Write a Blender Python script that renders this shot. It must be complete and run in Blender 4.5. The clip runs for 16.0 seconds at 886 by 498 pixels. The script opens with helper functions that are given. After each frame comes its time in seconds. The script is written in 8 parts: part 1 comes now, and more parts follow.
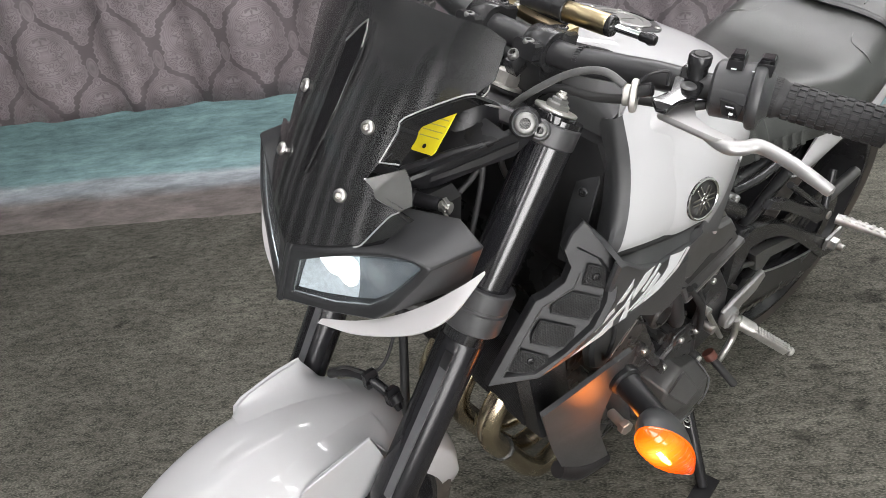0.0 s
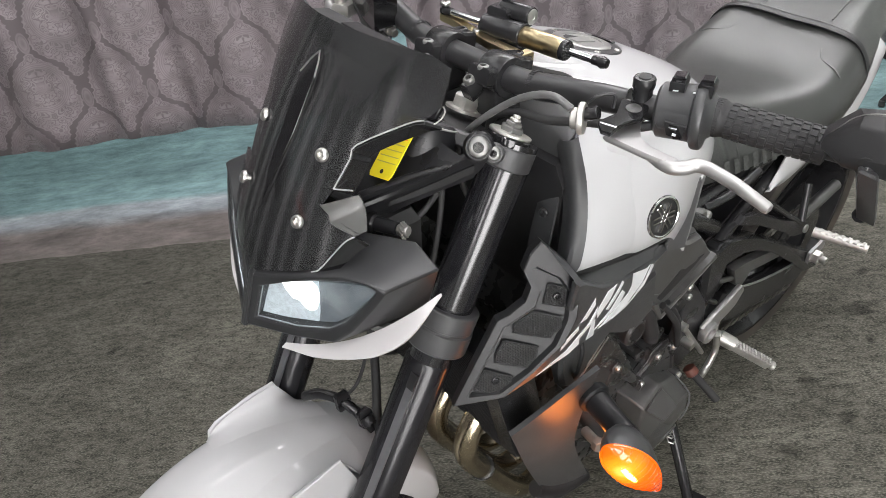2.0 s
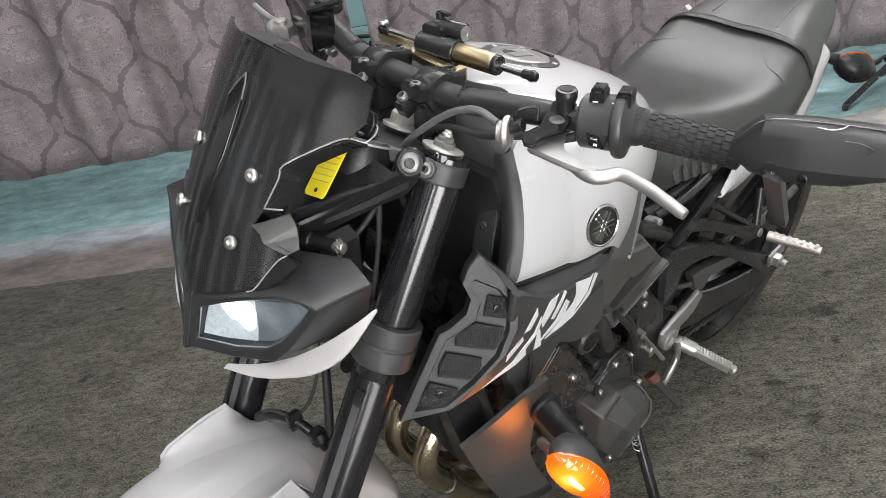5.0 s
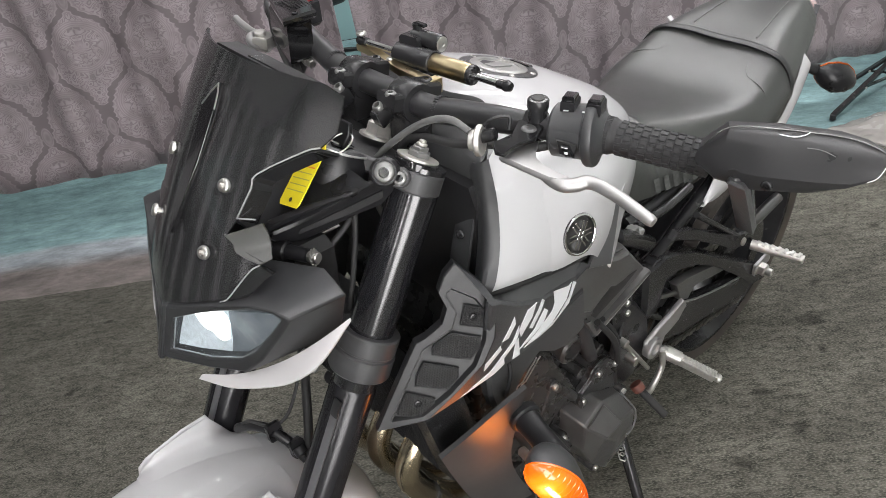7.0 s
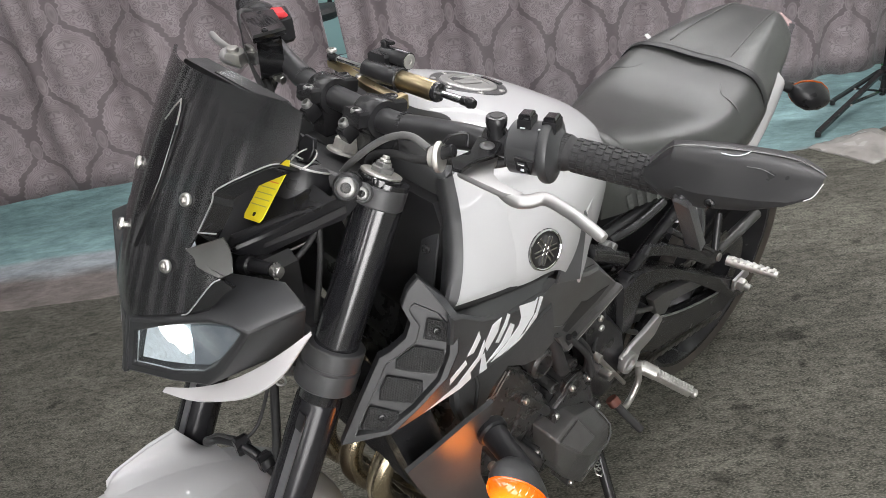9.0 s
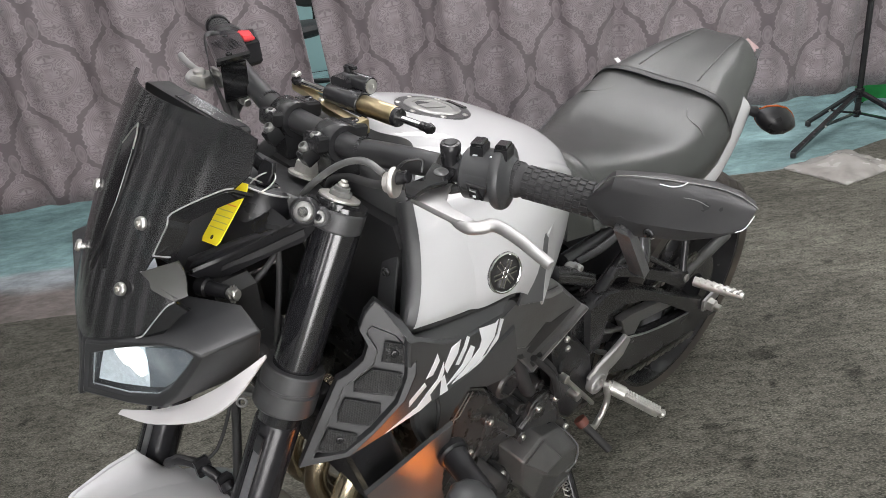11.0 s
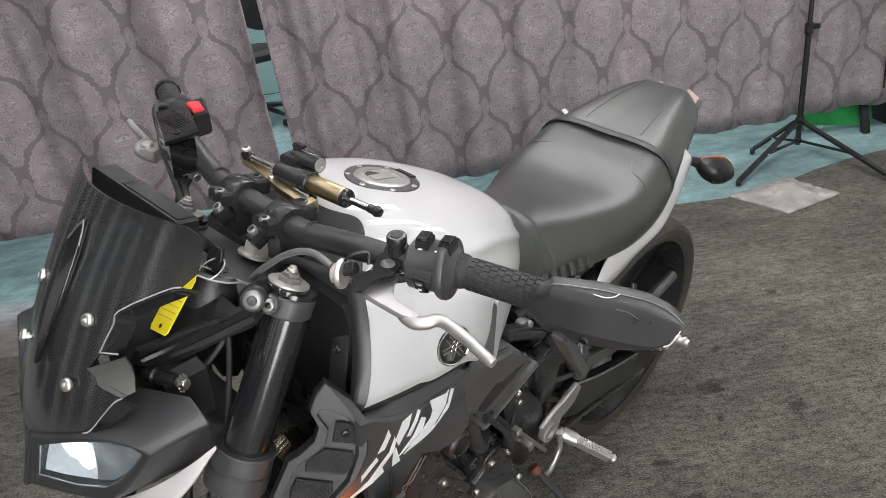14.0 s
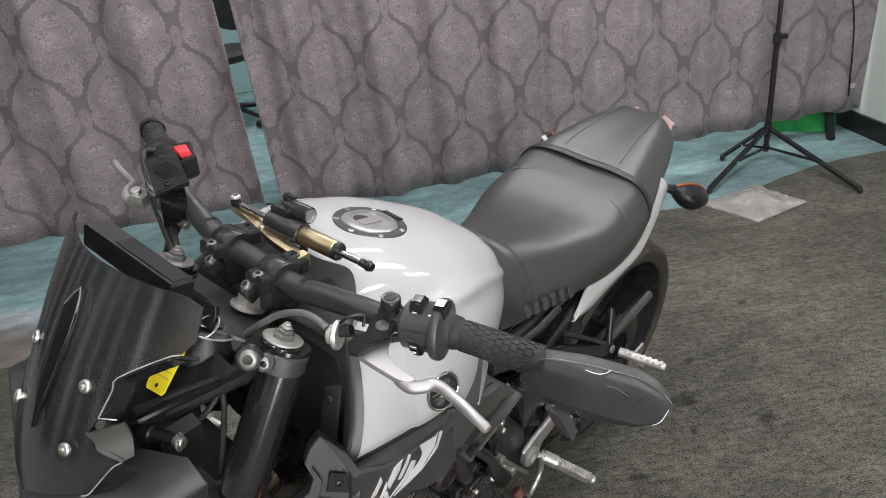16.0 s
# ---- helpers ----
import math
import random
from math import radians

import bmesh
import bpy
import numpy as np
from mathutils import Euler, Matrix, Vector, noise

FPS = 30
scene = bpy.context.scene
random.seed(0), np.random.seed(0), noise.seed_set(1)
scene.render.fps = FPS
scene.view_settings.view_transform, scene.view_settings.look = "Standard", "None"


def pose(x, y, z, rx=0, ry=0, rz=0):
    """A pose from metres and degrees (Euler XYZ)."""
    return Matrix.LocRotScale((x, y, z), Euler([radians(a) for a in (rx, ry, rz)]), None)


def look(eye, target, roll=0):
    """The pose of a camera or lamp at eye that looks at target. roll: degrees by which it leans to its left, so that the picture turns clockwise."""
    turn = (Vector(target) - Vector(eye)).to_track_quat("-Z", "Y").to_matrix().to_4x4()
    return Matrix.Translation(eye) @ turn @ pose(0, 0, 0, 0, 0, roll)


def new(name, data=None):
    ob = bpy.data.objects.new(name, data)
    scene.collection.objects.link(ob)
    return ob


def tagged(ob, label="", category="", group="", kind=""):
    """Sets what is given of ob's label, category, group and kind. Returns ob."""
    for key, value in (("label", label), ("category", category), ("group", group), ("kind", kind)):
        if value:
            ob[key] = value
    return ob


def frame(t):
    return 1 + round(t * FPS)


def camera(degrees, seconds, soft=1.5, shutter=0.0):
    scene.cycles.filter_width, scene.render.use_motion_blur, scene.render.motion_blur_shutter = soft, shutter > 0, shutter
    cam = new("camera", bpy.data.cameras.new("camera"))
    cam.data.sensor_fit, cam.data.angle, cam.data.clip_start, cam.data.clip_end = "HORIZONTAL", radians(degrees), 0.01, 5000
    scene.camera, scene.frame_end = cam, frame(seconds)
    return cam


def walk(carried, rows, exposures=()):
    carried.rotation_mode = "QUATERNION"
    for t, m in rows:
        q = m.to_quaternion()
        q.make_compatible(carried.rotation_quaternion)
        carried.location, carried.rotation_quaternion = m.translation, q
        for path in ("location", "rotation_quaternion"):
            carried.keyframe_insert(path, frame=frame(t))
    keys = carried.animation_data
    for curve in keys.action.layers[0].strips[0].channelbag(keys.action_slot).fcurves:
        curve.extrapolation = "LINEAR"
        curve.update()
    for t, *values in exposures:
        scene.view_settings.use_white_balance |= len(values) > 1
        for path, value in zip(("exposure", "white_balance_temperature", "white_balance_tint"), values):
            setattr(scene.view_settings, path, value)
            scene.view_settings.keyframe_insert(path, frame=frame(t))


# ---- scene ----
cam = camera(64.2, 16.0, soft=0.5)
PATH = [
    (0, (0.03, -0.012, 1.196), (-0.111, 1.681, 0.141), -7.3),
    (0.5, (0.044, -0.015, 1.195), (-0.108, 1.685, 0.153), -7.7),
    (1, (0.054, -0.015, 1.194), (-0.099, 1.691, 0.163), -7.9),
    (1.5, (0.066, -0.016, 1.196), (-0.087, 1.698, 0.177), -8.3),
    (2, (0.08, -0.02, 1.2), (-0.072, 1.701, 0.192), -8.6),
    (2.5, (0.09, -0.022, 1.199), (-0.056, 1.703, 0.198), -8.9),
    (3, (0.1, -0.023, 1.197), (-0.04, 1.705, 0.201), -9.1),
    (3.5, (0.11, -0.025, 1.195), (-0.022, 1.708, 0.205), -9.4),
    (4, (0.12, -0.026, 1.196), (-0.006, 1.71, 0.211), -9.6),
    (6.5, (0.151, -0.027, 1.19), (0.049, 1.728, 0.236), -10.0),
    (7, (0.157, -0.029, 1.189), (0.058, 1.73, 0.242), -9.9),
    (7.5, (0.166, -0.031, 1.188), (0.07, 1.733, 0.25), -9.8),
    (8, (0.176, -0.031, 1.187), (0.083, 1.737, 0.257), -9.7),
    (8.5, (0.184, -0.033, 1.188), (0.095, 1.739, 0.265), -9.6),
    (9, (0.194, -0.036, 1.188), (0.11, 1.74, 0.274), -9.4),
    (11.5, (0.235, -0.04, 1.203), (0.207, 1.758, 0.327), -8.3),
    (12, (0.24, -0.037, 1.214), (0.23, 1.763, 0.344), -8.2),
    (12.5, (0.245, -0.037, 1.225), (0.251, 1.766, 0.359), -8.1),
    (13, (0.251, -0.031, 1.241), (0.278, 1.772, 0.376), -8.0),
    (13.5, (0.254, -0.027, 1.258), (0.304, 1.775, 0.392), -7.8),
    (14, (0.254, -0.023, 1.273), (0.326, 1.778, 0.405), -7.6),
    (14.5, (0.253, -0.02, 1.29), (0.344, 1.777, 0.417), -7.3),
    (15, (0.25, -0.015, 1.309), (0.361, 1.778, 0.429), -7.1),
    (15.5, (0.246, -0.011, 1.329), (0.374, 1.776, 0.44), -6.9),
    (16, (0.243, -0.007, 1.35), (0.389, 1.774, 0.451), -6.8),
]
walk(cam, [(t, look(eye, target, roll)) for t, eye, target, roll in PATH],
    [(0, 0.24), (2, 0.24), (4, 0.21), (9, 0.18), (12, 0.15), (14, 0.14), (15, 0.09), (16, -0.05)])

# ---- light ----
world = bpy.data.worlds.new("room_air")
scene.world = world
world.use_nodes = True
world.node_tree.nodes["Background"].inputs[0].default_value = (0.80, 0.88, 1.0, 1)
world.node_tree.nodes["Background"].inputs[1].default_value = 0.05
scene.view_settings.exposure = 0.1


def ceiling_lamp(x, y, rz, watts, sx=1.2, sy=0.16):
    d = bpy.data.lights.new("tube_light", "AREA")
    d.shape, d.size, d.size_y, d.energy = "RECTANGLE", sx, sy, watts
    d.color = (1.0, 0.978, 0.992)
    ob = new("tube_light", d)
    ob.matrix_basis = pose(x, y, 2.585, 0, 0, rz)
    return ob


LAMPS = [(-1.3, 0.4, 35, 1.5), (1.0, 1.9, 35, 12), (-0.2, -0.7, 35, 15), (1.6, -0.4, 35, 7), (-1.7, 1.9, 35, 0.4), (2.0, 2.1, 35, 19), (0.6, 2.4, 35, 12), (-0.6, 1.4, 35, 3), (0.5, 0.7, 35, 13), (-0.6, 4.6, 35, 40), (1.6, 4.6, 35, 40)]
for lx, ly, la, lw in LAMPS:
    ceiling_lamp(lx, ly, la, lw)


# daylight through the glazed door and the wide window behind the walk
def opening_light(name, m, sx, sy, watts):
    d = bpy.data.lights.new(name, "AREA")
    d.shape, d.size, d.size_y, d.energy = "RECTANGLE", sx, sy, watts
    d.color = (1.0, 0.97, 0.97)
    ob = new(name, d)
    ob.matrix_basis = m
    return ob


opening_light("door_daylight", pose(0.45, -1.46, 1.05, 90, 0, 0), 0.75, 2.0, 12)

# ---- materials ----


def mat(name, col, rough=0.5, metal=0.0, vary=0.12, scale=30.0, grain=400.0, bump=0.05, coat=0.0, dirt=None, dirt_amt=0.0, emit=None, power=0.0, alpha=1.0, trans=0.0, spec=0.5, rvary=0.12):
    m = bpy.data.materials.new(name)
    m.use_nodes = True
    nt = m.node_tree
    b = nt.nodes["Principled BSDF"]
    N, L = nt.nodes.new, nt.links.new
    tc = N("ShaderNodeTexCoord")
    n1, n2 = N("ShaderNodeTexNoise"), N("ShaderNodeTexNoise")
    n1.inputs["Scale"].default_value, n1.inputs["Detail"].default_value = scale, 6
    n2.inputs["Scale"].default_value, n2.inputs["Detail"].default_value = grain, 3
    L(tc.outputs["Object"], n1.inputs["Vector"])
    L(tc.outputs["Object"], n2.inputs["Vector"])
    rp = N("ShaderNodeValToRGB")
    rp.color_ramp.elements[0].position, rp.color_ramp.elements[1].position = 0.3, 0.7
    rp.color_ramp.elements[0].color = (*[c * (1 - vary) for c in col], 1)
    rp.color_ramp.elements[1].color = (*[min(1, c * (1 + vary)) for c in col], 1)
    L(n1.outputs["Fac"], rp.inputs["Fac"])
    out = rp.outputs["Color"]
    if dirt:
        n3 = N("ShaderNodeTexNoise")
        n3.inputs["Scale"].default_value, n3.inputs["Detail"].default_value = scale * 0.35, 8
        L(tc.outputs["Object"], n3.inputs["Vector"])
        r3 = N("ShaderNodeMapRange")
        r3.inputs[1].default_value, r3.inputs[2].default_value, r3.inputs[4].default_value = 0.48, 0.72, dirt_amt
        L(n3.outputs["Fac"], r3.inputs[0])
        mx = N("ShaderNodeMixRGB")
        mx.inputs[2].default_value = (*dirt, 1)
        L(r3.outputs[0], mx.inputs[0])
        L(out, mx.inputs[1])
        out = mx.outputs[0]
    L(out, b.inputs["Base Color"])
    rr = N("ShaderNodeMapRange")
    rr.inputs[3].default_value, rr.inputs[4].default_value = max(0.02, rough - rvary), min(1, rough + rvary)
    L(n1.outputs["Fac"], rr.inputs[0])
    L(rr.outputs[0], b.inputs["Roughness"])
    b.inputs["Metallic"].default_value = metal
    b.inputs["Specular IOR Level"].default_value = spec
    b.inputs["Coat Weight"].default_value = coat
    b.inputs["Coat Roughness"].default_value = 0.03
    b.inputs["Alpha"].default_value = alpha
    b.inputs["Transmission Weight"].default_value = trans
    if bump > 0:
        bp = N("ShaderNodeBump")
        bp.inputs["Strength"].default_value, bp.inputs["Distance"].default_value = bump, 0.002
        L(n2.outputs["Fac"], bp.inputs["Height"])
        L(bp.outputs[0], b.inputs["Normal"])
    if emit:
        b.inputs["Emission Color"].default_value = (*emit, 1)
        b.inputs["Emission Strength"].default_value = power
    return m


white = mat("white_paint", (0.45, 0.45, 0.458), 0.45, 0, 0.02, 8, 300, 0.0, coat=0.75, rvary=0.05, spec=0.2)
white_dull = mat("white_plastic", (0.45, 0.44, 0.445), 0.42, 0, 0.03, 12, 500, 0.02)
grey_plastic = mat("grey_moulded_plastic", (0.041, 0.042, 0.044), 0.36, 0, 0.10, 25, 1500, 0.12, dirt=(0.085, 0.083, 0.08), dirt_amt=0.3)
black_plastic = mat("black_moulded_plastic", (0.013, 0.013, 0.0145), 0.30, 0, 0.15, 25, 1500, 0.10, dirt=(0.05, 0.047, 0.044), dirt_amt=0.22, spec=0.32)
matte_head = mat("matte_headlight_plastic", (0.022, 0.0225, 0.024), 0.34, 0, 0.08, 20, 1800, 0.06, spec=0.38)
black_gloss = mat("gloss_black", (0.010, 0.010, 0.011), 0.08, 0, 0.1, 20, 300, 0.0, coat=0.4, rvary=0.05)
black_metal = mat("black_coated_metal", (0.018, 0.018, 0.0195), 0.23, 0.0, 0.15, 30, 900, 0.05, dirt=(0.058, 0.057, 0.056), dirt_amt=0.2, spec=0.42)
fork_black = mat("black_anodised_fork", (0.013, 0.013, 0.015), 0.16, 0.0, 0.06, 30, 900, 0.0, rvary=0.02, spec=0.9)
cast_grey = mat("grey_cast_aluminium", (0.080, 0.080, 0.080), 0.34, 0.25, 0.15, 40, 900, 0.08, dirt=(0.05, 0.045, 0.04), dirt_amt=0.5)
cap_grey = mat("grey_anodised_cap", (0.34, 0.34, 0.33), 0.36, 0.6, 0.08, 60, 900, 0.04)
clamp_grey = mat("dark_cast_clamp", (0.048, 0.048, 0.050), 0.42, 0.1, 0.15, 50, 700, 0.08)
engine_grey = mat("dark_engine_casting", (0.034, 0.034, 0.0345), 0.28, 0.15, 0.25, 40, 900, 0.10, dirt=(0.062, 0.058, 0.054), dirt_amt=0.18)
bolt_zinc = mat("dull_zinc_bolt", (0.24, 0.24, 0.235), 0.46, 0.8, 0.15, 90, 900, 0.05)
acrylic_edge = mat("polished_acrylic_edge", (0.32, 0.32, 0.32), 0.16, 0.2, 0.3, 30, 400, 0.0, coat=0.8)
steel = mat("zinc_steel", (0.55, 0.54, 0.52), 0.38, 1.0, 0.08, 80, 900, 0.02)
alu = mat("brushed_aluminium", (0.38, 0.376, 0.372), 0.46, 0.8, 0.06, 60, 900, 0.03)
chrome = mat("chrome", (0.75, 0.75, 0.75), 0.08, 1.0, 0.02, 30, 400, 0.0, rvary=0.03)
gold = mat("gold_anodised_aluminium", (0.46, 0.38, 0.235), 0.32, 1.0, 0.08, 50, 900, 0.02)
chain_steel = mat("oily_chain_steel", (0.10, 0.095, 0.085), 0.42, 0.6, 0.3, 80, 900, 0.05)
exhaust_steel = mat("heat_tinted_exhaust_steel", (0.60, 0.52, 0.38), 0.24, 1.0, 0.18, 14, 600, 0.02, dirt=(0.22, 0.14, 0.08), dirt_amt=0.5)
cable_grey = mat("grey_cable_sheath", (0.10, 0.10, 0.10), 0.35, 0, 0.2, 60, 700, 0.05)
rubber = mat("black_rubber", (0.022, 0.022, 0.023), 0.56, 0, 0.15, 40, 1200, 0.10, dirt=(0.07, 0.067, 0.062), dirt_amt=0.25, spec=0.35)
tyre_rubber = mat("dusty_tyre_rubber", (0.042, 0.036, 0.031), 0.70, 0, 0.2, 18, 700, 0.10, dirt=(0.13, 0.104, 0.078), dirt_amt=0.5)
leather = mat("black_vinyl_seat_cover", (0.030, 0.0315, 0.030), 0.35, 0, 0.14, 9, 700, 0.20, dirt=(0.060, 0.063, 0.058), dirt_amt=0.18, rvary=0.08, spec=0.68)
seat_print = mat("faded_seat_print", (0.046, 0.048, 0.046), 0.5, 0, 0.6, 160, 900, 0.1)
# soft creases in the seat cover
nt = leather.node_tree
tc = nt.nodes.new("ShaderNodeTexCoord")
wr = nt.nodes.new("ShaderNodeTexNoise")
wr.inputs["Scale"].default_value, wr.inputs["Detail"].default_value, wr.inputs["Distortion"].default_value = 12, 2, 0.8
nt.links.new(tc.outputs["Object"], wr.inputs["Vector"])
wb = nt.nodes.new("ShaderNodeBump")
wb.inputs["Strength"].default_value, wb.inputs["Distance"].default_value = 0.16, 0.008
nt.links.new(wr.outputs["Fac"], wb.inputs["Height"])
fine_bump = [n for n in nt.nodes if n.bl_idname == "ShaderNodeBump" and n != wb][0]
nt.links.new(wb.outputs[0], fine_bump.inputs["Normal"])
seam_grey = mat("grey_seam_piping", (0.10, 0.10, 0.098), 0.5, 0, 0.2, 60, 900, 0.08)
leather_piping = mat("black_seat_strap", (0.018, 0.018, 0.019), 0.42, 0, 0.1, 20, 900, 0.08)
scoop_grey = mat("smoked_acrylic_scoop", (0.030, 0.031, 0.028), 0.36, 0, 0.1, 10, 200, 0.0, rvary=0.03, coat=0.3, alpha=0.93)
acrylic = mat("smoked_acrylic", (0.018, 0.0183, 0.0193), 0.135, 0, 0.1, 10, 200, 0.0, alpha=0.82, coat=0.0, rvary=0.02, dirt=(0.044, 0.0445, 0.046), dirt_amt=0.5, spec=0.85)
yellow = mat("yellow_card_tag", (0.80, 0.66, 0.02), 0.45, 0, 0.05, 60, 500, 0.02)
red = mat("red_plastic", (0.62, 0.03, 0.04), 0.35, 0, 0.05, 60, 500, 0.0)
orange_ink = mat("orange_print", (0.70, 0.20, 0.03), 0.5, 0, 0.05, 60, 500, 0.0)
grey_ink = mat("dull_print", (0.45, 0.40, 0.10), 0.5, 0, 0.05, 60, 500, 0.0)
white_ink = mat("white_print", (0.72, 0.73, 0.75), 0.40, 0, 0.03, 60, 500, 0.0)
charcoal_ink = mat("charcoal_decal", (0.07, 0.072, 0.075), 0.35, 0, 0.05, 60, 500, 0.0)
duct_plastic = mat("charcoal_duct_plastic", (0.018, 0.0184, 0.0195), 0.36, 0, 0.10, 25, 1500, 0.10, dirt=(0.045, 0.044, 0.043), dirt_amt=0.22, spec=0.36)
bar_satin = mat("satin_black_bar", (0.026, 0.026, 0.0275), 0.34, 0, 0.12, 40, 900, 0.04, dirt=(0.06, 0.059, 0.058), dirt_amt=0.15, spec=0.55)
fork_lower = mat("black_fork_tube", (0.013, 0.013, 0.015), 0.20, 0, 0.06, 30, 900, 0.0, rvary=0.02, spec=0.40)
mesh_black = mat("black_wire_mesh", (0.055, 0.055, 0.055), 0.36, 0.3, 0.1, 60, 900, 0.0)
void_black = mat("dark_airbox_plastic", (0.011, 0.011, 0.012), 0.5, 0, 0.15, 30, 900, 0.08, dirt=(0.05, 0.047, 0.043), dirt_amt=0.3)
peg_alu = mat("worn_cast_aluminium", (0.50, 0.49, 0.47), 0.42, 0.9, 0.15, 80, 900, 0.10)
led_white = mat("lit_led", (0.9, 0.95, 1.0), 0.3, 0, 0.02, 30, 300, 0.0, emit=(0.90, 0.97, 1.0), power=4.5)
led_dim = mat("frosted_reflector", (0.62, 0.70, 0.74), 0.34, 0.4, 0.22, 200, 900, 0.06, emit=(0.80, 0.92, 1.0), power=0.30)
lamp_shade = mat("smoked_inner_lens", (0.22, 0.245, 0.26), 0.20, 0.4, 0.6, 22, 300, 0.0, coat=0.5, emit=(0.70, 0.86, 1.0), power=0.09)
mirror_black = mat("dusty_black_mirror_shell", (0.024, 0.024, 0.025), 0.33, 0, 0.12, 20, 1500, 0.08, dirt=(0.055, 0.052, 0.05), dirt_amt=0.25, spec=0.30)
reflector = mat("headlight_reflector", (0.62, 0.66, 0.68), 0.22, 0.7, 0.15, 90, 500, 0.15)
lens_glass = mat("clear_headlight_cover", (0.06, 0.066, 0.07), 0.05, 0, 0.02, 30, 300, 0.0, alpha=0.14, rvary=0.01)
amber_lit = mat("lit_amber_lens", (0.35, 0.05, 0.002), 0.18, 0, 0.08, 40, 300, 0.0, coat=0.5)
# brightest over the bulb, which sits inside the lens
nt = amber_lit.node_tree
tc = nt.nodes.new("ShaderNodeTexCoord")
ab = nt.nodes.new("ShaderNodeVectorMath")
ab.operation = "MULTIPLY"
ab.inputs[1].default_value = (1, 1, 1)
ds = nt.nodes.new("ShaderNodeVectorMath")
ds.operation = "DISTANCE"
ds.inputs[1].default_value = (-0.184, 0.341, 0.636)
nt.links.new(tc.outputs["Object"], ab.inputs[0])
nt.links.new(ab.outputs[0], ds.inputs[0])
gr = nt.nodes.new("ShaderNodeValToRGB")
gr.color_ramp.elements[0].position, gr.color_ramp.elements[0].color = 0.07, (1.0, 0.62, 0.12, 1)
gr.color_ramp.elements[1].position, gr.color_ramp.elements[1].color = 0.62, (0.20, 0.014, 0.0, 1)
for pos, c in ((0.16, (0.90, 0.24, 0.010, 1)), (0.30, (0.55, 0.075, 0.001, 1))):
    gr.color_ramp.elements.new(pos).color = c
sc = nt.nodes.new("ShaderNodeMath")
sc.operation = "MULTIPLY"
sc.inputs[1].default_value = 11.0
nt.links.new(ds.outputs["Value"], sc.inputs[0])
nt.links.new(sc.outputs[0], gr.inputs["Fac"])
nt.links.new(gr.outputs[0], nt.nodes["Principled BSDF"].inputs["Emission Color"])
nt.nodes["Principled BSDF"].inputs["Emission Strength"].default_value = 1.9
amber_bulb = mat("lit_amber_bulb", (1.0, 0.7, 0.2), 0.3, 0, 0.05, 40, 300, 0.0, emit=(1.0, 0.62, 0.10), power=6.0)
amber_off = mat("unlit_amber_lens", (0.45, 0.10, 0.02), 0.2, 0, 0.08, 40, 300, 0.0, coat=0.5)
strip_grey = mat("grey_machined_flat", (0.13, 0.13, 0.135), 0.42, 0.4, 0.1, 60, 900, 0.03)
royal_alu = mat("pale_turned_aluminium", (0.50, 0.49, 0.46), 0.48, 0.85, 0.12, 120, 900, 0.06)
tail_red = mat("pale_red_tail_lens", (0.42, 0.28, 0.28), 0.15, 0, 0.08, 40, 300, 0.0, coat=0.6)
screen_dark = mat("gauge_glass", (0.030, 0.031, 0.032), 0.22, 0, 0.05, 40, 300, 0.0, rvary=0.02, spec=0.15)
plastic_bag = mat("cloudy_plastic_film", (0.42, 0.40, 0.38), 0.25, 0, 0.2, 12, 200, 0.10, alpha=0.72)
green_cloth = mat("green_screen_cloth", (0.02, 0.30, 0.07), 0.75, 0, 0.15, 30, 900, 0.08)
south_glow = mat("hazy_daylight", (0.8, 0.8, 0.8), 1.0, 0, 0.25, 3, 50, 0.0, emit=(1.0, 0.96, 0.97), power=1.3)
window_glow = mat("dim_daylight", (0.8, 0.8, 0.8), 1.0, 0, 0.25, 3, 50, 0.0, emit=(1.0, 0.95, 0.97), power=0.22)
daylight = mat("bright_daylight", (0.8, 0.8, 0.8), 1.0, 0, 0.02, 2, 50, 0.0, emit=(1.0, 0.98, 0.98), power=5.5)
dark_cloth = mat("dark_mauve_cloth", (0.07, 0.06, 0.065), 0.8, 0, 0.15, 20, 700, 0.08)
teal_wall = mat("teal_wall_paint", (0.28, 0.43, 0.43), 0.6, 0, 0.06, 3, 500, 0.04)
wall_paint = mat("pale_wall_paint", (0.62, 0.66, 0.62), 0.6, 0, 0.04, 3, 500, 0.04, dirt=(0.5, 0.5, 0.46), dirt_amt=0.4)
ceiling_paint = mat("white_ceiling_paint", (0.80, 0.80, 0.79), 0.7, 0, 0.03, 3, 500, 0.04)
base_black = mat("black_skirting_paint", (0.012, 0.012, 0.013), 0.35, 0, 0.1, 20, 500, 0.02)
tube_glow = mat("lit_fluorescent_tube", (0.9, 0.9, 0.9), 0.4, 0, 0.02, 20, 300, 0.0, emit=(0.97, 0.98, 1.0), power=5.5)


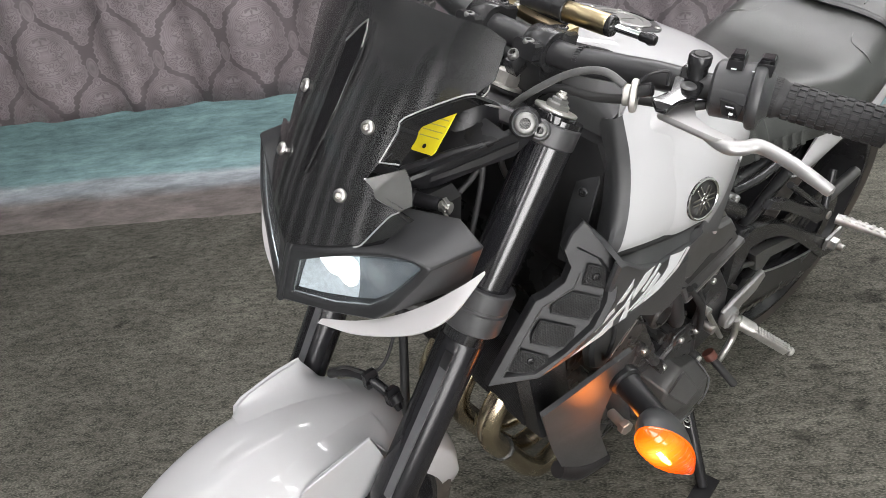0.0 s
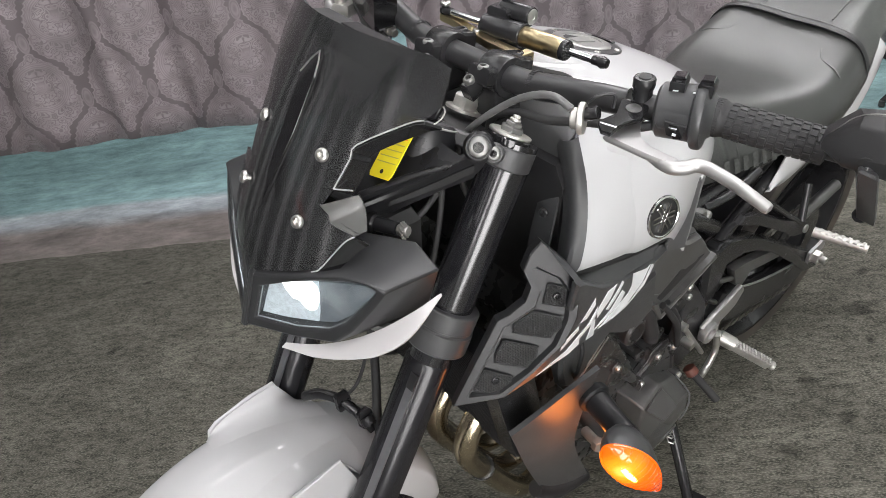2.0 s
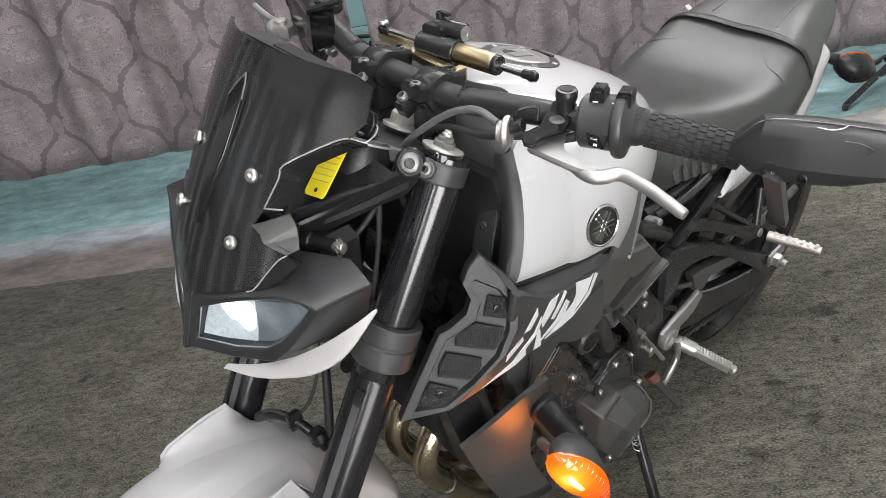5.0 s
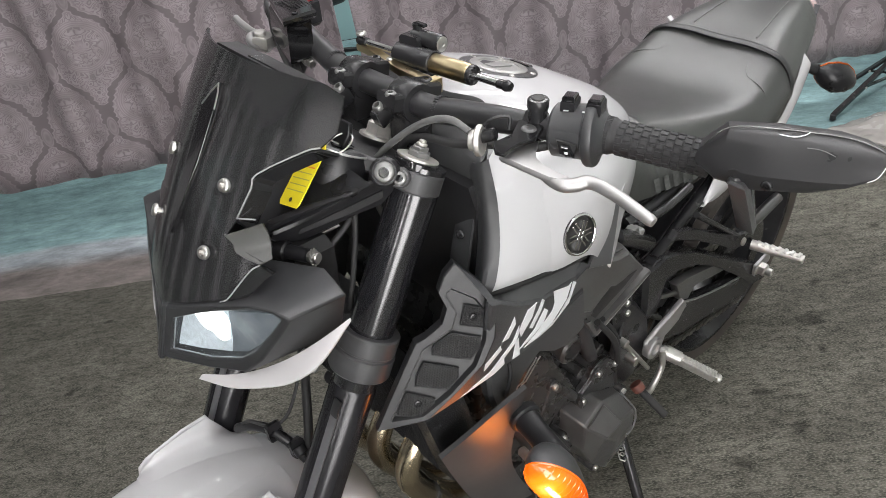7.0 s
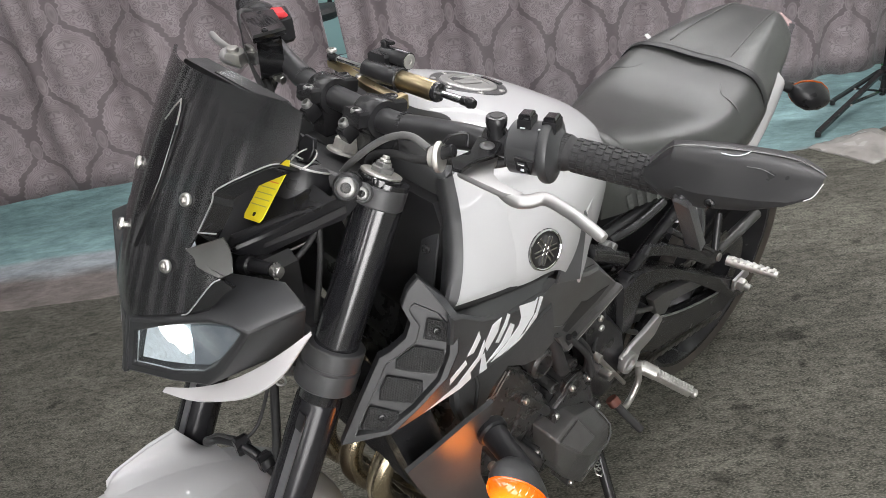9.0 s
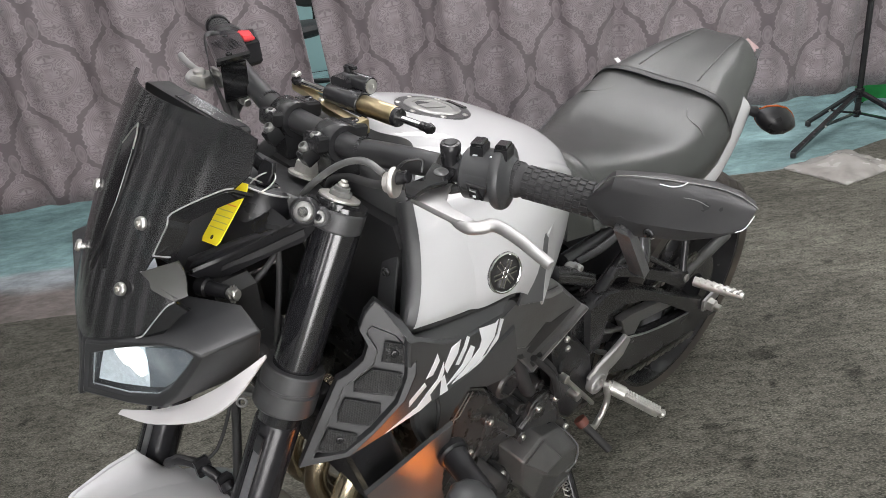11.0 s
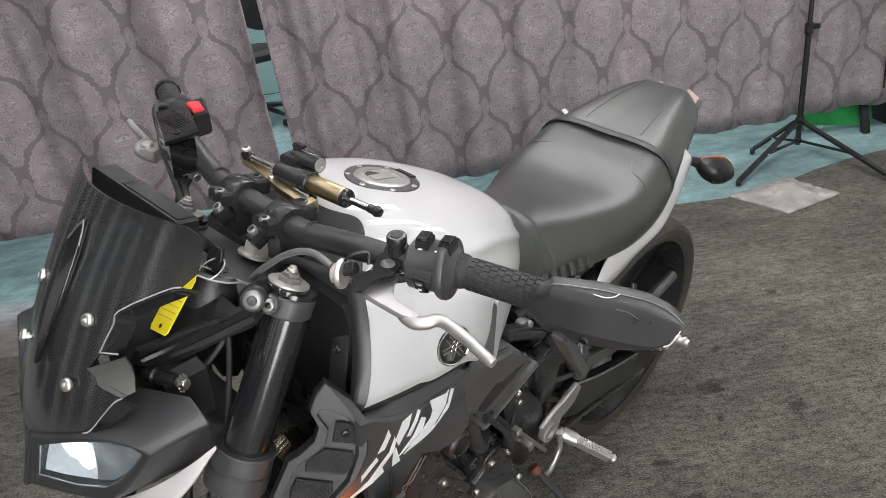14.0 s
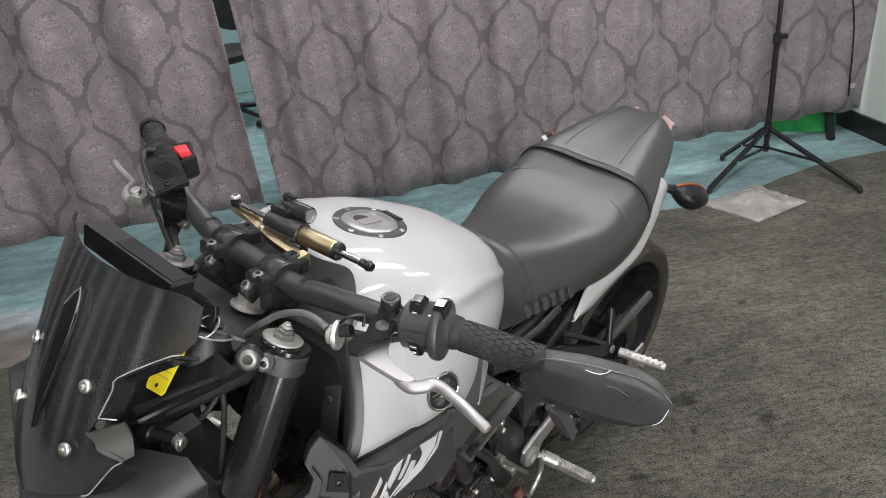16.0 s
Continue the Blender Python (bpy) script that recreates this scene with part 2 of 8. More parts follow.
def carpet_material(name, a, b, c, band=None, spots=()):
    """Looped carpet in three tones, with scattered spots; band adds a dusty strip along y."""
    m = bpy.data.materials.new(name)
    m.use_nodes = True
    nt = m.node_tree
    p = nt.nodes["Principled BSDF"]
    N, L = nt.nodes.new, nt.links.new
    geo = N("ShaderNodeNewGeometry")
    st = N("ShaderNodeMapping")
    st.inputs["Scale"].default_value = (0.50, 1.0, 1.0)
    L(geo.outputs["Position"], st.inputs["Vector"])
    big, mid, fine = N("ShaderNodeTexNoise"), N("ShaderNodeTexNoise"), N("ShaderNodeTexNoise")
    for n, s, d in ((big, 2.2, 6), (mid, 70.0, 5), (fine, 300.0, 3)):
        n.inputs["Scale"].default_value, n.inputs["Detail"].default_value = s, d
        L((st if n is not big else geo).outputs["Vector" if n is not big else "Position"], n.inputs["Vector"])
    r = N("ShaderNodeValToRGB")
    r.color_ramp.elements[0].position, r.color_ramp.elements[1].position = 0.36, 0.66
    r.color_ramp.elements[0].color, r.color_ramp.elements[1].color = (*a, 1), (*b, 1)
    L(mid.outputs["Fac"], r.inputs["Fac"])
    r2 = N("ShaderNodeMapRange")
    r2.inputs[1].default_value, r2.inputs[2].default_value, r2.inputs[4].default_value = 0.45, 0.68, 0.75
    L(fine.outputs["Fac"], r2.inputs[0])
    mx = N("ShaderNodeMixRGB")
    mx.inputs[2].default_value = (*c, 1)
    L(r2.outputs[0], mx.inputs[0])
    L(r.outputs[0], mx.inputs[1])
    blot = N("ShaderNodeTexNoise")
    blot.inputs["Scale"].default_value, blot.inputs["Detail"].default_value = 17, 5
    L(st.outputs["Vector"], blot.inputs["Vector"])
    bl = N("ShaderNodeMapRange")
    bl.inputs[1].default_value, bl.inputs[2].default_value, bl.inputs[3].default_value, bl.inputs[4].default_value = 0.32, 0.68, 0.80, 1.20
    L(blot.outputs["Fac"], bl.inputs[0])
    mb = N("ShaderNodeMixRGB")
    mb.blend_type = "MULTIPLY"
    mb.inputs[0].default_value = 1.0
    L(mx.outputs[0], mb.inputs[1])
    L(bl.outputs[0], mb.inputs[2])
    mx = mb
    ml = N("ShaderNodeMixRGB")
    ml.blend_type = "MULTIPLY"
    ml.inputs[0].default_value = 1.0
    rb = N("ShaderNodeMapRange")
    rb.inputs[1].default_value, rb.inputs[2].default_value, rb.inputs[3].default_value, rb.inputs[4].default_value = 0.3, 0.7, 0.72, 1.22
    L(big.outputs["Fac"], rb.inputs[0])
    L(mx.outputs[0], ml.inputs[1])
    L(rb.outputs[0], ml.inputs[2])
    out = ml.outputs[0]
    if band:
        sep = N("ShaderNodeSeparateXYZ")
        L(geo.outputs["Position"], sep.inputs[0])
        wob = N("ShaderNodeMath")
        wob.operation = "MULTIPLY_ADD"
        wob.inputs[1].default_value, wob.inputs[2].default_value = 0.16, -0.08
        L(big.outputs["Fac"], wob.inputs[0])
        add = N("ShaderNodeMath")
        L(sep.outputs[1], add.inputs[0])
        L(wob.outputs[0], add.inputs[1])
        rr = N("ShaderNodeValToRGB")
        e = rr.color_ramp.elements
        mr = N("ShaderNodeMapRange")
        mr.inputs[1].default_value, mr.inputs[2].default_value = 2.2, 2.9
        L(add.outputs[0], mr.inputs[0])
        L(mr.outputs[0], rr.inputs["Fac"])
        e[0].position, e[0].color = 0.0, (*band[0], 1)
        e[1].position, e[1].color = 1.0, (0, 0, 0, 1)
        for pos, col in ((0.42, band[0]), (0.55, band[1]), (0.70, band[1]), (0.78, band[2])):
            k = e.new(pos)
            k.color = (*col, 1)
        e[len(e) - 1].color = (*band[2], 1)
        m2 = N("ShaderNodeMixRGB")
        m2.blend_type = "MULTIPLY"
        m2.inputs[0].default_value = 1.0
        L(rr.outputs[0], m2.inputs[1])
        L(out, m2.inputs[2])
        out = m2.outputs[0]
    for sx, sy, sr in spots:
        ds = N("ShaderNodeVectorMath")
        ds.operation = "DISTANCE"
        ds.inputs[1].default_value = (sx, sy, 0)
        L(geo.outputs["Position"], ds.inputs[0])
        wb = N("ShaderNodeMath")
        wb.operation = "MULTIPLY_ADD"
        wb.inputs[1].default_value = sr * 1.2
        L(mid.outputs["Fac"], wb.inputs[0])
        L(ds.outputs["Value"], wb.inputs[2])
        sp = N("ShaderNodeMapRange")
        sp.inputs[1].default_value, sp.inputs[2].default_value, sp.inputs[3].default_value, sp.inputs[4].default_value = sr * 0.9, sr * 1.9, 0.42, 1.0
        L(wb.outputs[0], sp.inputs[0])
        m3 = N("ShaderNodeMixRGB")
        m3.blend_type = "MULTIPLY"
        m3.inputs[0].default_value = 1.0
        L(out, m3.inputs[1])
        L(sp.outputs[0], m3.inputs[2])
        out = m3.outputs[0]
    L(out, p.inputs["Base Color"])
    p.inputs["Roughness"].default_value = 0.92
    p.inputs["Specular IOR Level"].default_value = 0.15
    bp = N("ShaderNodeBump")
    bp.inputs["Strength"].default_value, bp.inputs["Distance"].default_value = 0.55, 0.006
    L(mid.outputs["Fac"], bp.inputs["Height"])
    b2 = N("ShaderNodeBump")
    b2.inputs["Strength"].default_value, b2.inputs["Distance"].default_value = 0.5, 0.003
    L(fine.outputs["Fac"], b2.inputs["Height"])
    L(bp.outputs[0], b2.inputs["Normal"])
    L(b2.outputs[0], p.inputs["Normal"])
    return m


carpet_dark = carpet_material("brown_green_loop_carpet", (0.040, 0.0405, 0.034), (0.116, 0.112, 0.094), (0.215, 0.207, 0.176), spots=((0.997, 1.491, 0.035), (0.796, 1.123, 0.020), (0.643, 1.044, 0.022), (-1.093, 1.637, 0.018), (0.966, 1.374, 0.016), (1.392, 1.922, 0.018), (1.176, 1.371, 0.026), (0.763, 1.251, 0.022), (1.088, 1.664, 0.018), (-1.133, 2.011, 0.014)))
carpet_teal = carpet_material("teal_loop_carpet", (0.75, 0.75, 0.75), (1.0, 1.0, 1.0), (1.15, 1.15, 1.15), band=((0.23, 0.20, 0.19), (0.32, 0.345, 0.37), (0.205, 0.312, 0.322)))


def damask_material():
    """Mauve curtain cloth with a half-drop ogee of ornate medallions."""
    m = bpy.data.materials.new("mauve_damask_curtain_cloth")
    m.use_nodes = True
    nt = m.node_tree
    p = nt.nodes["Principled BSDF"]
    N, L = nt.nodes.new, nt.links.new

    def op(kind, a, b=None, c=None):
        n = N("ShaderNodeMath")
        n.operation = kind
        for i, s in enumerate((a, b, c)):
            if s is None:
                continue
            if isinstance(s, (int, float)):
                n.inputs[i].default_value = s
            else:
                L(s, n.inputs[i])
        return n.outputs[0]

    uv = N("ShaderNodeUVMap")
    sep = N("ShaderNodeSeparateXYZ")
    L(uv.outputs[0], sep.inputs[0])
    P, Q = 0.285, 0.50
    u, v = sep.outputs[0], sep.outputs[1]

    def span(val, lo, hi):
        n = N("ShaderNodeMapRange")
        n.interpolation_type = "SMOOTHSTEP"
        n.inputs[1].default_value, n.inputs[2].default_value = lo, hi
        L(val, n.inputs[0])
        return n.outputs[0]

    def wrapped(val, period, shift):
        return op("SUBTRACT", op("MODULO", op("ADD", val, 20 * period + shift), period), period / 2)

    OUTLINE = ((0.0, 0.012), (0.05, 0.031), (0.10, 0.035), (0.14, 0.040), (0.18, 0.055), (0.22, 0.078), (0.26, 0.099), (0.30, 0.114), (0.34, 0.124), (0.38, 0.129), (0.43, 0.128), (0.47, 0.120), (0.52, 0.124), (0.58, 0.123), (0.641, 0.117), (0.691, 0.106), (0.741, 0.096), (0.781, 0.087), (0.821, 0.072), (0.861, 0.050), (0.901, 0.029), (0.941, 0.017), (0.981, 0.010), (1.0, 0.0))
    fields = []
    for k in (0, 1):
        xx = wrapped(u, P, k * P / 2)
        ax = op("ABSOLUTE", xx)
        yy = wrapped(v, Q, k * Q / 2)
        t = op("DIVIDE", op("ADD", yy, 0.195), 0.39)
        prof = N("ShaderNodeFloatCurve")
        L(t, prof.inputs["Value"])
        cu = prof.mapping.curves[0]
        for q, w in OUTLINE:
            if 0 < q < 1:
                cu.points.new(q, w * 5.9)
        cu.points[0].location, cu.points[len(cu.points) - 1].location = (0, 0.06), (1, 0.0)
        prof.mapping.update()
        half = op("DIVIDE", prof.outputs[0], 6.0)
        ok = op("MULTIPLY", op("GREATER_THAN", t, 0.0), op("LESS_THAN", t, 1.0))
        cut = op("SUBTRACT", half, ax)
        cut = op("SUBTRACT", cut, op("MULTIPLY", op("ABSOLUTE", op("SINE", op("MULTIPLY", yy, 150.0))), 0.006))
        body = op("MULTIPLY", span(cut, 0.0, 0.004), ok)
        # rings of the roundel, radial palmette, scalloped wings
        vec = N("ShaderNodeCombineXYZ")
        L(ax, vec.inputs[0])
        L(yy, vec.inputs[1])
        dist = N("ShaderNodeVectorMath")
        dist.operation = "DISTANCE"
        dist.inputs[1].default_value = (0, 0.038, 0)
        L(vec.outputs[0], dist.inputs[0])
        rr = dist.outputs["Value"]
        ring = op("MULTIPLY", span(rr, 0.072, 0.078), op("SUBTRACT", 1.0, span(rr, 0.096, 0.102)))
        lines = op("ADD", op("MULTIPLY", op("SINE", op("MULTIPLY", rr, 900.0)), 0.5), 0.5)
        swirl = N("ShaderNodeTexNoise")
        swirl.inputs["Scale"].default_value, swirl.inputs["Detail"].default_value, swirl.inputs["Distortion"].default_value = 30, 0.5, 1.1
        L(vec.outputs[0], swirl.inputs["Vector"])
        curl = op("ABSOLUTE", op("SINE", op("MULTIPLY", swirl.outputs["Fac"], 21.0)))
        fili = span(curl, 0.25, 0.85)
        scal = op("ADD", op("MULTIPLY", op("SINE", op("ADD", op("MULTIPLY", cut, 520.0), op("MULTIPLY", swirl.outputs["Fac"], 9.0))), 0.5), 0.5)
        ang = op("ARCTAN2", ax, op("SUBTRACT", yy, 0.010))
        petal = op("MULTIPLY", op("ABSOLUTE", op("SINE", op("MULTIPLY", ang, 8.0))), op("MULTIPLY", span(rr, 0.020, 0.032), op("SUBTRACT", 1.0, span(rr, 0.060, 0.070))))
        heart = op("SUBTRACT", 1.0, span(rr, 0.010, 0.045))
        a = op("ADD", op("MULTIPLY", ring, op("ADD", 0.44, op("MULTIPLY", lines, 0.34))), op("MULTIPLY", op("SUBTRACT", 1.0, ring), op("ADD", 0.22, op("ADD", op("MULTIPLY", fili, 0.58), op("MULTIPLY", petal, 0.20)))))
        rim = op("SUBTRACT", 1.0, span(cut, 0.010, 0.022))
        a = op("ADD", op("MULTIPLY", rim, op("ADD", 0.42, op("MULTIPLY", scal, 0.36))), op("MULTIPLY", op("SUBTRACT", 1.0, rim), a))
        a = op("MAXIMUM", a, op("MULTIPLY", heart, 0.70))
        # pendant between neighbours of a row
        px_ = op("SUBTRACT", ax, P / 2)
        pd = op("ADD", op("POWER", op("DIVIDE", px_, 0.020), 2.0), op("POWER", op("DIVIDE", op("ADD", yy, 0.035), 0.042), 2.0))
        pend = op("MULTIPLY", op("SUBTRACT", 1.0, span(pd, 0.75, 1.1)), op("ADD", 0.25, op("MULTIPLY", op("ABSOLUTE", op("SINE", op("MULTIPLY", pd, 6.0))), 0.35)))
        fields.append(op("MAXIMUM", op("MULTIPLY", body, a), pend))
    f = op("MAXIMUM", fields[0], fields[1])
    # the print has worn unevenly
    wn = N("ShaderNodeTexNoise")
    wn.inputs["Scale"].default_value, wn.inputs["Detail"].default_value = 14, 6
    L(uv.outputs[0], wn.inputs["Vector"])
    worn = N("ShaderNodeMapRange")
    worn.inputs[1].default_value, worn.inputs[2].default_value, worn.inputs[3].default_value, worn.inputs[4].default_value = 0.34, 0.66, 0.55, 1.12
    L(wn.outputs["Fac"], worn.inputs[0])
    f = op("MULTIPLY", f, worn.outputs[0])
    col = N("ShaderNodeMixRGB")
    col.inputs[1].default_value = (0.134, 0.111, 0.119, 1)
    col.inputs[2].default_value = (0.325, 0.281, 0.297, 1)
    L(f, col.inputs[0])
    big = N("ShaderNodeTexNoise")
    big.inputs["Scale"].default_value = 2.5
    L(uv.outputs[0], big.inputs["Vector"])
    mr = N("ShaderNodeMapRange")
    mr.inputs[3].default_value, mr.inputs[4].default_value = 0.74, 1.24
    L(big.outputs["Fac"], mr.inputs[0])
    ml = N("ShaderNodeMixRGB")
    ml.blend_type = "MULTIPLY"
    ml.inputs[0].default_value = 1
    L(col.outputs[0], ml.inputs[1])
    L(mr.outputs[0], ml.inputs[2])
    L(ml.outputs[0], p.inputs["Base Color"])
    p.inputs["Roughness"].default_value = 0.62
    p.inputs["Sheen Weight"].default_value = 0.15
    wea = N("ShaderNodeTexNoise")
    wea.inputs["Scale"].default_value = 700
    L(uv.outputs[0], wea.inputs["Vector"])
    bp = N("ShaderNodeBump")
    bp.inputs["Strength"].default_value, bp.inputs["Distance"].default_value = 0.25, 0.002
    L(op("ADD", op("MULTIPLY", f, 0.8), wea.outputs["Fac"]), bp.inputs["Height"])
    L(bp.outputs[0], p.inputs["Normal"])
    return m


damask = damask_material()

# ---- shape helpers: each returns (points, faces) ----


def cat(pts, k):
    """A smooth curve through the points, k steps to a stretch."""
    P = [Vector(p) for p in pts]
    if len(P) < 3 or k < 2:
        return P
    E = [2 * P[0] - P[1]] + P + [2 * P[-1] - P[-2]]
    out = []
    for i in range(1, len(E) - 2):
        a, b, c, d = E[i - 1:i + 3]
        for j in range(k):
            t = j / k
            out.append(0.5 * (2 * b + (c - a) * t + (2 * a - 5 * b + 4 * c - d) * t * t + (3 * b - a - 3 * c + d) * t ** 3))
    out.append(P[-1])
    return out


def frames_along(P):
    T = [(P[min(i + 1, len(P) - 1)] - P[max(i - 1, 0)]).normalized() for i in range(len(P))]
    n = T[0].orthogonal().normalized()
    res = []
    for t in T:
        n = (n - t * n.dot(t)).normalized()
        res.append((n, t.cross(n)))
    return res


def tube(pts, r, n=12, k=6, caps=True):
    P = cat(pts, k)
    rs = [r] * len(P)
    if isinstance(r, (list, tuple)):
        rs = []
        for i in range(len(P)):
            s = i / (len(P) - 1) * (len(r) - 1)
            j = min(int(s), len(r) - 2)
            rs.append(r[j] + (r[j + 1] - r[j]) * (s - j))
    vs, fs = [], []
    for p, (a, b), q in zip(P, frames_along(P), rs):
        vs += [p + (a * math.cos(2 * math.pi * i / n) + b * math.sin(2 * math.pi * i / n)) * q for i in range(n)]
    for j in range(len(P) - 1):
        fs += [(j * n + i, j * n + (i + 1) % n, (j + 1) * n + (i + 1) % n, (j + 1) * n + i) for i in range(n)]
    if caps:
        fs += [tuple(reversed(range(n))), tuple(range((len(P) - 1) * n, len(P) * n))]
    return vs, fs


def rev(prof, c, ax, n=24):
    """A body turned about the axis ax at c: prof holds (radius, height) from bottom to top."""
    c, ax = Vector(c), Vector(ax).normalized()
    a = ax.orthogonal().normalized()
    b = ax.cross(a)
    vs, fs = [], []
    for r, h in prof:
        vs += [c + ax * h + (a * math.cos(2 * math.pi * i / n) + b * math.sin(2 * math.pi * i / n)) * r for i in range(n)]
    for j in range(len(prof) - 1):
        fs += [(j * n + i, j * n + (i + 1) % n, (j + 1) * n + (i + 1) % n, (j + 1) * n + i) for i in range(n)]
    if prof[0][0] > 1e-6:
        fs.append(tuple(reversed(range(n))))
    if prof[-1][0] > 1e-6:
        fs.append(tuple(range((len(prof) - 1) * n, len(prof) * n)))
    return vs, fs


def drum(c, ax, r, h, ch=0.0015, n=24):
    return rev([(r - ch, 0), (r, ch), (r, h - ch), (r - ch, h)], c, ax, n)


def loft(rings, caps=True, closed=True):
    n = len(rings[0])
    vs = [Vector(p) for ring in rings for p in ring]
    fs = []
    m = n if closed else n - 1
    for j in range(len(rings) - 1):
        fs += [(j * n + i, j * n + (i + 1) % n, (j + 1) * n + (i + 1) % n, (j + 1) * n + i) for i in range(m)]
    if caps and closed:
        fs += [tuple(reversed(range(n))), tuple(range((len(rings) - 1) * n, len(rings) * n))]
    return vs, fs


def surf(rows, ku=4, kv=4, thick=0.003, flip=False):
    """A smooth sheet through rows of points, given a thickness along its normals."""
    R = [cat(r, kv) for r in rows]
    cols = [cat([r[i] for r in R], ku) for i in range(len(R[0]))]
    nu, nv = len(cols[0]), len(cols)
    G = [[cols[j][i] for j in range(nv)] for i in range(nu)]
    nor = []
    for i in range(nu):
        for j in range(nv):
            du = G[min(i + 1, nu - 1)][j] - G[max(i - 1, 0)][j]
            dv = G[i][min(j + 1, nv - 1)] - G[i][max(j - 1, 0)]
            q = du.cross(dv)
            q = q.normalized() if q.length > 1e-12 else Vector((0, 0, 1))
            nor.append(-q if flip else q)
    top = [G[i][j] for i in range(nu) for j in range(nv)]
    vs = top + [p - q * thick for p, q in zip(top, nor)]
    M = nu * nv
    fs = []
    for i in range(nu - 1):
        for j in range(nv - 1):
            a, b, c, d = i * nv + j, i * nv + j + 1, (i + 1) * nv + j + 1, (i + 1) * nv + j
            fs += [(a, d, c, b), (M + a, M + b, M + c, M + d)]
    for i in range(nu - 1):
        for j in (0, nv - 1):
            a, d = i * nv + j, (i + 1) * nv + j
            fs.append((a, M + a, M + d, d) if j == 0 else (a, d, M + d, M + a))
    for j in range(nv - 1):
        for i in (0, nu - 1):
            a, b = i * nv + j, i * nv + j + 1
            fs.append((a, b, M + b, M + a) if i == 0 else (a, M + a, M + b, b))
    return vs, fs


def prism(poly, d, ch=0.0015):
    """A slab: the outline poly pushed along d, with chamfered rims."""
    P = [Vector(p) for p in poly]
    d = Vector(d)
    n = len(P)
    c = sum(P, Vector()) / n
    w = d.normalized()
    h = min(ch, d.length * 0.4)

    def inset(p):
        q = c - p
        return p + q.normalized() * min(ch, q.length * 0.4)

    rings = [[inset(p) for p in P], [p + w * h for p in P], [p + d - w * h for p in P], [inset(p) + d for p in P]]
    return loft(rings)


def box(c, size, rot=None, ch=0.002):
    sx, sy, sz = (s / 2 for s in size)
    R = rot if rot else Matrix.Identity(3)
    poly = [Vector(c) + R @ Vector(p) for p in ((-sx, -sy, -sz), (sx, -sy, -sz), (sx, sy, -sz), (-sx, sy, -sz))]
    return prism(poly, R @ Vector((0, 0, 2 * sz)), ch)


def joined(*geos):
    vs, fs = [], []
    for v, f in geos:
        k = len(vs)
        vs += list(v)
        fs += [tuple(i + k for i in q) for q in f]
    return vs, fs


def mirrored(geo):
    return [Vector((p[0], -p[1], p[2])) for p in geo[0]], [tuple(reversed(f)) for f in geo[1]]


def turned(rx=0, ry=0, rz=0):
    return Euler([radians(a) for a in (rx, ry, rz)]).to_matrix()


def build(name, geo, material, parent=None, label="", smooth=38):
    me = bpy.data.meshes.new(name)
    me.from_pydata([tuple(p) for p in geo[0]], [], [list(f) for f in geo[1]])
    bm = bmesh.new()
    bm.from_mesh(me)
    bmesh.ops.remove_doubles(bm, verts=bm.verts, dist=1e-5)
    bmesh.ops.recalc_face_normals(bm, faces=bm.faces)
    bm.to_mesh(me)
    bm.free()
    me.polygons.foreach_set("use_smooth", [True] * len(me.polygons))
    me.set_sharp_from_angle(angle=radians(smooth))
    me.materials.append(material)
    ob = new(name, me)
    if parent:
        ob.parent = parent
    if label:
        tagged(ob, label)
    return ob


def bolt(c, ax, r=0.006, h=0.004, name="bolt", material=None, parent=None, hexed=True):
    """A socket-head bolt: a domed head with a sunk hexagon."""
    c, ax = Vector(c), Vector(ax).normalized()
    head = rev([(r, 0), (r, h * 0.35), (r * 0.93, h * 0.70), (r * 0.76, h * 0.95), (r * 0.5, h)], c, ax, 20)
    v, f = head
    f = f[:-1]
    hole = rev([(r * 0.50, h), (r * 0.48, -h * 1.0), (0.0, -h * 1.0)], c, ax, 6)
    hole = (hole[0], hole[1][:-2])
    return build(name, joined((v, f), hole), material or steel, parent)

# ---- the room ----
SX0, SX1, SY0, SY1, SZ = -2.9, 2.76, -1.5, 6.2, 2.7


def sheet(name, pts, thick, material, label, category):
    v, f = prism([(x, y, z - thick) for x, y, z in pts], (0, 0, thick), 0.002)
    return tagged(build(name, (v, f), material), label, category, kind="structure")


def slab(name, c, size, material, label, category):
    return tagged(build(name, box(c, size, ch=0.001), material), label, category, kind="structure")


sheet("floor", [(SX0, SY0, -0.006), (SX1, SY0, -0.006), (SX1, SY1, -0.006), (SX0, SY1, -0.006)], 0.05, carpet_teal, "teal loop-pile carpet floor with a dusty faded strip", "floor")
# the dark carpet laid over it, with an uneven cut edge
edge = []
random.seed(4)
for i in range(61):
    ex = SX0 + (0.35 - SX0) * i / 60
    edge.append((ex, 2.27 + 0.006 * math.sin(ex * 3) + random.uniform(-0.005, 0.005), 0.0))
edge += [(0.62, 2.55, 0), (0.95, 2.70, 0), (1.3, 2.72, 0), (1.6, 2.70, 0), (1.85, 2.75, 0), (2.1, 2.86, 0), (2.3, 2.93, 0), (2.5, 2.97, 0), (2.759, 2.98, 0)]
sheet("carpet", [(SX0, SY0, 0), (SX1 - 0.001, SY0, 0)] + list(reversed(edge)), 0.0055, carpet_dark, "brown-green loop-pile carpet with a ragged cut edge", "carpet")
slab("wall_east", (SX1 + 0.06, (SY0 + SY1) / 2, SZ / 2), (0.12, SY1 - SY0 + 0.24, SZ), wall_paint, "pale painted wall with scuffs", "wall")


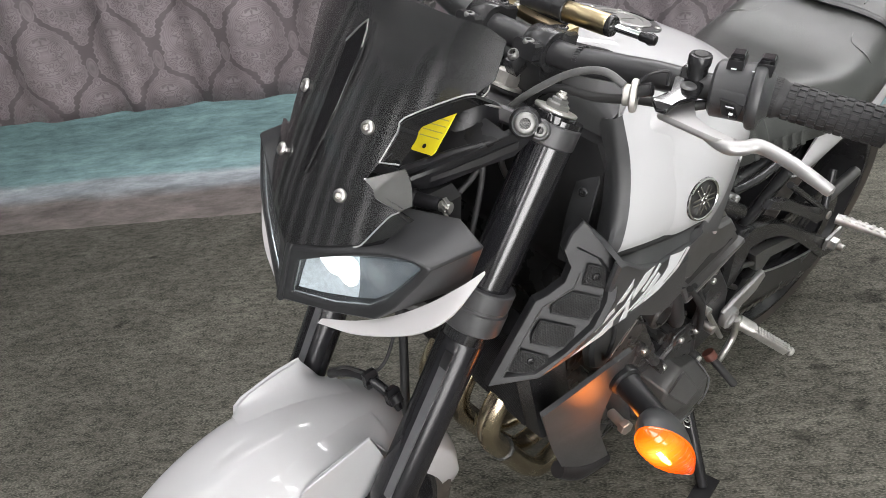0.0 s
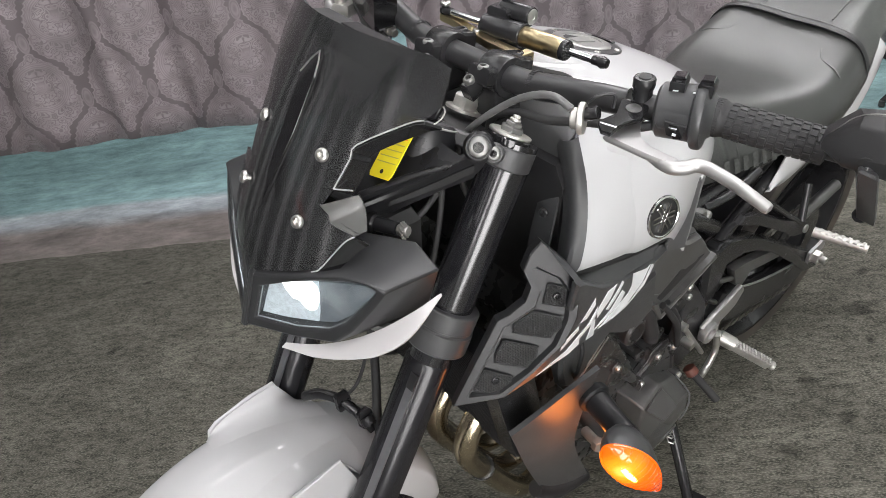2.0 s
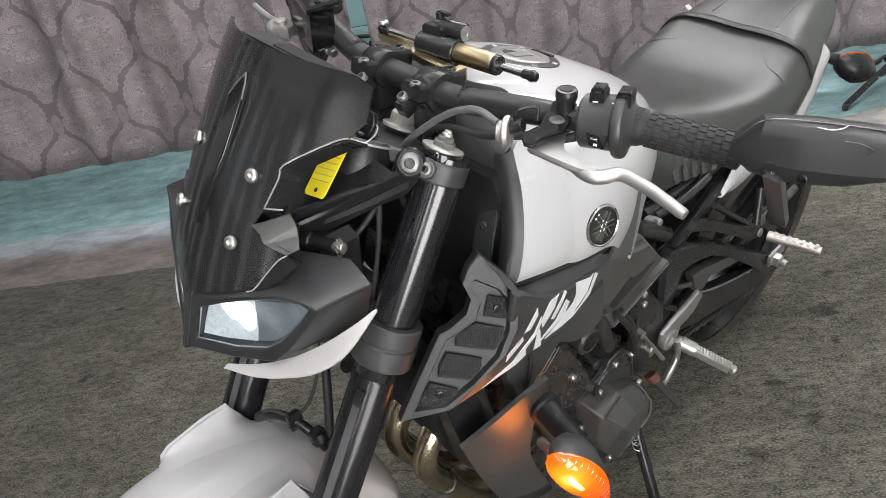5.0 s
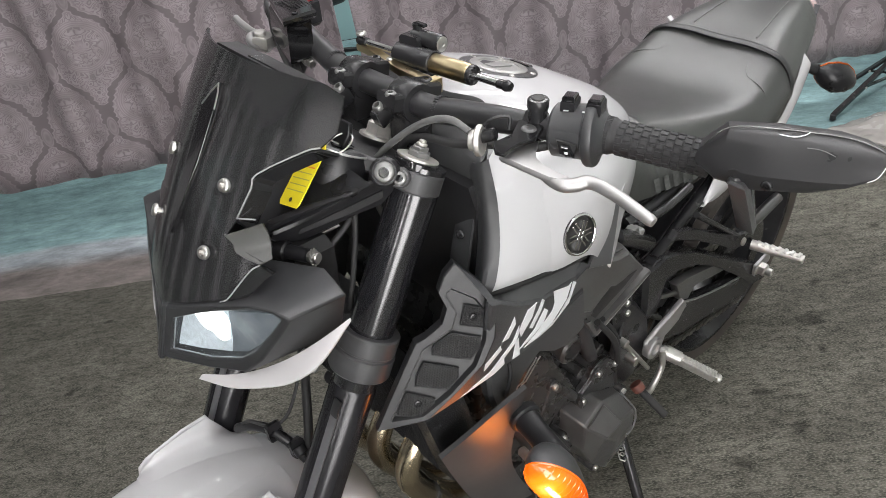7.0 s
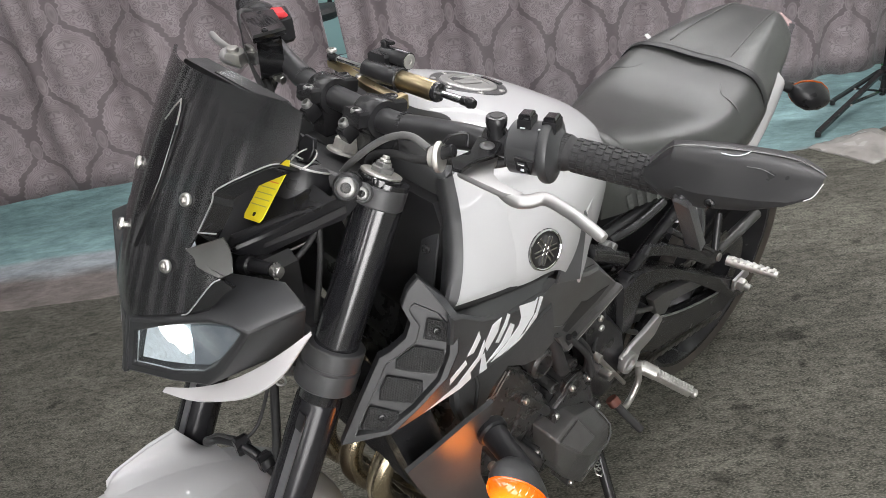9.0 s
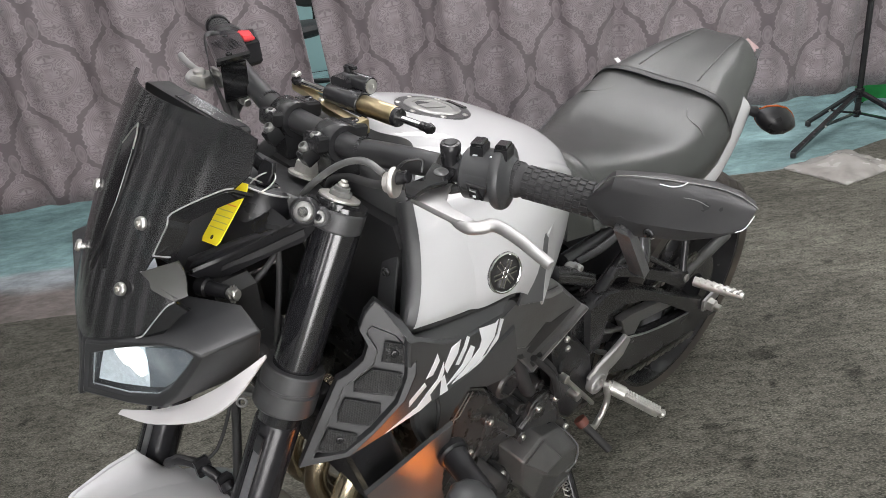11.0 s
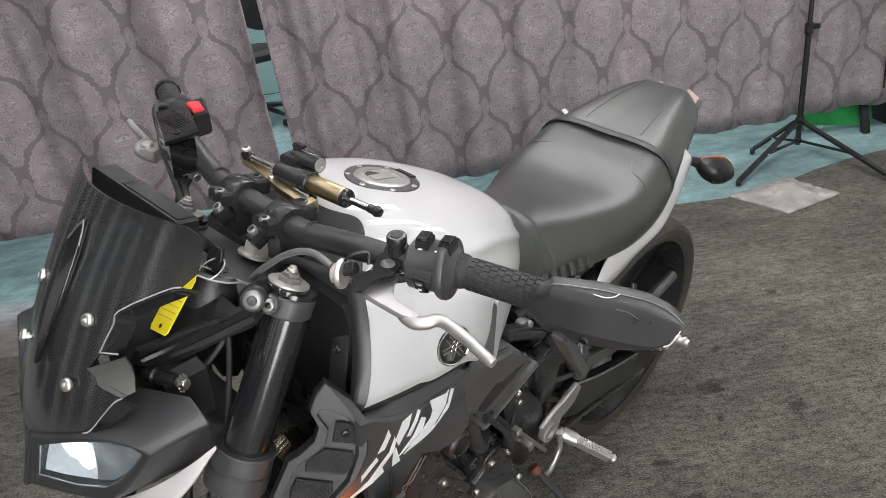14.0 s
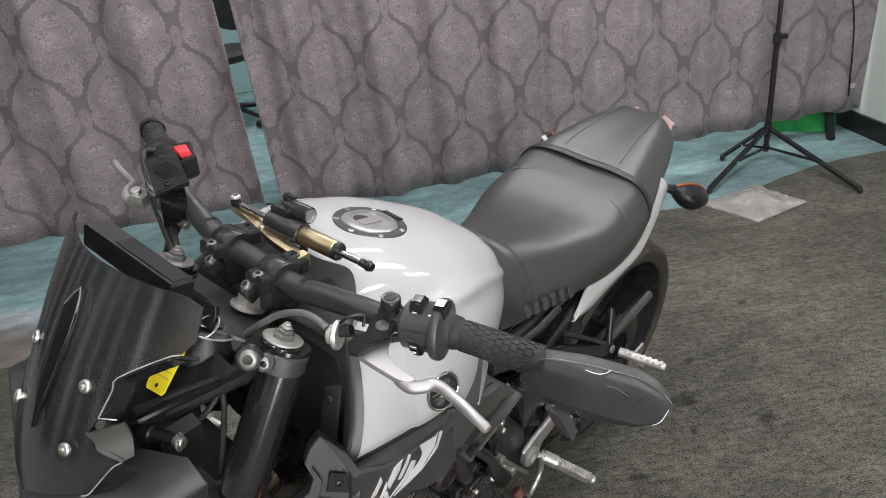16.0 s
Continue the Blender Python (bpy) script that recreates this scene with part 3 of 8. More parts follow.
def holed(name, axis, at, a0, a1, h0, h1, w0, w1, label):
    """A wall with one opening h0..h1 along it and w0..w1 high, along x (axis 0) or y (axis 1)."""
    parts = []
    for lo, hi, zl, zh in ((a0, h0, 0, SZ), (h1, a1, 0, SZ), (h0, h1, 0, w0), (h0, h1, w1, SZ)):
        if hi - lo > 0.001 and zh - zl > 0.001:
            c = ((lo + hi) / 2, at) if axis == 0 else (at, (lo + hi) / 2)
            s = (hi - lo, 0.12) if axis == 0 else (0.12, hi - lo)
            parts.append(box((c[0], c[1], (zl + zh) / 2), (s[0], s[1], zh - zl), ch=0.0005))
    return tagged(build(name, joined(*parts), wall_paint), label, "wall", kind="structure")


holed("wall_west", 1, SX0 - 0.06, SY0 - 0.12, SY1 + 0.12, -1.40, 2.3, 0.70, 2.50, "pale painted wall with a wide curtained window")
holed("wall_south", 0, SY0 - 0.06, -0.40, SX1, -0.15, 1.05, 0.0, 2.1, "pale painted wall with a glazed door behind the walk")
holed("wall_southwest", 0, SY0 - 0.06, SX0, -0.40, -2.80, -0.50, 0.70, 2.50, "pale painted wall with a window behind the walk")
window_2 = tagged(build("window_2", joined(*[box((x, SY0 - 0.05, 1.60), (0.05, 0.06, 1.8), ch=0.003) for x in (-2.77, -1.65, -0.53)], *[box((-1.65, SY0 - 0.05, z), (2.3, 0.06, 0.05), ch=0.003) for z in (0.725, 2.475)]), alu), "aluminium framed window behind hanging strips", "window", kind="structure")
slab("backdrop_window_2", (-1.65, SY0 - 0.50, 1.6), (2.6, 0.02, 3.0), south_glow, "dim hazy daylight outside the window", "backdrop")
slab("backdrop_door", (0.45, SY0 - 0.50, 1.1), (2.6, 0.02, 2.6), daylight, "bright hazy daylight outside the door", "backdrop")
slab("backdrop_window", (SX0 - 0.50, 0.45, 1.6), (0.02, 5.2, 3.0), window_glow, "bright hazy daylight outside the window", "backdrop")
door_1 = tagged(build("door_1", joined(*[box(c, s, ch=0.003) for c, s in (((-0.12, SY0 - 0.05, 1.05), (0.06, 0.06, 2.1)), ((1.02, SY0 - 0.05, 1.05), (0.06, 0.06, 2.1)), ((0.45, SY0 - 0.05, 2.07), (1.08, 0.06, 0.06)), ((0.45, SY0 - 0.05, 0.03), (1.08, 0.06, 0.06)))]), alu), "aluminium framed glass door letting in daylight", "door", kind="structure")
window_1 = tagged(build("window_1", joined(*[box((SX0 - 0.05, y, 1.60), (0.06, 0.05, 1.8), ch=0.003) for y in (-1.37, -0.15, 1.05, 2.27)], *[box((SX0 - 0.05, 0.45, z), (0.06, 3.7, 0.05), ch=0.003) for z in (0.725, 2.475)]), alu), "aluminium framed wide window behind hanging strips", "window", kind="structure")
slab("wall_north", ((SX0 + SX1) / 2, SY1 + 0.06, SZ / 2), (SX1 - SX0, 0.12, SZ), teal_wall, "teal painted wall behind the curtains", "wall")
slab("ceiling", ((SX0 + SX1) / 2, (SY0 + SY1) / 2, SZ + 0.05), (SX1 - SX0 + 0.24, SY1 - SY0 + 0.24, 0.1), ceiling_paint, "plain white painted ceiling", "ceiling")
slab("baseboard", (SX1 - 0.009, (SY0 + SY1) / 2, 0.045), (0.018, SY1 - SY0, 0.10), base_black, "black painted skirting board along the pale wall", "baseboard")


def ceiling_light(x, y, rz):
    root = tagged(new("ceiling_light"), "white fluorescent tube fitting on the ceiling, lit", "ceiling light", "tube fittings")
    build("frame", box((0, 0, 0.035), (1.26, 0.18, 0.05), ch=0.004), ceiling_paint, root)
    for sy in (-0.045, 0.045):
        build("tube", tube([(-0.59, sy, 0.0), (0.59, sy, 0.0)], 0.013, 10, 1), tube_glow, root)
    root.matrix_basis = pose(x, y, 2.64, 0, 0, rz)
    return root


for lx, ly, la, lw in LAMPS:
    ceiling_light(lx, ly, la)


def curtain_y(x):
    return 2.93 + 0.13 * x


def curtain(x0, x1, top_shift, z0a, z0b, folds, seed, label):
    """A hanging panel: folds deepen upwards, the hem waves, the sides lean by top_shift."""
    rnd = random.Random(seed)
    ph = [rnd.uniform(0, 6.28) for _ in range(6)]
    nu, nv = 220, 26
    vs, fs, uvs = [], [], []
    for j in range(nv + 1):
        for i in range(nu + 1):
            s, h = i / nu, j / nv
            zb = z0a + (z0b - z0a) * s + 0.003 * math.sin(s * folds * 6.28 + ph[0])
            z = zb + (2.45 - zb) * h
            sh = top_shift[0] * (1 - s) + top_shift[1] * s
            x = x0 + (x1 - x0) * s + sh * (z - zb)
            amp = 0.020 + 0.026 * h
            off = amp * math.sin(s * folds * 6.28 + ph[1] + 0.5 * math.sin(h * 3 + ph[2])) + 0.008 * math.sin(s * folds * 2.3 * 6.28 + ph[3] + h) + (0.004 + 0.006 * h) * math.sin(s * folds * 3.7 * 6.28 + ph[5] + 2.2 * h) * math.sin(s * 9 + ph[2]) + 0.010 * math.sin(s * folds * 0.37 * 6.28 + ph[4])
            vs.append(Vector((x, curtain_y(x) + off, z)))
            uvs.append(((x0 + (x1 - x0) * s) * 1.06 + 0.03 + 0.5 * sh * (z - zb), z))
    for j in range(nv):
        for i in range(nu):
            a = j * (nu + 1) + i
            fs.append((a, a + 1, a + nu + 2, a + nu + 1))
    me = bpy.data.meshes.new("curtain")
    me.from_pydata([tuple(v) for v in vs], [], fs)
    lay = me.uv_layers.new(name="UVMap")
    for lp in me.loops:
        lay.data[lp.index].uv = uvs[lp.vertex_index]
    me.polygons.foreach_set("use_smooth", [True] * len(me.polygons))
    me.materials.append(damask)
    ob = new("curtain", me)
    so = ob.modifiers.new("cloth", "SOLIDIFY")
    so.thickness = 0.003
    return tagged(ob, label, "curtain", "damask curtains")


curtain(-2.86, -0.26, (0.0, -0.02), 0.315, 0.235, 7, 3, "mauve damask curtain hanging just clear of the floor")
curtain(-0.19, 2.74, (-0.03, 0.03), 0.17, 0.13, 10, 8, "mauve damask curtain with medallion pattern beside the pale wall")
# dark cloth strips drawn unevenly over both windows
def strips(a, end, place, seed):
    rnd = random.Random(seed)
    while a < end:
        w = rnd.uniform(0.25, 0.55)
        vs, fs = [], []
        for i in range(17):
            t = i / 16
            off = 0.03 * math.sin(t * 6.28 * w * 9 + a) + 0.02 * math.sin(t * 3.14)
            for z in (0.55, 1.5, 2.699):
                vs.append(Vector(place(a + w * t, off, z)))
        for i in range(16):
            for j in (0, 1):
                k = i * 3 + j
                fs.append((k, k + 3, k + 4, k + 1))
        ob = build("curtain_strip", (vs, fs), dark_cloth, smooth=60)
        so = ob.modifiers.new("cloth", "SOLIDIFY")
        so.thickness = 0.002
        tagged(ob, "dark mauve cloth strip hanging before the bright window", "curtain", "window strips")
        a += w + rnd.uniform(0.06, 0.30)


strips(-1.40, 2.25, lambda a, off, z: (-2.82 + off, a, z), 21)
strips(-2.75, -0.55, lambda a, off, z: (a, SY0 + 0.08 + off, z), 5)
rail = tagged(build("curtain_rail", tube([(-2.88, curtain_y(-2.88), 2.47), (2.75, curtain_y(2.75), 2.47)], 0.014, 10, 1), steel), "plain metal curtain rail under the ceiling", "curtain rail")


FEET = ((1.715, 2.812), (2.282, 2.580), (1.960, 3.172))


def light_stand():
    """A black folding stand: centre column with joints, three hinged legs and braces."""
    root = tagged(new("light_stand"), "black folding tripod light stand in front of the curtain", "tripod")
    bx, by = 2.185, 3.165
    mk = lambda n, g, m=black_metal: build(n, g, m, root)
    mk("lower_column", tube([(bx, by, 0.015), (bx, by, 0.60)], 0.013, 14, 1))
    mk("upper_column", tube([(bx, by, 0.59), (bx, by, 1.9)], 0.0105, 14, 1))
    mk("clamp_collar", joined(drum((bx, by, 0.545), (0, 0, 1), 0.020, 0.05), box((bx + 0.028, by - 0.006, 0.578), (0.03, 0.018, 0.022))), black_plastic)
    mk("leg_collar", drum((bx, by, 0.112), (0, 0, 1), 0.021, 0.04), black_plastic)
    mk("brace_collar", drum((bx, by, 0.022), (0, 0, 1), 0.018, 0.025), black_plastic)
    for foot in FEET:
        fx, fy = foot
        d = Vector((fx - bx, fy - by, 0))
        u = d.normalized()
        hinge = Vector((bx, by, 0.126)) + u * 0.02
        f = Vector((fx, fy, 0.012))
        side = Vector((0, 0, 1)).cross(u) * 0.011
        leg = mk("leg", prism([hinge - side, hinge + side, f + side, f - side], (0, 0, 0.014), 0.002))
        build("rubber_foot", drum(f - Vector((0, 0, 0.012)), Vector((0, 0, 1)), 0.012, 0.024), rubber, leg)
        m = hinge.lerp(f, 0.56)
        lo = Vector((bx, by, 0.032)) + u * 0.018
        mk("brace", prism([lo - side * 0.7, lo + side * 0.7, m + side * 0.7, m - side * 0.7], (0, 0, 0.008), 0.001))
        build("rivet", drum(m + Vector((0, 0, 0.004)), side, 0.005, 0.016), steel, leg)


light_stand()


def floor_bag():
    """A flat clear bag, crumpled, with a folded tail end."""
    rnd = random.Random(11)
    c = [Vector(p) for p in ((1.62, 2.70, 0), (1.75, 2.455, 0), (2.03, 2.565, 0), (1.93, 2.80, 0))]
    n = 22
    vs, fs = [], []
    for j in range(n + 1):
        for i in range(n + 1):
            s, t = i / n, j / n
            p = (c[0] * (1 - s) + c[1] * s) * (1 - t) + (c[3] * (1 - s) + c[2] * s) * t
            e = min(s, 1 - s, t, 1 - t) * 2
            z = 0.006 + 0.05 * e ** 0.7 * (0.7 + 0.6 * noise.noise(Vector((s * 3, t * 3, 1)))) + 0.012 * abs(noise.noise(Vector((s * 9, t * 9, 4)))) + 0.006 * rnd.random() * e
            vs.append(Vector((p.x + 0.006 * noise.noise(Vector((s * 6, t * 6, 7))), p.y, z)))
    for j in range(n):
        for i in range(n):
            a = j * (n + 1) + i
            fs.append((a, a + 1, a + n + 2, a + n + 1))
    under = [Vector((p.x, p.y, 0.002)) for p in vs]
    M = len(vs)
    fs += [tuple(reversed([q + M for q in f])) for f in fs]
    rim = [i for i in range(n + 1)] + [j * (n + 1) + n for j in range(1, n + 1)] + [n * (n + 1) + i for i in range(n - 1, -1, -1)] + [j * (n + 1) for j in range(n - 1, 0, -1)]
    fs += [(rim[k], rim[k - 1], rim[k - 1] + M, rim[k] + M) for k in range(len(rim))]
    tagged(build("plastic_bag", (vs + under, fs), plastic_bag, smooth=60), "crumpled cloudy plastic bag lying on the carpet", "plastic bag")


floor_bag()


def stool():
    """Black splayed legs of a low stool standing half behind the hem."""
    root = tagged(new("stool"), "black low stool with splayed legs behind the curtain", "stool")
    build("seat", box((2.55, 3.62, 0.46), (0.30, 0.26, 0.04), ch=0.006), black_plastic, root)
    for a, b in (((2.44, 3.52, 0.44), (2.33, 3.40, 0)), ((2.66, 3.50, 0.44), (2.57, 3.22, 0)), ((2.46, 3.72, 0.44), (2.46, 3.80, 0)), ((2.66, 3.72, 0.44), (2.70, 3.70, 0))):
        build("leg", prism([Vector(b) + Vector(p) for p in ((-0.018, -0.012, 0), (0.018, -0.012, 0), (0.018, 0.012, 0), (-0.018, 0.012, 0))], Vector(a) - Vector(b), 0.003), black_plastic, root)
    return root


stool()
# draped green cloth behind the hem
rows = []
for j in range(5):
    t = j / 4
    rows.append([(2.31 + 0.10 * i, 3.44 + 0.04 * math.sin(i * 1.7 + j) - 0.08 * (1 - t), 0.012 + 0.30 * t + (0.03 * math.sin(i * 2.1) if j else 0)) for i in range(5)])
tagged(build("green_cloth", surf(rows, 4, 4, 0.002), green_cloth), "bright green backdrop cloth bunched behind the curtain", "cloth")


def office_chair(cx, cy, turn, label):
    """Black wheeled chair: star base with casters, gas column, padded seat and rounded back."""
    root = tagged(new("office_chair"), label, "chair", "office chairs")
    build("gas_column", tube([(0, 0, 0.12), (0, 0, 0.46)], 0.025, 12, 1), black_metal, root)
    build("seat", rev([(0.0, 0.0), (0.20, 0.0), (0.235, 0.02), (0.24, 0.05), (0.22, 0.08), (0.0, 0.09)], (0, 0, 0.455), (0, 0, 1), 28), rubber, root)
    build("back_post", tube([(0, -0.20, 0.47), (0, -0.27, 0.55), (0, -0.27, 0.75)], 0.018, 10, 4), black_metal, root)
    build("backrest", loft([[(0.21 * math.cos(q) * k, y + 0.05 * abs(math.cos(q)) * k, 0.76 + 0.14 * math.sin(q) * k) for q in np.linspace(0, 2 * math.pi, 28, endpoint=False)] for y, k in ((-0.27, 0.8), (-0.26, 0.97), (-0.235, 1.0), (-0.21, 0.9))]), rubber, root)
    for i in range(5):
        a = radians(72 * i + 20)
        e = Vector((0.28 * math.cos(a), 0.28 * math.sin(a), 0.085))
        arm = build("base_arm", tube([(0, 0, 0.13), e], [0.022, 0.014], 10, 1), black_plastic, root)
        build("caster", drum(e + Vector((-0.02, 0, -0.058)), (1, 0, 0), 0.028, 0.04), black_plastic, arm)
    root.matrix_basis = pose(cx, cy, 0, 0, 0, turn)


office_chair(-0.03, 3.72, 0, "black wheeled office chair with rounded back, close behind the curtain")
office_chair(-0.72, 5.2, 150, "black wheeled office chair further back behind the curtain")
# a bag-like dark helmet case and cable on the floor by the slit
tagged(build("cable", tube([(-0.36, 3.5, 0.0), (-0.22, 3.42, 0.012), (-0.12, 3.5, 0.03), (-0.05, 3.35, 0.012), (0.05, 3.45, 0.0)], 0.004, 8, 6), black_plastic), "thin black cable lying on the teal carpet", "cable")
tagged(build("curtain_tag", box((2.655, curtain_y(2.655) - 0.045, 0.268), (0.022, 0.003, 0.024), None, 0.0008), white_dull), "small white label sewn on the curtain", "label")
tagged(build("wall_cable", tube([(2.63, curtain_y(2.63) - 0.055, 0.22), (2.60, curtain_y(2.6) - 0.06, 0.55), (2.56, curtain_y(2.56) - 0.06, 0.75), (2.58, curtain_y(2.58) - 0.06, 1.0), (2.56, curtain_y(2.56) - 0.06, 1.4), (2.57, curtain_y(2.57) - 0.06, 2.45)], 0.004, 8, 6), black_plastic), "thin black cable hanging down the curtain", "cable")
tagged(build("cable_end", tube([(-1.95, 2.02, 0.012), (-1.86, 2.03, 0.012), (-1.80, 2.04, 0.010)], 0.013, 10, 4), black_plastic), "short black object lying on the carpet", "clutter")

# ---- the motorcycle: x forward, y to its left, z up, leaning on its side stand ----
bike = tagged(new("motorcycle"), "white and grey naked motorcycle parked on its side stand", "motorcycle")
bike.matrix_basis = pose(-0.2393, 0.7691, 0.0, -10.7, 0, 220.7)


def P(name, geo, material, parent=None, label="", smooth=38):
    return build(name, geo, material, parent or bike, label, smooth)


RAKE = Vector((0.447, 0, -0.894))  # down the fork


def fork_at(z, y):
    return Vector((-0.197 + (0.915 - z) * 0.5, y, z))



def CAPC(y):
    return Vector((-0.2085, y - 0.003 * (1 if y > 0 else -1), 0.9540))


# wheels
def wheel(name, c, R, half, tread, label):
    """A wheel: grooved tyre, five-spoke rim, hub and discs."""
    cx, cy, cz = c
    n = 36 * tread // 3
    prof = [(-1.0, 0.62), (-1.06, 0.72), (-1.08, 0.80), (-1.0, 0.885), (-0.82, 0.94), (-0.58, 0.972), (-0.3, 0.992), (0, 1.0)]
    prof = prof + [(-a, b) for a, b in reversed(prof[:-1])]
    vs, fs = [], []
    for i in range(n):
        a = 2 * math.pi * i / n
        for k, (s, r) in enumerate(prof):
            rr = R * (1 - (1 - r) * (0.42 if r < 0.9 else 0.62))
            g = (i / n * tread + abs(s) * 1.3 + (0.5 if s > 0 else 0)) % 1.0
            if 0.06 < abs(s) < 1.05 and g < 0.17 and r > 0.87:
                rr -= 0.006
            vs.append(Vector((cx + rr * math.cos(a), cy + s * half, cz + rr * math.sin(a))))
    m = len(prof)
    for i in range(n):
        j = (i + 1) % n
        fs += [(i * m + k, j * m + k, j * m + k + 1, i * m + k + 1) for k in range(m - 1)]
    w = P(name, (vs, fs), tyre_rubber, None, label)
    ri = R * 0.835
    rim = rev([(ri, -half * 0.9), (ri * 1.02, -half), (ri * 0.97, -half * 0.98), (ri * 0.93, -half * 0.6), (ri * 0.90, 0), (ri * 0.93, half * 0.6), (ri * 0.97, half * 0.98), (ri * 1.02, half), (ri, half * 0.9)], c, (0, 1, 0), 64)
    build("rim", (rim[0], rim[1][:-2]), black_metal, w)
    build("hub", drum((cx, cy - half * 0.7, cz), (0, 1, 0), 0.055, half * 1.4, 0.004, 28), black_metal, w)
    for i in range(5):
        a = radians(72 * i + 10)
        d, s = Vector((math.cos(a), 0, math.sin(a))), Vector((-math.sin(a), 0, math.cos(a)))
        o = Vector(c)
        for k in (-1, 1):
            st = d + s * 0.13 * k
            build("spoke", prism([o + d * 0.045 + s * (0.014 * k - 0.007) - Vector((0, 0.012, 0)), o + d * 0.045 + s * (0.014 * k + 0.007) - Vector((0, 0.012, 0)), o + st * ri * 0.92 + s * 0.009 - Vector((0, 0.012, 0)), o + st * ri * 0.92 - s * 0.009 - Vector((0, 0.012, 0))], (0, 0.024, 0), 0.003), black_metal, w)
    return w


front_wheel = wheel("front_wheel", (0.125, 0, 0.268), 0.268, 0.058, 40, "black front wheel with dusty tyre")
for sy in (-1, 1):
    ring = rev([(0.085, 0), (0.145, 0), (0.145, 0.0045), (0.085, 0.0045), (0.085, 0)], (0.125, sy * 0.075 - 0.00225, 0.268), (0, 1, 0), 48)
    build("brake_disc", (ring[0], ring[1][:-2]), steel, front_wheel)
    build("disc_carrier", drum((0.125, sy * 0.068 - 0.002, 0.268), (0, 1, 0), 0.087, 0.004, 0.001, 32), gold, front_wheel)

for sy in (-1, 1):
    y = 0.115 * sy
    top, col = fork_at(0.955, y), fork_at(0.75, y)
    leg = P("fork_leg", tube([fork_at(0.9475, y), fork_at(0.44, y)], 0.0272, 32, 1), fork_black, None, "gloss black upside-down fork leg")
    build("lower_tube", rev([(0.0272, 0), (0.0285, 0.003), (0.0285, 0.235), (0.0300, 0.24), (0.0300, 0.262), (0.0262, 0.268)], fork_at(0.70, y), RAKE, 32), fork_lower, leg)
    build("slider", tube([fork_at(0.45, y), fork_at(0.30, y)], 0.0205, 24, 1), chrome, leg)
    build("axle_foot", joined(drum(fork_at(0.32, y), RAKE, 0.029, 0.05, 0.004), drum((0.125, y - 0.022, 0.268), (0, 1, 0), 0.026, 0.044, 0.004)), black_metal, leg)
    build("fork_seal", drum(fork_at(0.458, y), RAKE, 0.0305, 0.014, 0.002, 28), rubber, leg)
    # flat machined strip down the lower tube
    build("flat_strip", box(fork_at(0.58, y) + Vector((0.025, 0.0115, 0.0125)), (0.002, 0.012, 0.21), turned(0, -26.6, 0), 0.0005), strip_grey, leg, "grey machined flat on the tube")
    build("strip_slot", box(fork_at(0.678, y) + Vector((0.0262, 0.0115, 0.0131)), (0.002, 0.0122, 0.022), turned(0, -26.6, 0), 0.0004), void_black, leg)
    cap = build("fork_cap", rev([(0.020, 0), (0.0232, 0.0006), (0.0238, 0.0014), (0.0238, 0.0030), (0.0230, 0.0036), (0.012, 0.0040)], CAPC(y), -RAKE, 40), royal_alu, leg, "pale machined fork cap", 25)
    build("cap_ring", rev([(0.020, -0.010), (0.0245, -0.010), (0.0250, -0.008), (0.0250, -0.001), (0.0240, 0.0), (0.018, 0.0)], CAPC(y), -RAKE, 36), black_gloss, leg)
    build("preload_nut", joined(rev([(0.0135, 0), (0.0135, 0.005), (0.0120, 0.0062), (0.006, 0.0062)], CAPC(y) - RAKE * 0.004, -RAKE, 6), rev([(0.0098, 0), (0.0098, 0.004), (0.0085, 0.005), (0.004, 0.005)], CAPC(y) - RAKE * 0.010, -RAKE, 6)), bolt_zinc, cap, smooth=20)
    build("adjuster", joined(drum(CAPC(y) - RAKE * 0.0148, -RAKE, 0.0062, 0.004, 0.001), drum(CAPC(y) - RAKE * 0.0185, -RAKE, 0.0042, 0.0035, 0.0008, 8)), royal_alu, cap)

# caliper and its hose on the left leg
P("brake_caliper", joined(box((0.02, 0.088, 0.36), (0.06, 0.045, 0.11), turned(0, -27, 0), 0.008), drum((0.03, 0.105, 0.385), (0, 1, 0), 0.016, 0.012), drum((0.008, 0.105, 0.335), (0, 1, 0), 0.016, 0.012)), black_metal, None, "black front brake caliper")

# triple clamps
P("lower_clamp", joined(*[rev([(0.030, 0), (0.0352, 0.0), (0.0366, 0.0016), (0.0366, 0.0225), (0.0356, 0.0240), (0.0356, 0.0262), (0.0380, 0.0276), (0.0380, 0.052), (0.0362, 0.0545), (0.030, 0.0545)], fork_at(0.765, s * 0.115), RAKE, 36) for s in (-1, 1)],
    box(fork_at(0.742, 0) + Vector((-0.02, 0, 0)), (0.075, 0.18, 0.042), turned(0, -26.6, 0), 0.006)), clamp_grey, None, "black cast lower fork clamp", 24)
up = -RAKE
fw = Vector((0.894, 0, 0.447))
yoke_c = fork_at(0.938, 0)


def yoke(u, y, h=0.0):
    return yoke_c + fw * u + Vector((0, y, 0)) + up * h


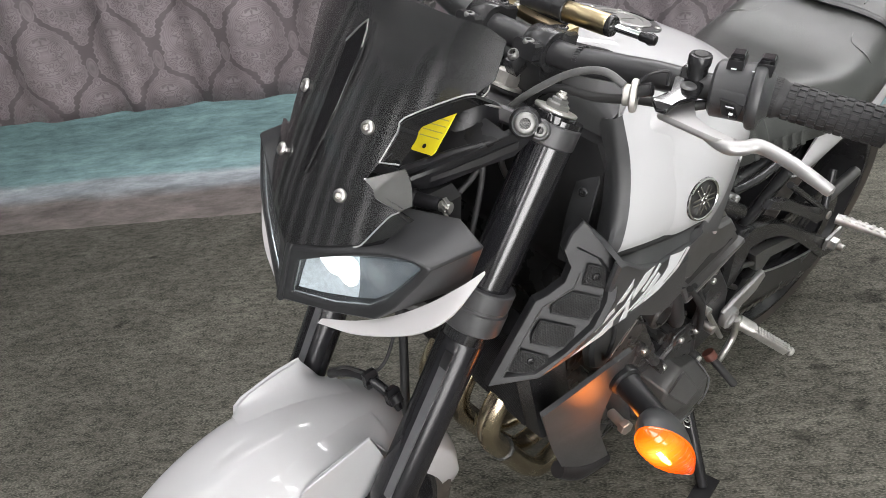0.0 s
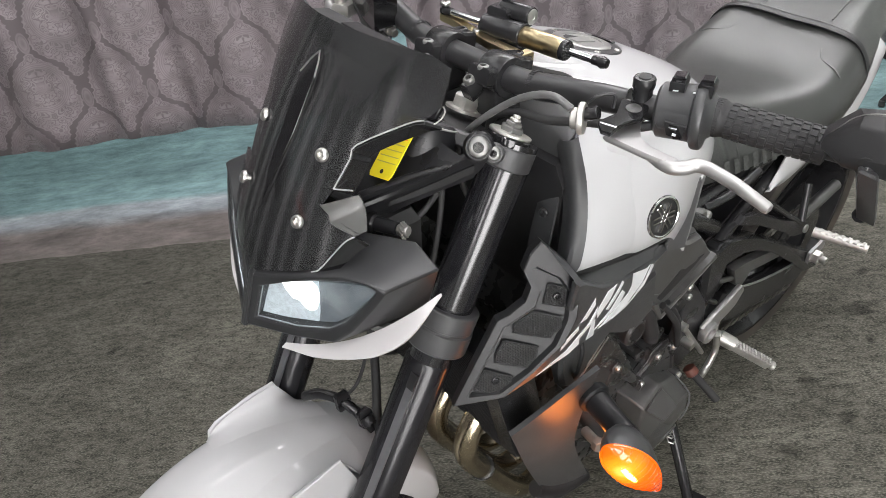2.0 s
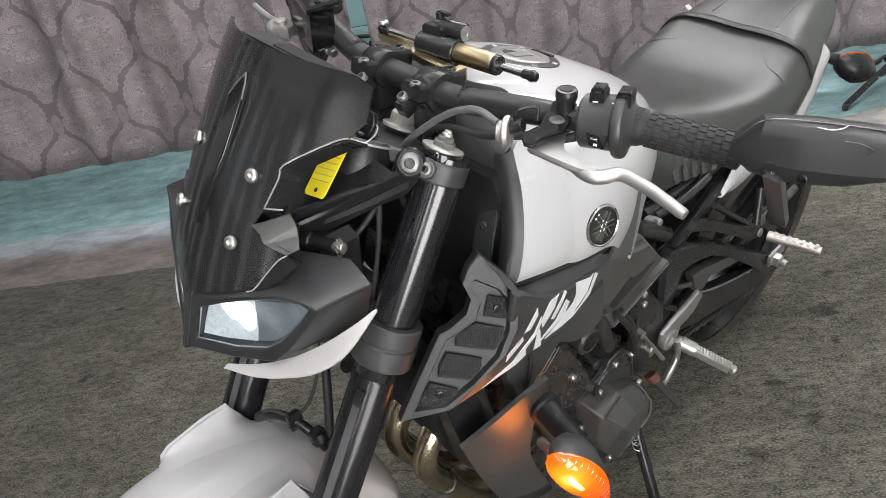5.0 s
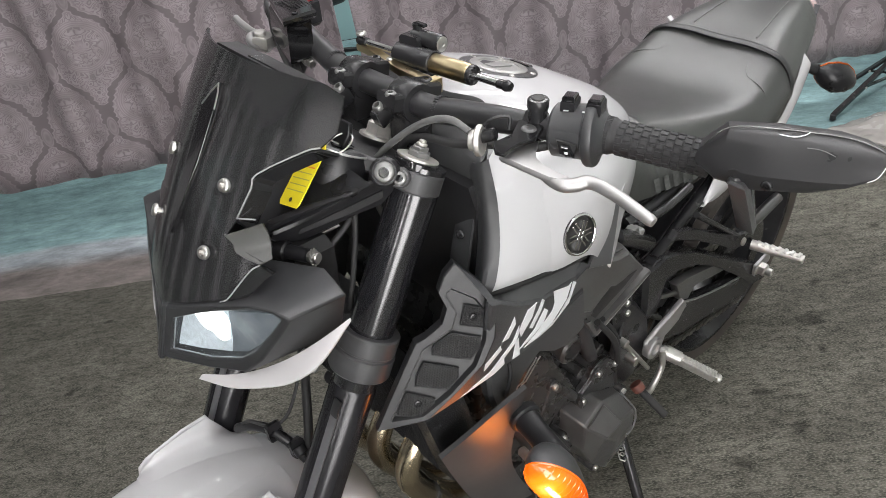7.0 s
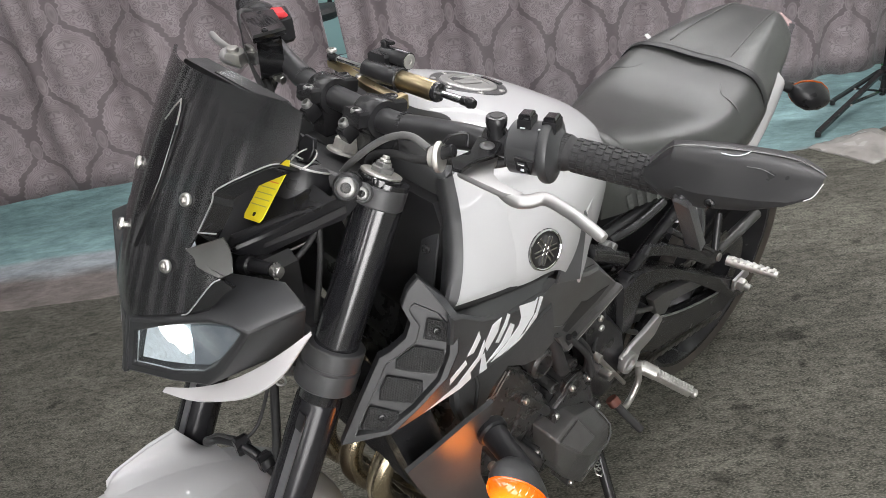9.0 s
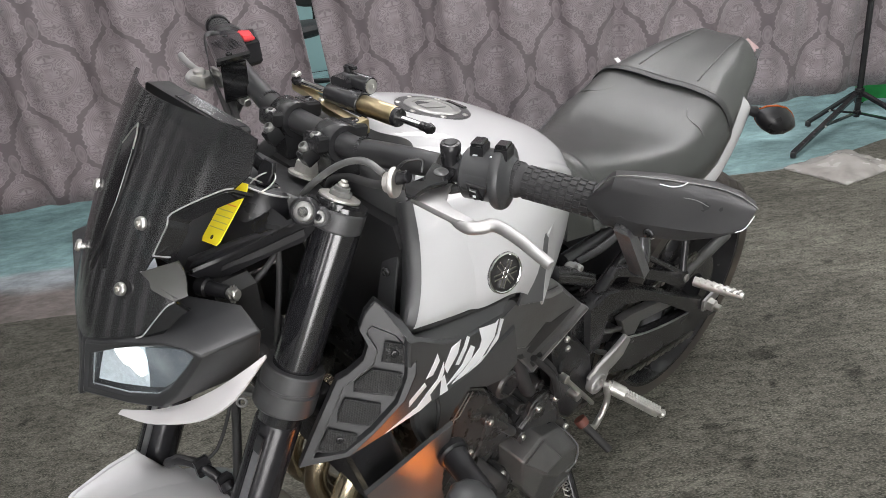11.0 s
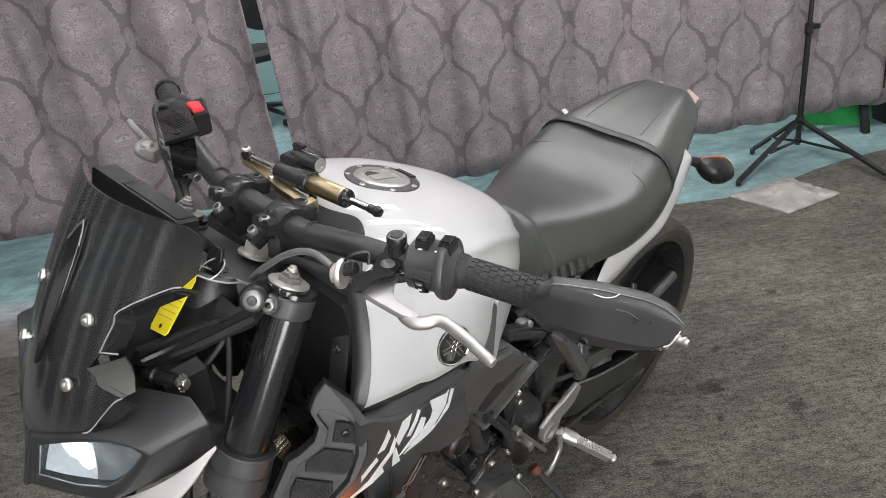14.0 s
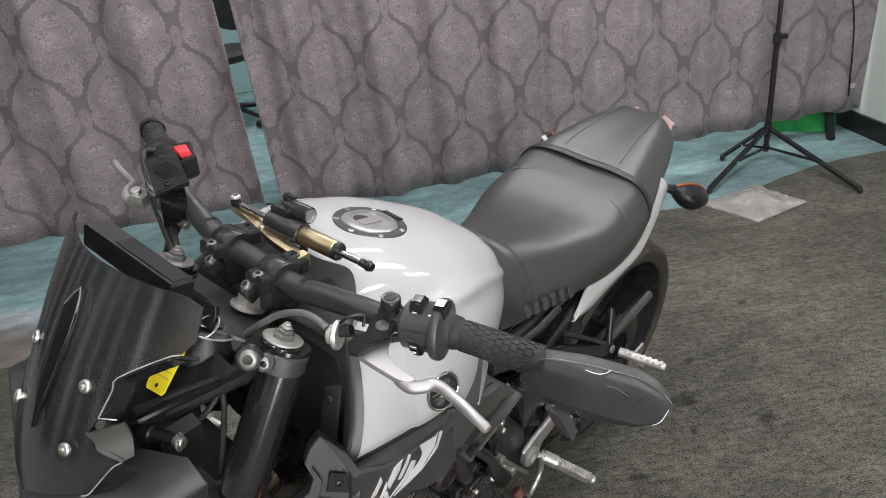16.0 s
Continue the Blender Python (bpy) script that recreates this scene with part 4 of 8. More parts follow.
outline = [yoke(-0.034, 0.09), yoke(-0.036, 0.045), yoke(-0.050, 0.0), yoke(-0.036, -0.045), yoke(-0.029, -0.108), yoke(-0.026, -0.128), yoke(-0.010, -0.141), yoke(0.012, -0.141), yoke(0.026, -0.128), yoke(0.029, -0.110), yoke(0.026, -0.09), yoke(0.066, -0.032), yoke(0.070, 0), yoke(0.066, 0.032), yoke(0.026, 0.09), yoke(0.029, 0.110), yoke(0.026, 0.128), yoke(0.012, 0.141), yoke(-0.010, 0.141), yoke(-0.026, 0.128), yoke(-0.029, 0.108)]
yk = P("upper_clamp", joined(prism([p - up * 0.018 for p in outline], up * 0.018, 0.003),
    *[rev([(0.028, -0.019), (0.0296, -0.017), (0.0296, 0.0035), (0.0285, 0.005), (0.024, 0.005)], yoke(0.002, s * 0.114), up, 40) for s in (-1, 1)]), clamp_grey, None, "dark grey cast upper fork clamp", 24)
for s in (-1, 1):
    bx = Vector((0.66, 0.60 * s, 0.45)).normalized()
    e = Vector((-0.178, s * 0.120, 0.9475))
    build("clamp_lug", drum(e - bx * 0.012, bx, 0.0115, 0.021, 0.002), clamp_grey, yk)
    bolt(e + bx * 0.009, bx, 0.0078, 0.004, "pinch_bolt", bolt_zinc, yk)
    # headlight stay boss beside the clamp
    e2 = Vector((-0.166, s * 0.110, 0.955))
    build("stay_boss", drum(e2 - bx * 0.03, bx, 0.0165, 0.038, 0.003), black_plastic, yk)
    bolt(e2 + bx * 0.008, bx, 0.0115, 0.005, "stay_bolt", bolt_zinc, yk)
build("stem_nut", joined(rev([(0.022, 0), (0.022, 0.003), (0.020, 0.004)], (-0.228, 0.016, 0.938), up, 28), rev([(0.0165, 0.004), (0.0165, 0.017), (0.013, 0.020), (0.007, 0.020)], (-0.228, 0.016, 0.938), up, 6)), royal_alu, yk, smooth=20)

# ignition lock with key, ring and card tag
lk = Vector((-0.163, 0.036, 0.954))
lock = P("ignition_lock", joined(rev([(0.036, -0.035), (0.037, -0.008), (0.034, -0.002), (0.033, 0.004), (0.029, 0.006), (0.027, 0.002), (0.012, 0.002)], lk, up, 32)), black_plastic, None, "black ignition lock with the key in it")
build("lock_ring", tube([lk + up * 0.003 + fw * (0.0345 * math.cos(a)) + Vector((0, 0.0345 * math.sin(a), 0)) for a in np.linspace(0, 2 * math.pi, 33)], 0.0013, 6, 1, False), cap_grey, lock)
build("lock_face", rev([(0.015, 0.002), (0.015, 0.006), (0.0125, 0.007), (0.012, 0.004), (0.0, 0.004)], lk, up, 28), black_gloss, lock)
build("key", joined(prism([lk + up * 0.006 + Vector((0.002, -0.010, 0)), lk + up * 0.006 + Vector((0.002, 0.010, 0)), lk + up * 0.022 + Vector((0.002, 0.014, 0)), lk + up * 0.034 + Vector((0.002, 0.009, 0)), lk + up * 0.034 + Vector((0.002, -0.008, 0)), lk + up * 0.022 + Vector((0.002, -0.014, 0))], fw * 0.006, 0.001)), black_plastic, lock)
rc = lk + up * 0.018 + Vector((0.018, 0.012, 0))
build("key_ring", tube([rc + Vector((0.016 * math.cos(a), 0.014 * math.sin(a), -0.006 * math.cos(a))) for a in np.linspace(0, 2 * math.pi, 17)], 0.0009, 6, 2, False), steel, lock)
# the tag hangs forward of the lock
T0, T1 = Vector((-0.134, 0.040, 0.974)), Vector((-0.0785, 0.052, 0.926))
tw = Vector((-0.05, 0.97, 0.22)).normalized() * 0.0185
tl = (T1 - T0)
tn = tl.cross(tw).normalized()
tag = P("key_tag", prism([T0 - tw * 0.7, T0 + tw * 0.7, T0 + tl * 0.12 + tw, T1 - tl * 0.06 + tw, T1 + tw * 0.85, T1 - tw * 0.85, T1 - tl * 0.06 - tw, T0 + tl * 0.12 - tw], tn * 0.0012, 0.0003), yellow, None, "yellow card key tag with printed lines")
tn = -tn if tn.x < 0 else tn
for i in range(6):
    o = T0 + tl * (0.28 + 0.095 * i) + tn * 0.0014
    lng = 0.82 if i else 0.5
    build("printed_line", prism([o - tw * lng - tl * 0.008, o + tw * lng - tl * 0.008, o + tw * lng + tl * 0.008, o - tw * lng + tl * 0.008], tn * 0.0003, 0.0001), grey_ink if i > 1 else orange_ink, tag)
build("tag_hole", drum(T1 - tl * 0.10 + tn * 0.0013, tn, 0.0026, 0.0004, 0.0001, 12), void_black, tag)
P("key_string", tube([rc, T0 + Vector((0.0, 0.0, 0.010)), T0], 0.0008, 6, 5), steel)

# handlebar
bar_pts = [(-0.350, -0.392, 1.004), (-0.312, -0.300, 1.012), (-0.288, -0.240, 1.012), (-0.270, -0.180, 1.005), (-0.262, -0.130, 0.995), (-0.256, -0.08, 0.988), (-0.256, 0, 0.987), (-0.256, 0.08, 0.988), (-0.262, 0.130, 0.995), (-0.268, 0.180, 1.003), (-0.279, 0.232, 1.008), (-0.300, 0.287, 1.0125), (-0.326, 0.374, 1.011), (-0.335, 0.402, 1.010)]
bar = P("handlebar", tube(bar_pts, [0.011, 0.011, 0.0125, 0.0142, 0.0146, 0.0148, 0.0148, 0.0148, 0.0146, 0.0142, 0.0125, 0.011, 0.011, 0.011], 24, 6), bar_satin, None, "matte black tapered handlebar")
for s in (-1, 1):
    c = Vector((-0.256, s * 0.047, 0.987))
    build("riser", prism([c + Vector((-0.020, -0.014, -0.05)), c + Vector((0.020, -0.014, -0.05)), c + Vector((0.020, 0.014, -0.05)), c + Vector((-0.020, 0.014, -0.05))], Vector((-0.0, 0, 0.052)), 0.003), black_metal, bar)
    cl = rev([(0.0152, -0.0165), (0.0225, -0.0165), (0.0235, -0.014), (0.0235, 0.014), (0.0225, 0.0165), (0.0152, 0.0165)], c, (0, 1, 0), 32)
    ear = [box(c + Vector((q * 0.024, 0, 0.006)), (0.022, 0.031, 0.020), turned(0, -12, 0), 0.003) for q in (-1, 1)]
    clamp = build("bar_clamp", joined((cl[0], cl[1][:-2]), *ear), black_metal, bar)
    for q in (-1, 1):
        bolt(c + Vector((q * 0.027, 0, 0.014)), Vector((-q * 0.05, 0, 1)), 0.0068, 0.004, "clamp_bolt", bolt_zinc if q > 0 else black_metal, clamp)
    bolt(c + Vector((0.037, 0.010 * -s, -0.001)), (0.5, 0, 0.86), 0.0070, 0.006, "stay_bolt", bolt_zinc, clamp)
    build("stay_block", box(c + Vector((0.034, 0.010 * -s, -0.012)), (0.018, 0.015, 0.022), turned(0, 26, 0), 0.003), black_metal, clamp)
    # knurled ring where the bar thickens
    kr, kd = Vector((-0.2585, s * 0.098, 0.9905)), Vector((-0.12, s, 0.14)).normalized()
    ku = kd.orthogonal().normalized()
    kv = kd.cross(ku)
    for i in range(28):
        a = 2 * math.pi * i / 28
        r, t = ku * math.cos(a) + kv * math.sin(a), kv * math.cos(a) - ku * math.sin(a)
        o = kr + r * 0.0142
        build("knurl", prism([o - t * 0.0009 - kd * 0.003, o + t * 0.0009 - kd * 0.003, o + t * 0.0009 + kd * 0.003, o - t * 0.0009 + kd * 0.003], r * 0.0014, 0.0003), bar_satin, bar)


def grip(s):
    """A rubber grip with raised blocks round it."""
    a, b = (Vector((-0.2995, 0.286, 1.0125)), Vector((-0.3265, 0.376, 1.011))) if s > 0 else (Vector((-0.308, -0.290, 1.0125)), Vector((-0.346, -0.383, 1.0045)))
    d = (b - a)
    L = d.length
    d = d.normalized()
    g = P("grip", rev([(0.0165, -0.006), (0.0178, -0.004), (0.0178, 0.006), (0.0168, 0.0075), (0.0160, 0.010), (0.0160, L - 0.004), (0.0168, L - 0.002), (0.0168, L + 0.003), (0.012, L + 0.005)], a, d, 28), rubber, None, "black rubber handlebar grip with raised blocks")
    u = d.orthogonal().normalized()
    v = d.cross(u)
    for i in range(11):
        for k in range(14):
            an = 2 * math.pi * (k + 0.5 * (i % 2)) / 14
            r = (u * math.cos(an) + v * math.sin(an))
            t = (v * math.cos(an) - u * math.sin(an))
            o = a + d * (0.0155 + 0.0076 * i) + r * 0.0154
            build("grip_block", prism([o - d * 0.0034 - t * 0.0027, o + d * 0.0034 - t * 0.0027, o + d * 0.0034 + t * 0.0027, o - d * 0.0034 + t * 0.0027], r * 0.0014, 0.0007), rubber, g)
    for k in range(40):
        an = 2 * math.pi * k / 40
        r = (u * math.cos(an) + v * math.sin(an))
        t = (v * math.cos(an) - u * math.sin(an))
        o = a - d * 0.003 + r * 0.0174
        build("collar_rib", prism([o - t * 0.0006, o + t * 0.0006, o + d * 0.008 + t * 0.0006, o + d * 0.008 - t * 0.0006], r * 0.0007, 0.0002), rubber, g)
    return g


grip(1)
grip_r = grip(-1)
build("end_cap", rev([(0.019, 0), (0.020, 0.003), (0.020, 0.014), (0.015, 0.017), (0.006, 0.015)], (-0.346, -0.384, 1.0045), (-0.37, -0.92, -0.08), 28), black_plastic, grip_r)

# left switch block
sd = Vector((-0.36, 0.925, 0.09)).normalized()
sa = Vector((-0.2805, 0.237, 1.0085))
sw = P("switch_block", rev([(0.0225, 0.0), (0.0262, 0.003), (0.0270, 0.031), (0.0278, 0.034), (0.0318, 0.0355), (0.0332, 0.038), (0.0332, 0.0425), (0.0318, 0.045), (0.0225, 0.0475), (0.018, 0.053)], sa, sd, 36), grey_plastic, None, "dusty black switch block on the clutch side")
su = Vector((0, 0, 1))
sf = sd.cross(su).normalized()
sf = sf if sf.x > 0 else -sf
build("housing_belly", prism([sa + sd * q + sf * a + su * b for q, a, b in ((0.004, 0.016, -0.020), (0.033, 0.016, -0.021), (0.033, 0.0285, -0.006), (0.004, 0.0275, -0.004))], su * 0.018, 0.004), grey_plastic, sw)
for q, hh in ((0.015, 0.011), (0.040, 0.010)):
    build("rocker_base", box(sa + sd * q + su * 0.028 + sf * 0.002, (0.018, 0.014, 0.014), turned(0, 0, 20), 0.002), black_plastic, sw)
    build("rocker", prism([sa + sd * (q - 0.006) + su * 0.029 + sf * 0.009, sa + sd * (q + 0.006) + su * 0.029 + sf * 0.009, sa + sd * (q + 0.006) + su * 0.029 - sf * 0.006, sa + sd * (q - 0.006) + su * 0.029 - sf * 0.006], su * hh + sf * 0.004, 0.002), black_gloss, sw)
build("switch_recess", prism([sa + sd * q + sf * 0.0275 + su * b for q, b in ((0.012, 0.004), (0.033, 0.000), (0.031, -0.014), (0.016, -0.011))], sf * 0.003, 0.001), void_black, sw)
build("horn_button", prism([sa + sd * q + sf * 0.029 + su * b for q, b in ((0.018, 0.001), (0.026, 0.000), (0.031, -0.010), (0.024, -0.011))], sf * 0.008, 0.002), black_gloss, sw)
build("printed_mark", prism([sa + sd * q + sf * 0.0372 + su * b for q, b in ((0.023, -0.0040), (0.0265, -0.0045), (0.0265, -0.0070), (0.023, -0.0065))], sf * 0.0003, 0.0001), white_ink, sw)
for q in (0.012, 0.030):
    build("printed_mark", prism([sa + sd * (q + e) + su * 0.0262 + sf * f for e, f in ((0.000, 0.0125), (0.005, 0.0125), (0.005, 0.0145), (0.000, 0.0145))], su * 0.0006, 0.0001), white_ink, sw)

# clutch perch, lever and cable
perch = P("clutch_perch", joined(prism([(-0.216, 0.2165, 1.0105), (-0.239, 0.2185, 1.0115), (-0.262, 0.207, 1.014), (-0.281, 0.208, 1.019), (-0.287, 0.219, 1.019), (-0.266, 0.236, 1.014), (-0.250, 0.241, 1.0115), (-0.232, 0.2345, 1.010), (-0.222, 0.234, 1.009), (-0.212, 0.2355, 1.008), (-0.2085, 0.227, 1.0085)], (0.001, 0, -0.005), 0.001),
    drum((-0.275, 0.206, 1.005), (-0.30, 0.95, 0.09), 0.0175, 0.020, 0.003), box((-0.266, 0.216, 1.008), (0.024, 0.016, 0.012), turned(0, 14, 20), 0.003)), black_gloss, None, "black clutch lever perch")
build("mirror_boss", joined(rev([(0.0100, 0), (0.0096, 0.012), (0.0108, 0.015), (0.0108, 0.022), (0.0098, 0.0238), (0.0072, 0.024)], (-0.274, 0.221, 1.014), (0.02, 0.0, 1), 24)), black_metal, perch)
build("boss_socket", drum((-0.2735, 0.221, 1.0380), (0.02, 0, 1), 0.0064, 0.0008, 0.0002, 18), void_black, perch)
build("pivot_rivet", rev([(0.0078, 0), (0.0078, 0.0012), (0.0062, 0.0024), (0.0024, 0.0026), (0.0, 0.0016)], (-0.2560, 0.2260, 1.0125), (0.05, 0.05, 1), 24), cast_grey, perch)
build("adjuster_barrel", drum((-0.224, 0.188, 1.002), (-0.35, 0.85, 0.38), 0.0068, 0.020, 0.001), black_metal, perch)
ad = Vector((0.45, -0.83, -0.1)).normalized()
build("adjuster_wheel", joined(rev([(0.0150, 0), (0.0160, 0.002), (0.0160, 0.0048), (0.0148, 0.006), (0.010, 0.0065)], (-0.224, 0.195, 1.001), ad, 30), drum((-0.224, 0.195, 1.001), ad, 0.0105, 0.013, 0.001, 20)), royal_alu, perch, "pale cable adjuster wheel")
lev = [(-0.2255, 0.272, 0.992), (-0.2245, 0.284, 0.992), (-0.2260, 0.295, 0.992), (-0.2335, 0.3035, 0.993), (-0.2410, 0.3095, 0.995), (-0.2440, 0.320, 0.995), (-0.2425, 0.344, 0.9935), (-0.2405, 0.362, 0.991), (-0.240, 0.376, 0.988)]
lever = P("clutch_lever", tube(lev, [0.0036, 0.0056, 0.0066, 0.0068, 0.0066, 0.0062, 0.0060, 0.0058, 0.0054], 16, 6), alu, None, "silver cast clutch lever")
build("lever_root", prism([(-0.2165, 0.224, 0.999), (-0.226, 0.219, 0.999), (-0.245, 0.219, 0.999), (-0.268, 0.230, 0.999), (-0.256, 0.236, 0.999), (-0.241, 0.249, 0.998), (-0.2335, 0.268, 0.998), (-0.2325, 0.286, 0.998), (-0.2330, 0.297, 0.998), (-0.2250, 0.297, 0.998), (-0.2198, 0.284, 0.998), (-0.2180, 0.268, 0.998), (-0.2160, 0.246, 0.999)], (0.0, 0, -0.0065), 0.0026), alu, lever)
build("lever_end", rev([(0.0054, 0), (0.0056, 0.003), (0.0046, 0.007), (0.0, 0.0085)], (-0.240, 0.375, 0.988), (0.05, 1, -0.18), 16), alu, lever)
cable = [(-0.216, 0.184, 1.010), (-0.212, 0.166, 1.017), (-0.209, 0.146, 1.013), (-0.204, 0.122, 1.000), (-0.196, 0.096, 0.978), (-0.190, 0.072, 0.953), (-0.186, 0.055, 0.925), (-0.20, 0.05, 0.86), (-0.23, 0.06, 0.80)]
P("clutch_cable", tube(cable, 0.0038, 10, 8), cable_grey, None, "black clutch cable")
P("switch_cable", tube([(-0.29, 0.255, 1.0), (-0.262, 0.225, 0.99), (-0.246, 0.185, 0.985), (-0.238, 0.14, 0.972), (-0.236, 0.09, 0.962), (-0.23, 0.06, 0.94), (-0.24, 0.05, 0.86)], 0.0048, 10, 7), rubber)
P("wire_clip", tube([(-0.226, 0.194, 1.016), (-0.232, 0.200, 1.024), (-0.244, 0.210, 1.025), (-0.240, 0.214, 1.014)], 0.0018, 8, 5), black_plastic)

# left bar-end mirror
mirror = P("bar_end_mirror", joined(rev([(0.012, 0), (0.0125, 0.012), (0.010, 0.016)], (-0.335, 0.400, 1.010), (-0.30, 0.95, 0), 20)), black_metal, None, "scuffed black bar-end mirror")
stations = [((-0.270, 0.396, 1.054), (-0.265, 0.394, 1.049), (-0.264, 0.394, 1.045), (-0.265, 0.396, 1.041)),
    ((-0.270, 0.414, 1.076), (-0.262, 0.417, 1.066), (-0.256, 0.415, 1.047), (-0.259, 0.416, 1.036)),
    ((-0.284, 0.448, 1.081), (-0.272, 0.452, 1.071), (-0.258, 0.448, 1.052), (-0.263, 0.447, 1.037)),
    ((-0.294, 0.488, 1.085), (-0.280, 0.492, 1.076), (-0.264, 0.486, 1.060), (-0.267, 0.482, 1.048)),
    ((-0.292, 0.508, 1.086), (-0.282, 0.511, 1.079), (-0.268, 0.508, 1.066), (-0.270, 0.504, 1.060)),
    ((-0.289, 0.521, 1.084), (-0.284, 0.521, 1.080), (-0.274, 0.520, 1.073), (-0.272, 0.516, 1.070))]
rings = []
for a, b, c, d in stations:
    a, b, c, d = (Vector(p) for p in (a, b, c, d))
    off = Vector((-0.013, -0.008, -0.002))
    rings.append([a, a.lerp(b, 0.5) + Vector((0.001, 0, 0.001)), b, b.lerp(c, 0.5), c, c.lerp(d, 0.6) + Vector((0.001, 0, -0.001)), d, d + off, a + off])
build("shell", loft([[p for p in cat(r, 1)] for r in rings]), mirror_black, mirror, smooth=34)
gl = [[r[8].lerp(r[7], 0.12) + Vector((-0.0012, -0.0008, 0)), r[8].lerp(r[7], 0.88) + Vector((-0.0012, -0.0008, 0))] for r in rings[1:-1]]
build("mirror_glass", surf(gl, 2, 2, 0.001), chrome, mirror)
build("stem", prism([(-0.262, 0.424, 1.044), (-0.250, 0.430, 1.044), (-0.252, 0.444, 1.042), (-0.266, 0.440, 1.042)], (-0.034, 0.004, -0.060), 0.003), grey_plastic, mirror)
mn = Vector((0.86, 0.10, -0.15)).normalized()
build("ball_cup", drum(Vector((-0.2600, 0.432, 1.043)), mn, 0.0090, 0.0016, 0.0005), void_black, mirror)
build("ball_joint", rev([(0.0, -0.0045), (0.0034, -0.003), (0.0045, 0.0), (0.0034, 0.003), (0.0, 0.0045)], (-0.2585, 0.434, 1.0405), mn, 14), black_metal, mirror)
build("arm", tube([(-0.337, 0.405, 1.010), (-0.325, 0.418, 0.995), (-0.305, 0.432, 0.984), (-0.290, 0.434, 0.985)], 0.0065, 10, 5), black_metal, mirror)
for q in ((-0.2600, 0.416, 1.042), (-0.2610, 0.456, 1.046)):
    bolt(q, mn, 0.0045, 0.0024, "shell_screw", black_metal, mirror)
build("worn_edge", tube([Vector(q[0]) + Vector((0.0002, 0.0002, 0.0004)) for q in stations], 0.00045, 6, 5), bolt_zinc, mirror, "pale worn upper edge")
build("scuff", tube([(-0.2775, 0.4700, 1.0765), (-0.2795, 0.4800, 1.0775), (-0.2790, 0.4900, 1.0765)], 0.00025, 6, 4), bolt_zinc, mirror)
build("scratch", tube([(-0.2790, 0.448, 1.0790), (-0.2805, 0.458, 1.0800), (-0.2840, 0.464, 1.0822), (-0.288, 0.466, 1.084)], 0.0004, 6, 5), white_ink, mirror, "pale scratch on the shell")
build("chipped_edge", tube([(-0.270, 0.517, 1.0705), (-0.275, 0.521, 1.0735), (-0.284, 0.522, 1.0805)], 0.0003, 6, 4), white_ink, mirror, "pale chipped edge")

# right controls
thr = P("throttle_block", joined(rev([(0.024, 0), (0.027, 0.003), (0.027, 0.032), (0.031, 0.036), (0.031, 0.050), (0.026, 0.054)], (-0.286, -0.234, 1.012), (-0.36, -0.93, 0.0), 32)), black_plastic, None, "black throttle and switch block")
build("switch_housing", prism([(-0.292, -0.226, 0.990), (-0.326, -0.222, 0.992), (-0.344, -0.262, 0.994), (-0.306, -0.276, 0.992)], (0.002, 0, 0.040), 0.006), black_plastic, thr)
bolt((-0.334, -0.250, 1.012), (-0.9, 0.3, 0.1), 0.005, 0.003, "housing_screw", steel, thr)
build("kill_switch", prism([(-0.322, -0.226, 1.025), (-0.302, -0.222, 1.029), (-0.303, -0.240, 1.031), (-0.310, -0.252, 1.030), (-0.330, -0.252, 1.026)], (0.002, 0, 0.009), 0.003), red, thr, "red engine stop switch")
build("throttle_cable", tube([(-0.285, -0.262, 1.035), (-0.268, -0.262, 1.038), (-0.254, -0.238, 1.028), (-0.243, -0.205, 1.012), (-0.232, -0.150, 0.978), (-0.212, -0.10, 0.935), (-0.20, -0.06, 0.88)], 0.0046, 10, 7), rubber, thr)
build("throttle_cable", tube([(-0.288, -0.255, 1.022), (-0.266, -0.252, 1.022), (-0.248, -0.225, 1.010), (-0.236, -0.195, 0.996), (-0.222, -0.14, 0.962), (-0.205, -0.09, 0.92), (-0.2, -0.05, 0.87)], [0.0042, 0.0042, 0.0042, 0.0042, 0.0062, 0.0062, 0.0062], 12, 7), rubber, thr)
res = P("brake_reservoir", prism([(-0.216, -0.136, 0.988), (-0.252, -0.136, 0.988), (-0.272, -0.196, 0.992), (-0.238, -0.212, 0.992)], (-0.002, 0.0, 0.052), 0.004), black_gloss, None, "square black brake fluid reservoir")
build("reservoir_lid", prism([(-0.209, -0.128, 1.040), (-0.256, -0.126, 1.041), (-0.285, -0.202, 1.042), (-0.245, -0.221, 1.041)], (-0.001, 0, 0.010), 0.003), black_gloss, res)
for q in ((-0.232, -0.136), (-0.264, -0.202)):
    bolt((q[0], q[1], 1.051), (0, 0, 1), 0.004, 0.0015, "lid_screw", black_metal, res)
build("embossed_line", joined(*[box((-0.250, -0.150 - 0.0045 * i, 1.0512 + 0.0001 * i), (0.030, 0.0008, 0.0004), None, 0.0001) for i in range(10)]), black_plastic, res)
build("neck", tube([(-0.248, -0.180, 1.012), (-0.255, -0.190, 0.985), (-0.262, -0.205, 0.985)], 0.013, 14, 4), black_plastic, res)
mc = P("brake_master_cylinder", joined(tube([(-0.252, -0.180, 0.986), (-0.262, -0.235, 0.995)], 0.013, 18, 1), drum((-0.280, -0.222, 1.011), (-0.335, -0.94, -0.04), 0.0195, 0.018, 0.003), box((-0.268, -0.225, 1.005), (0.03, 0.03, 0.02), None, 0.004)), black_metal, None, "black front brake master cylinder")
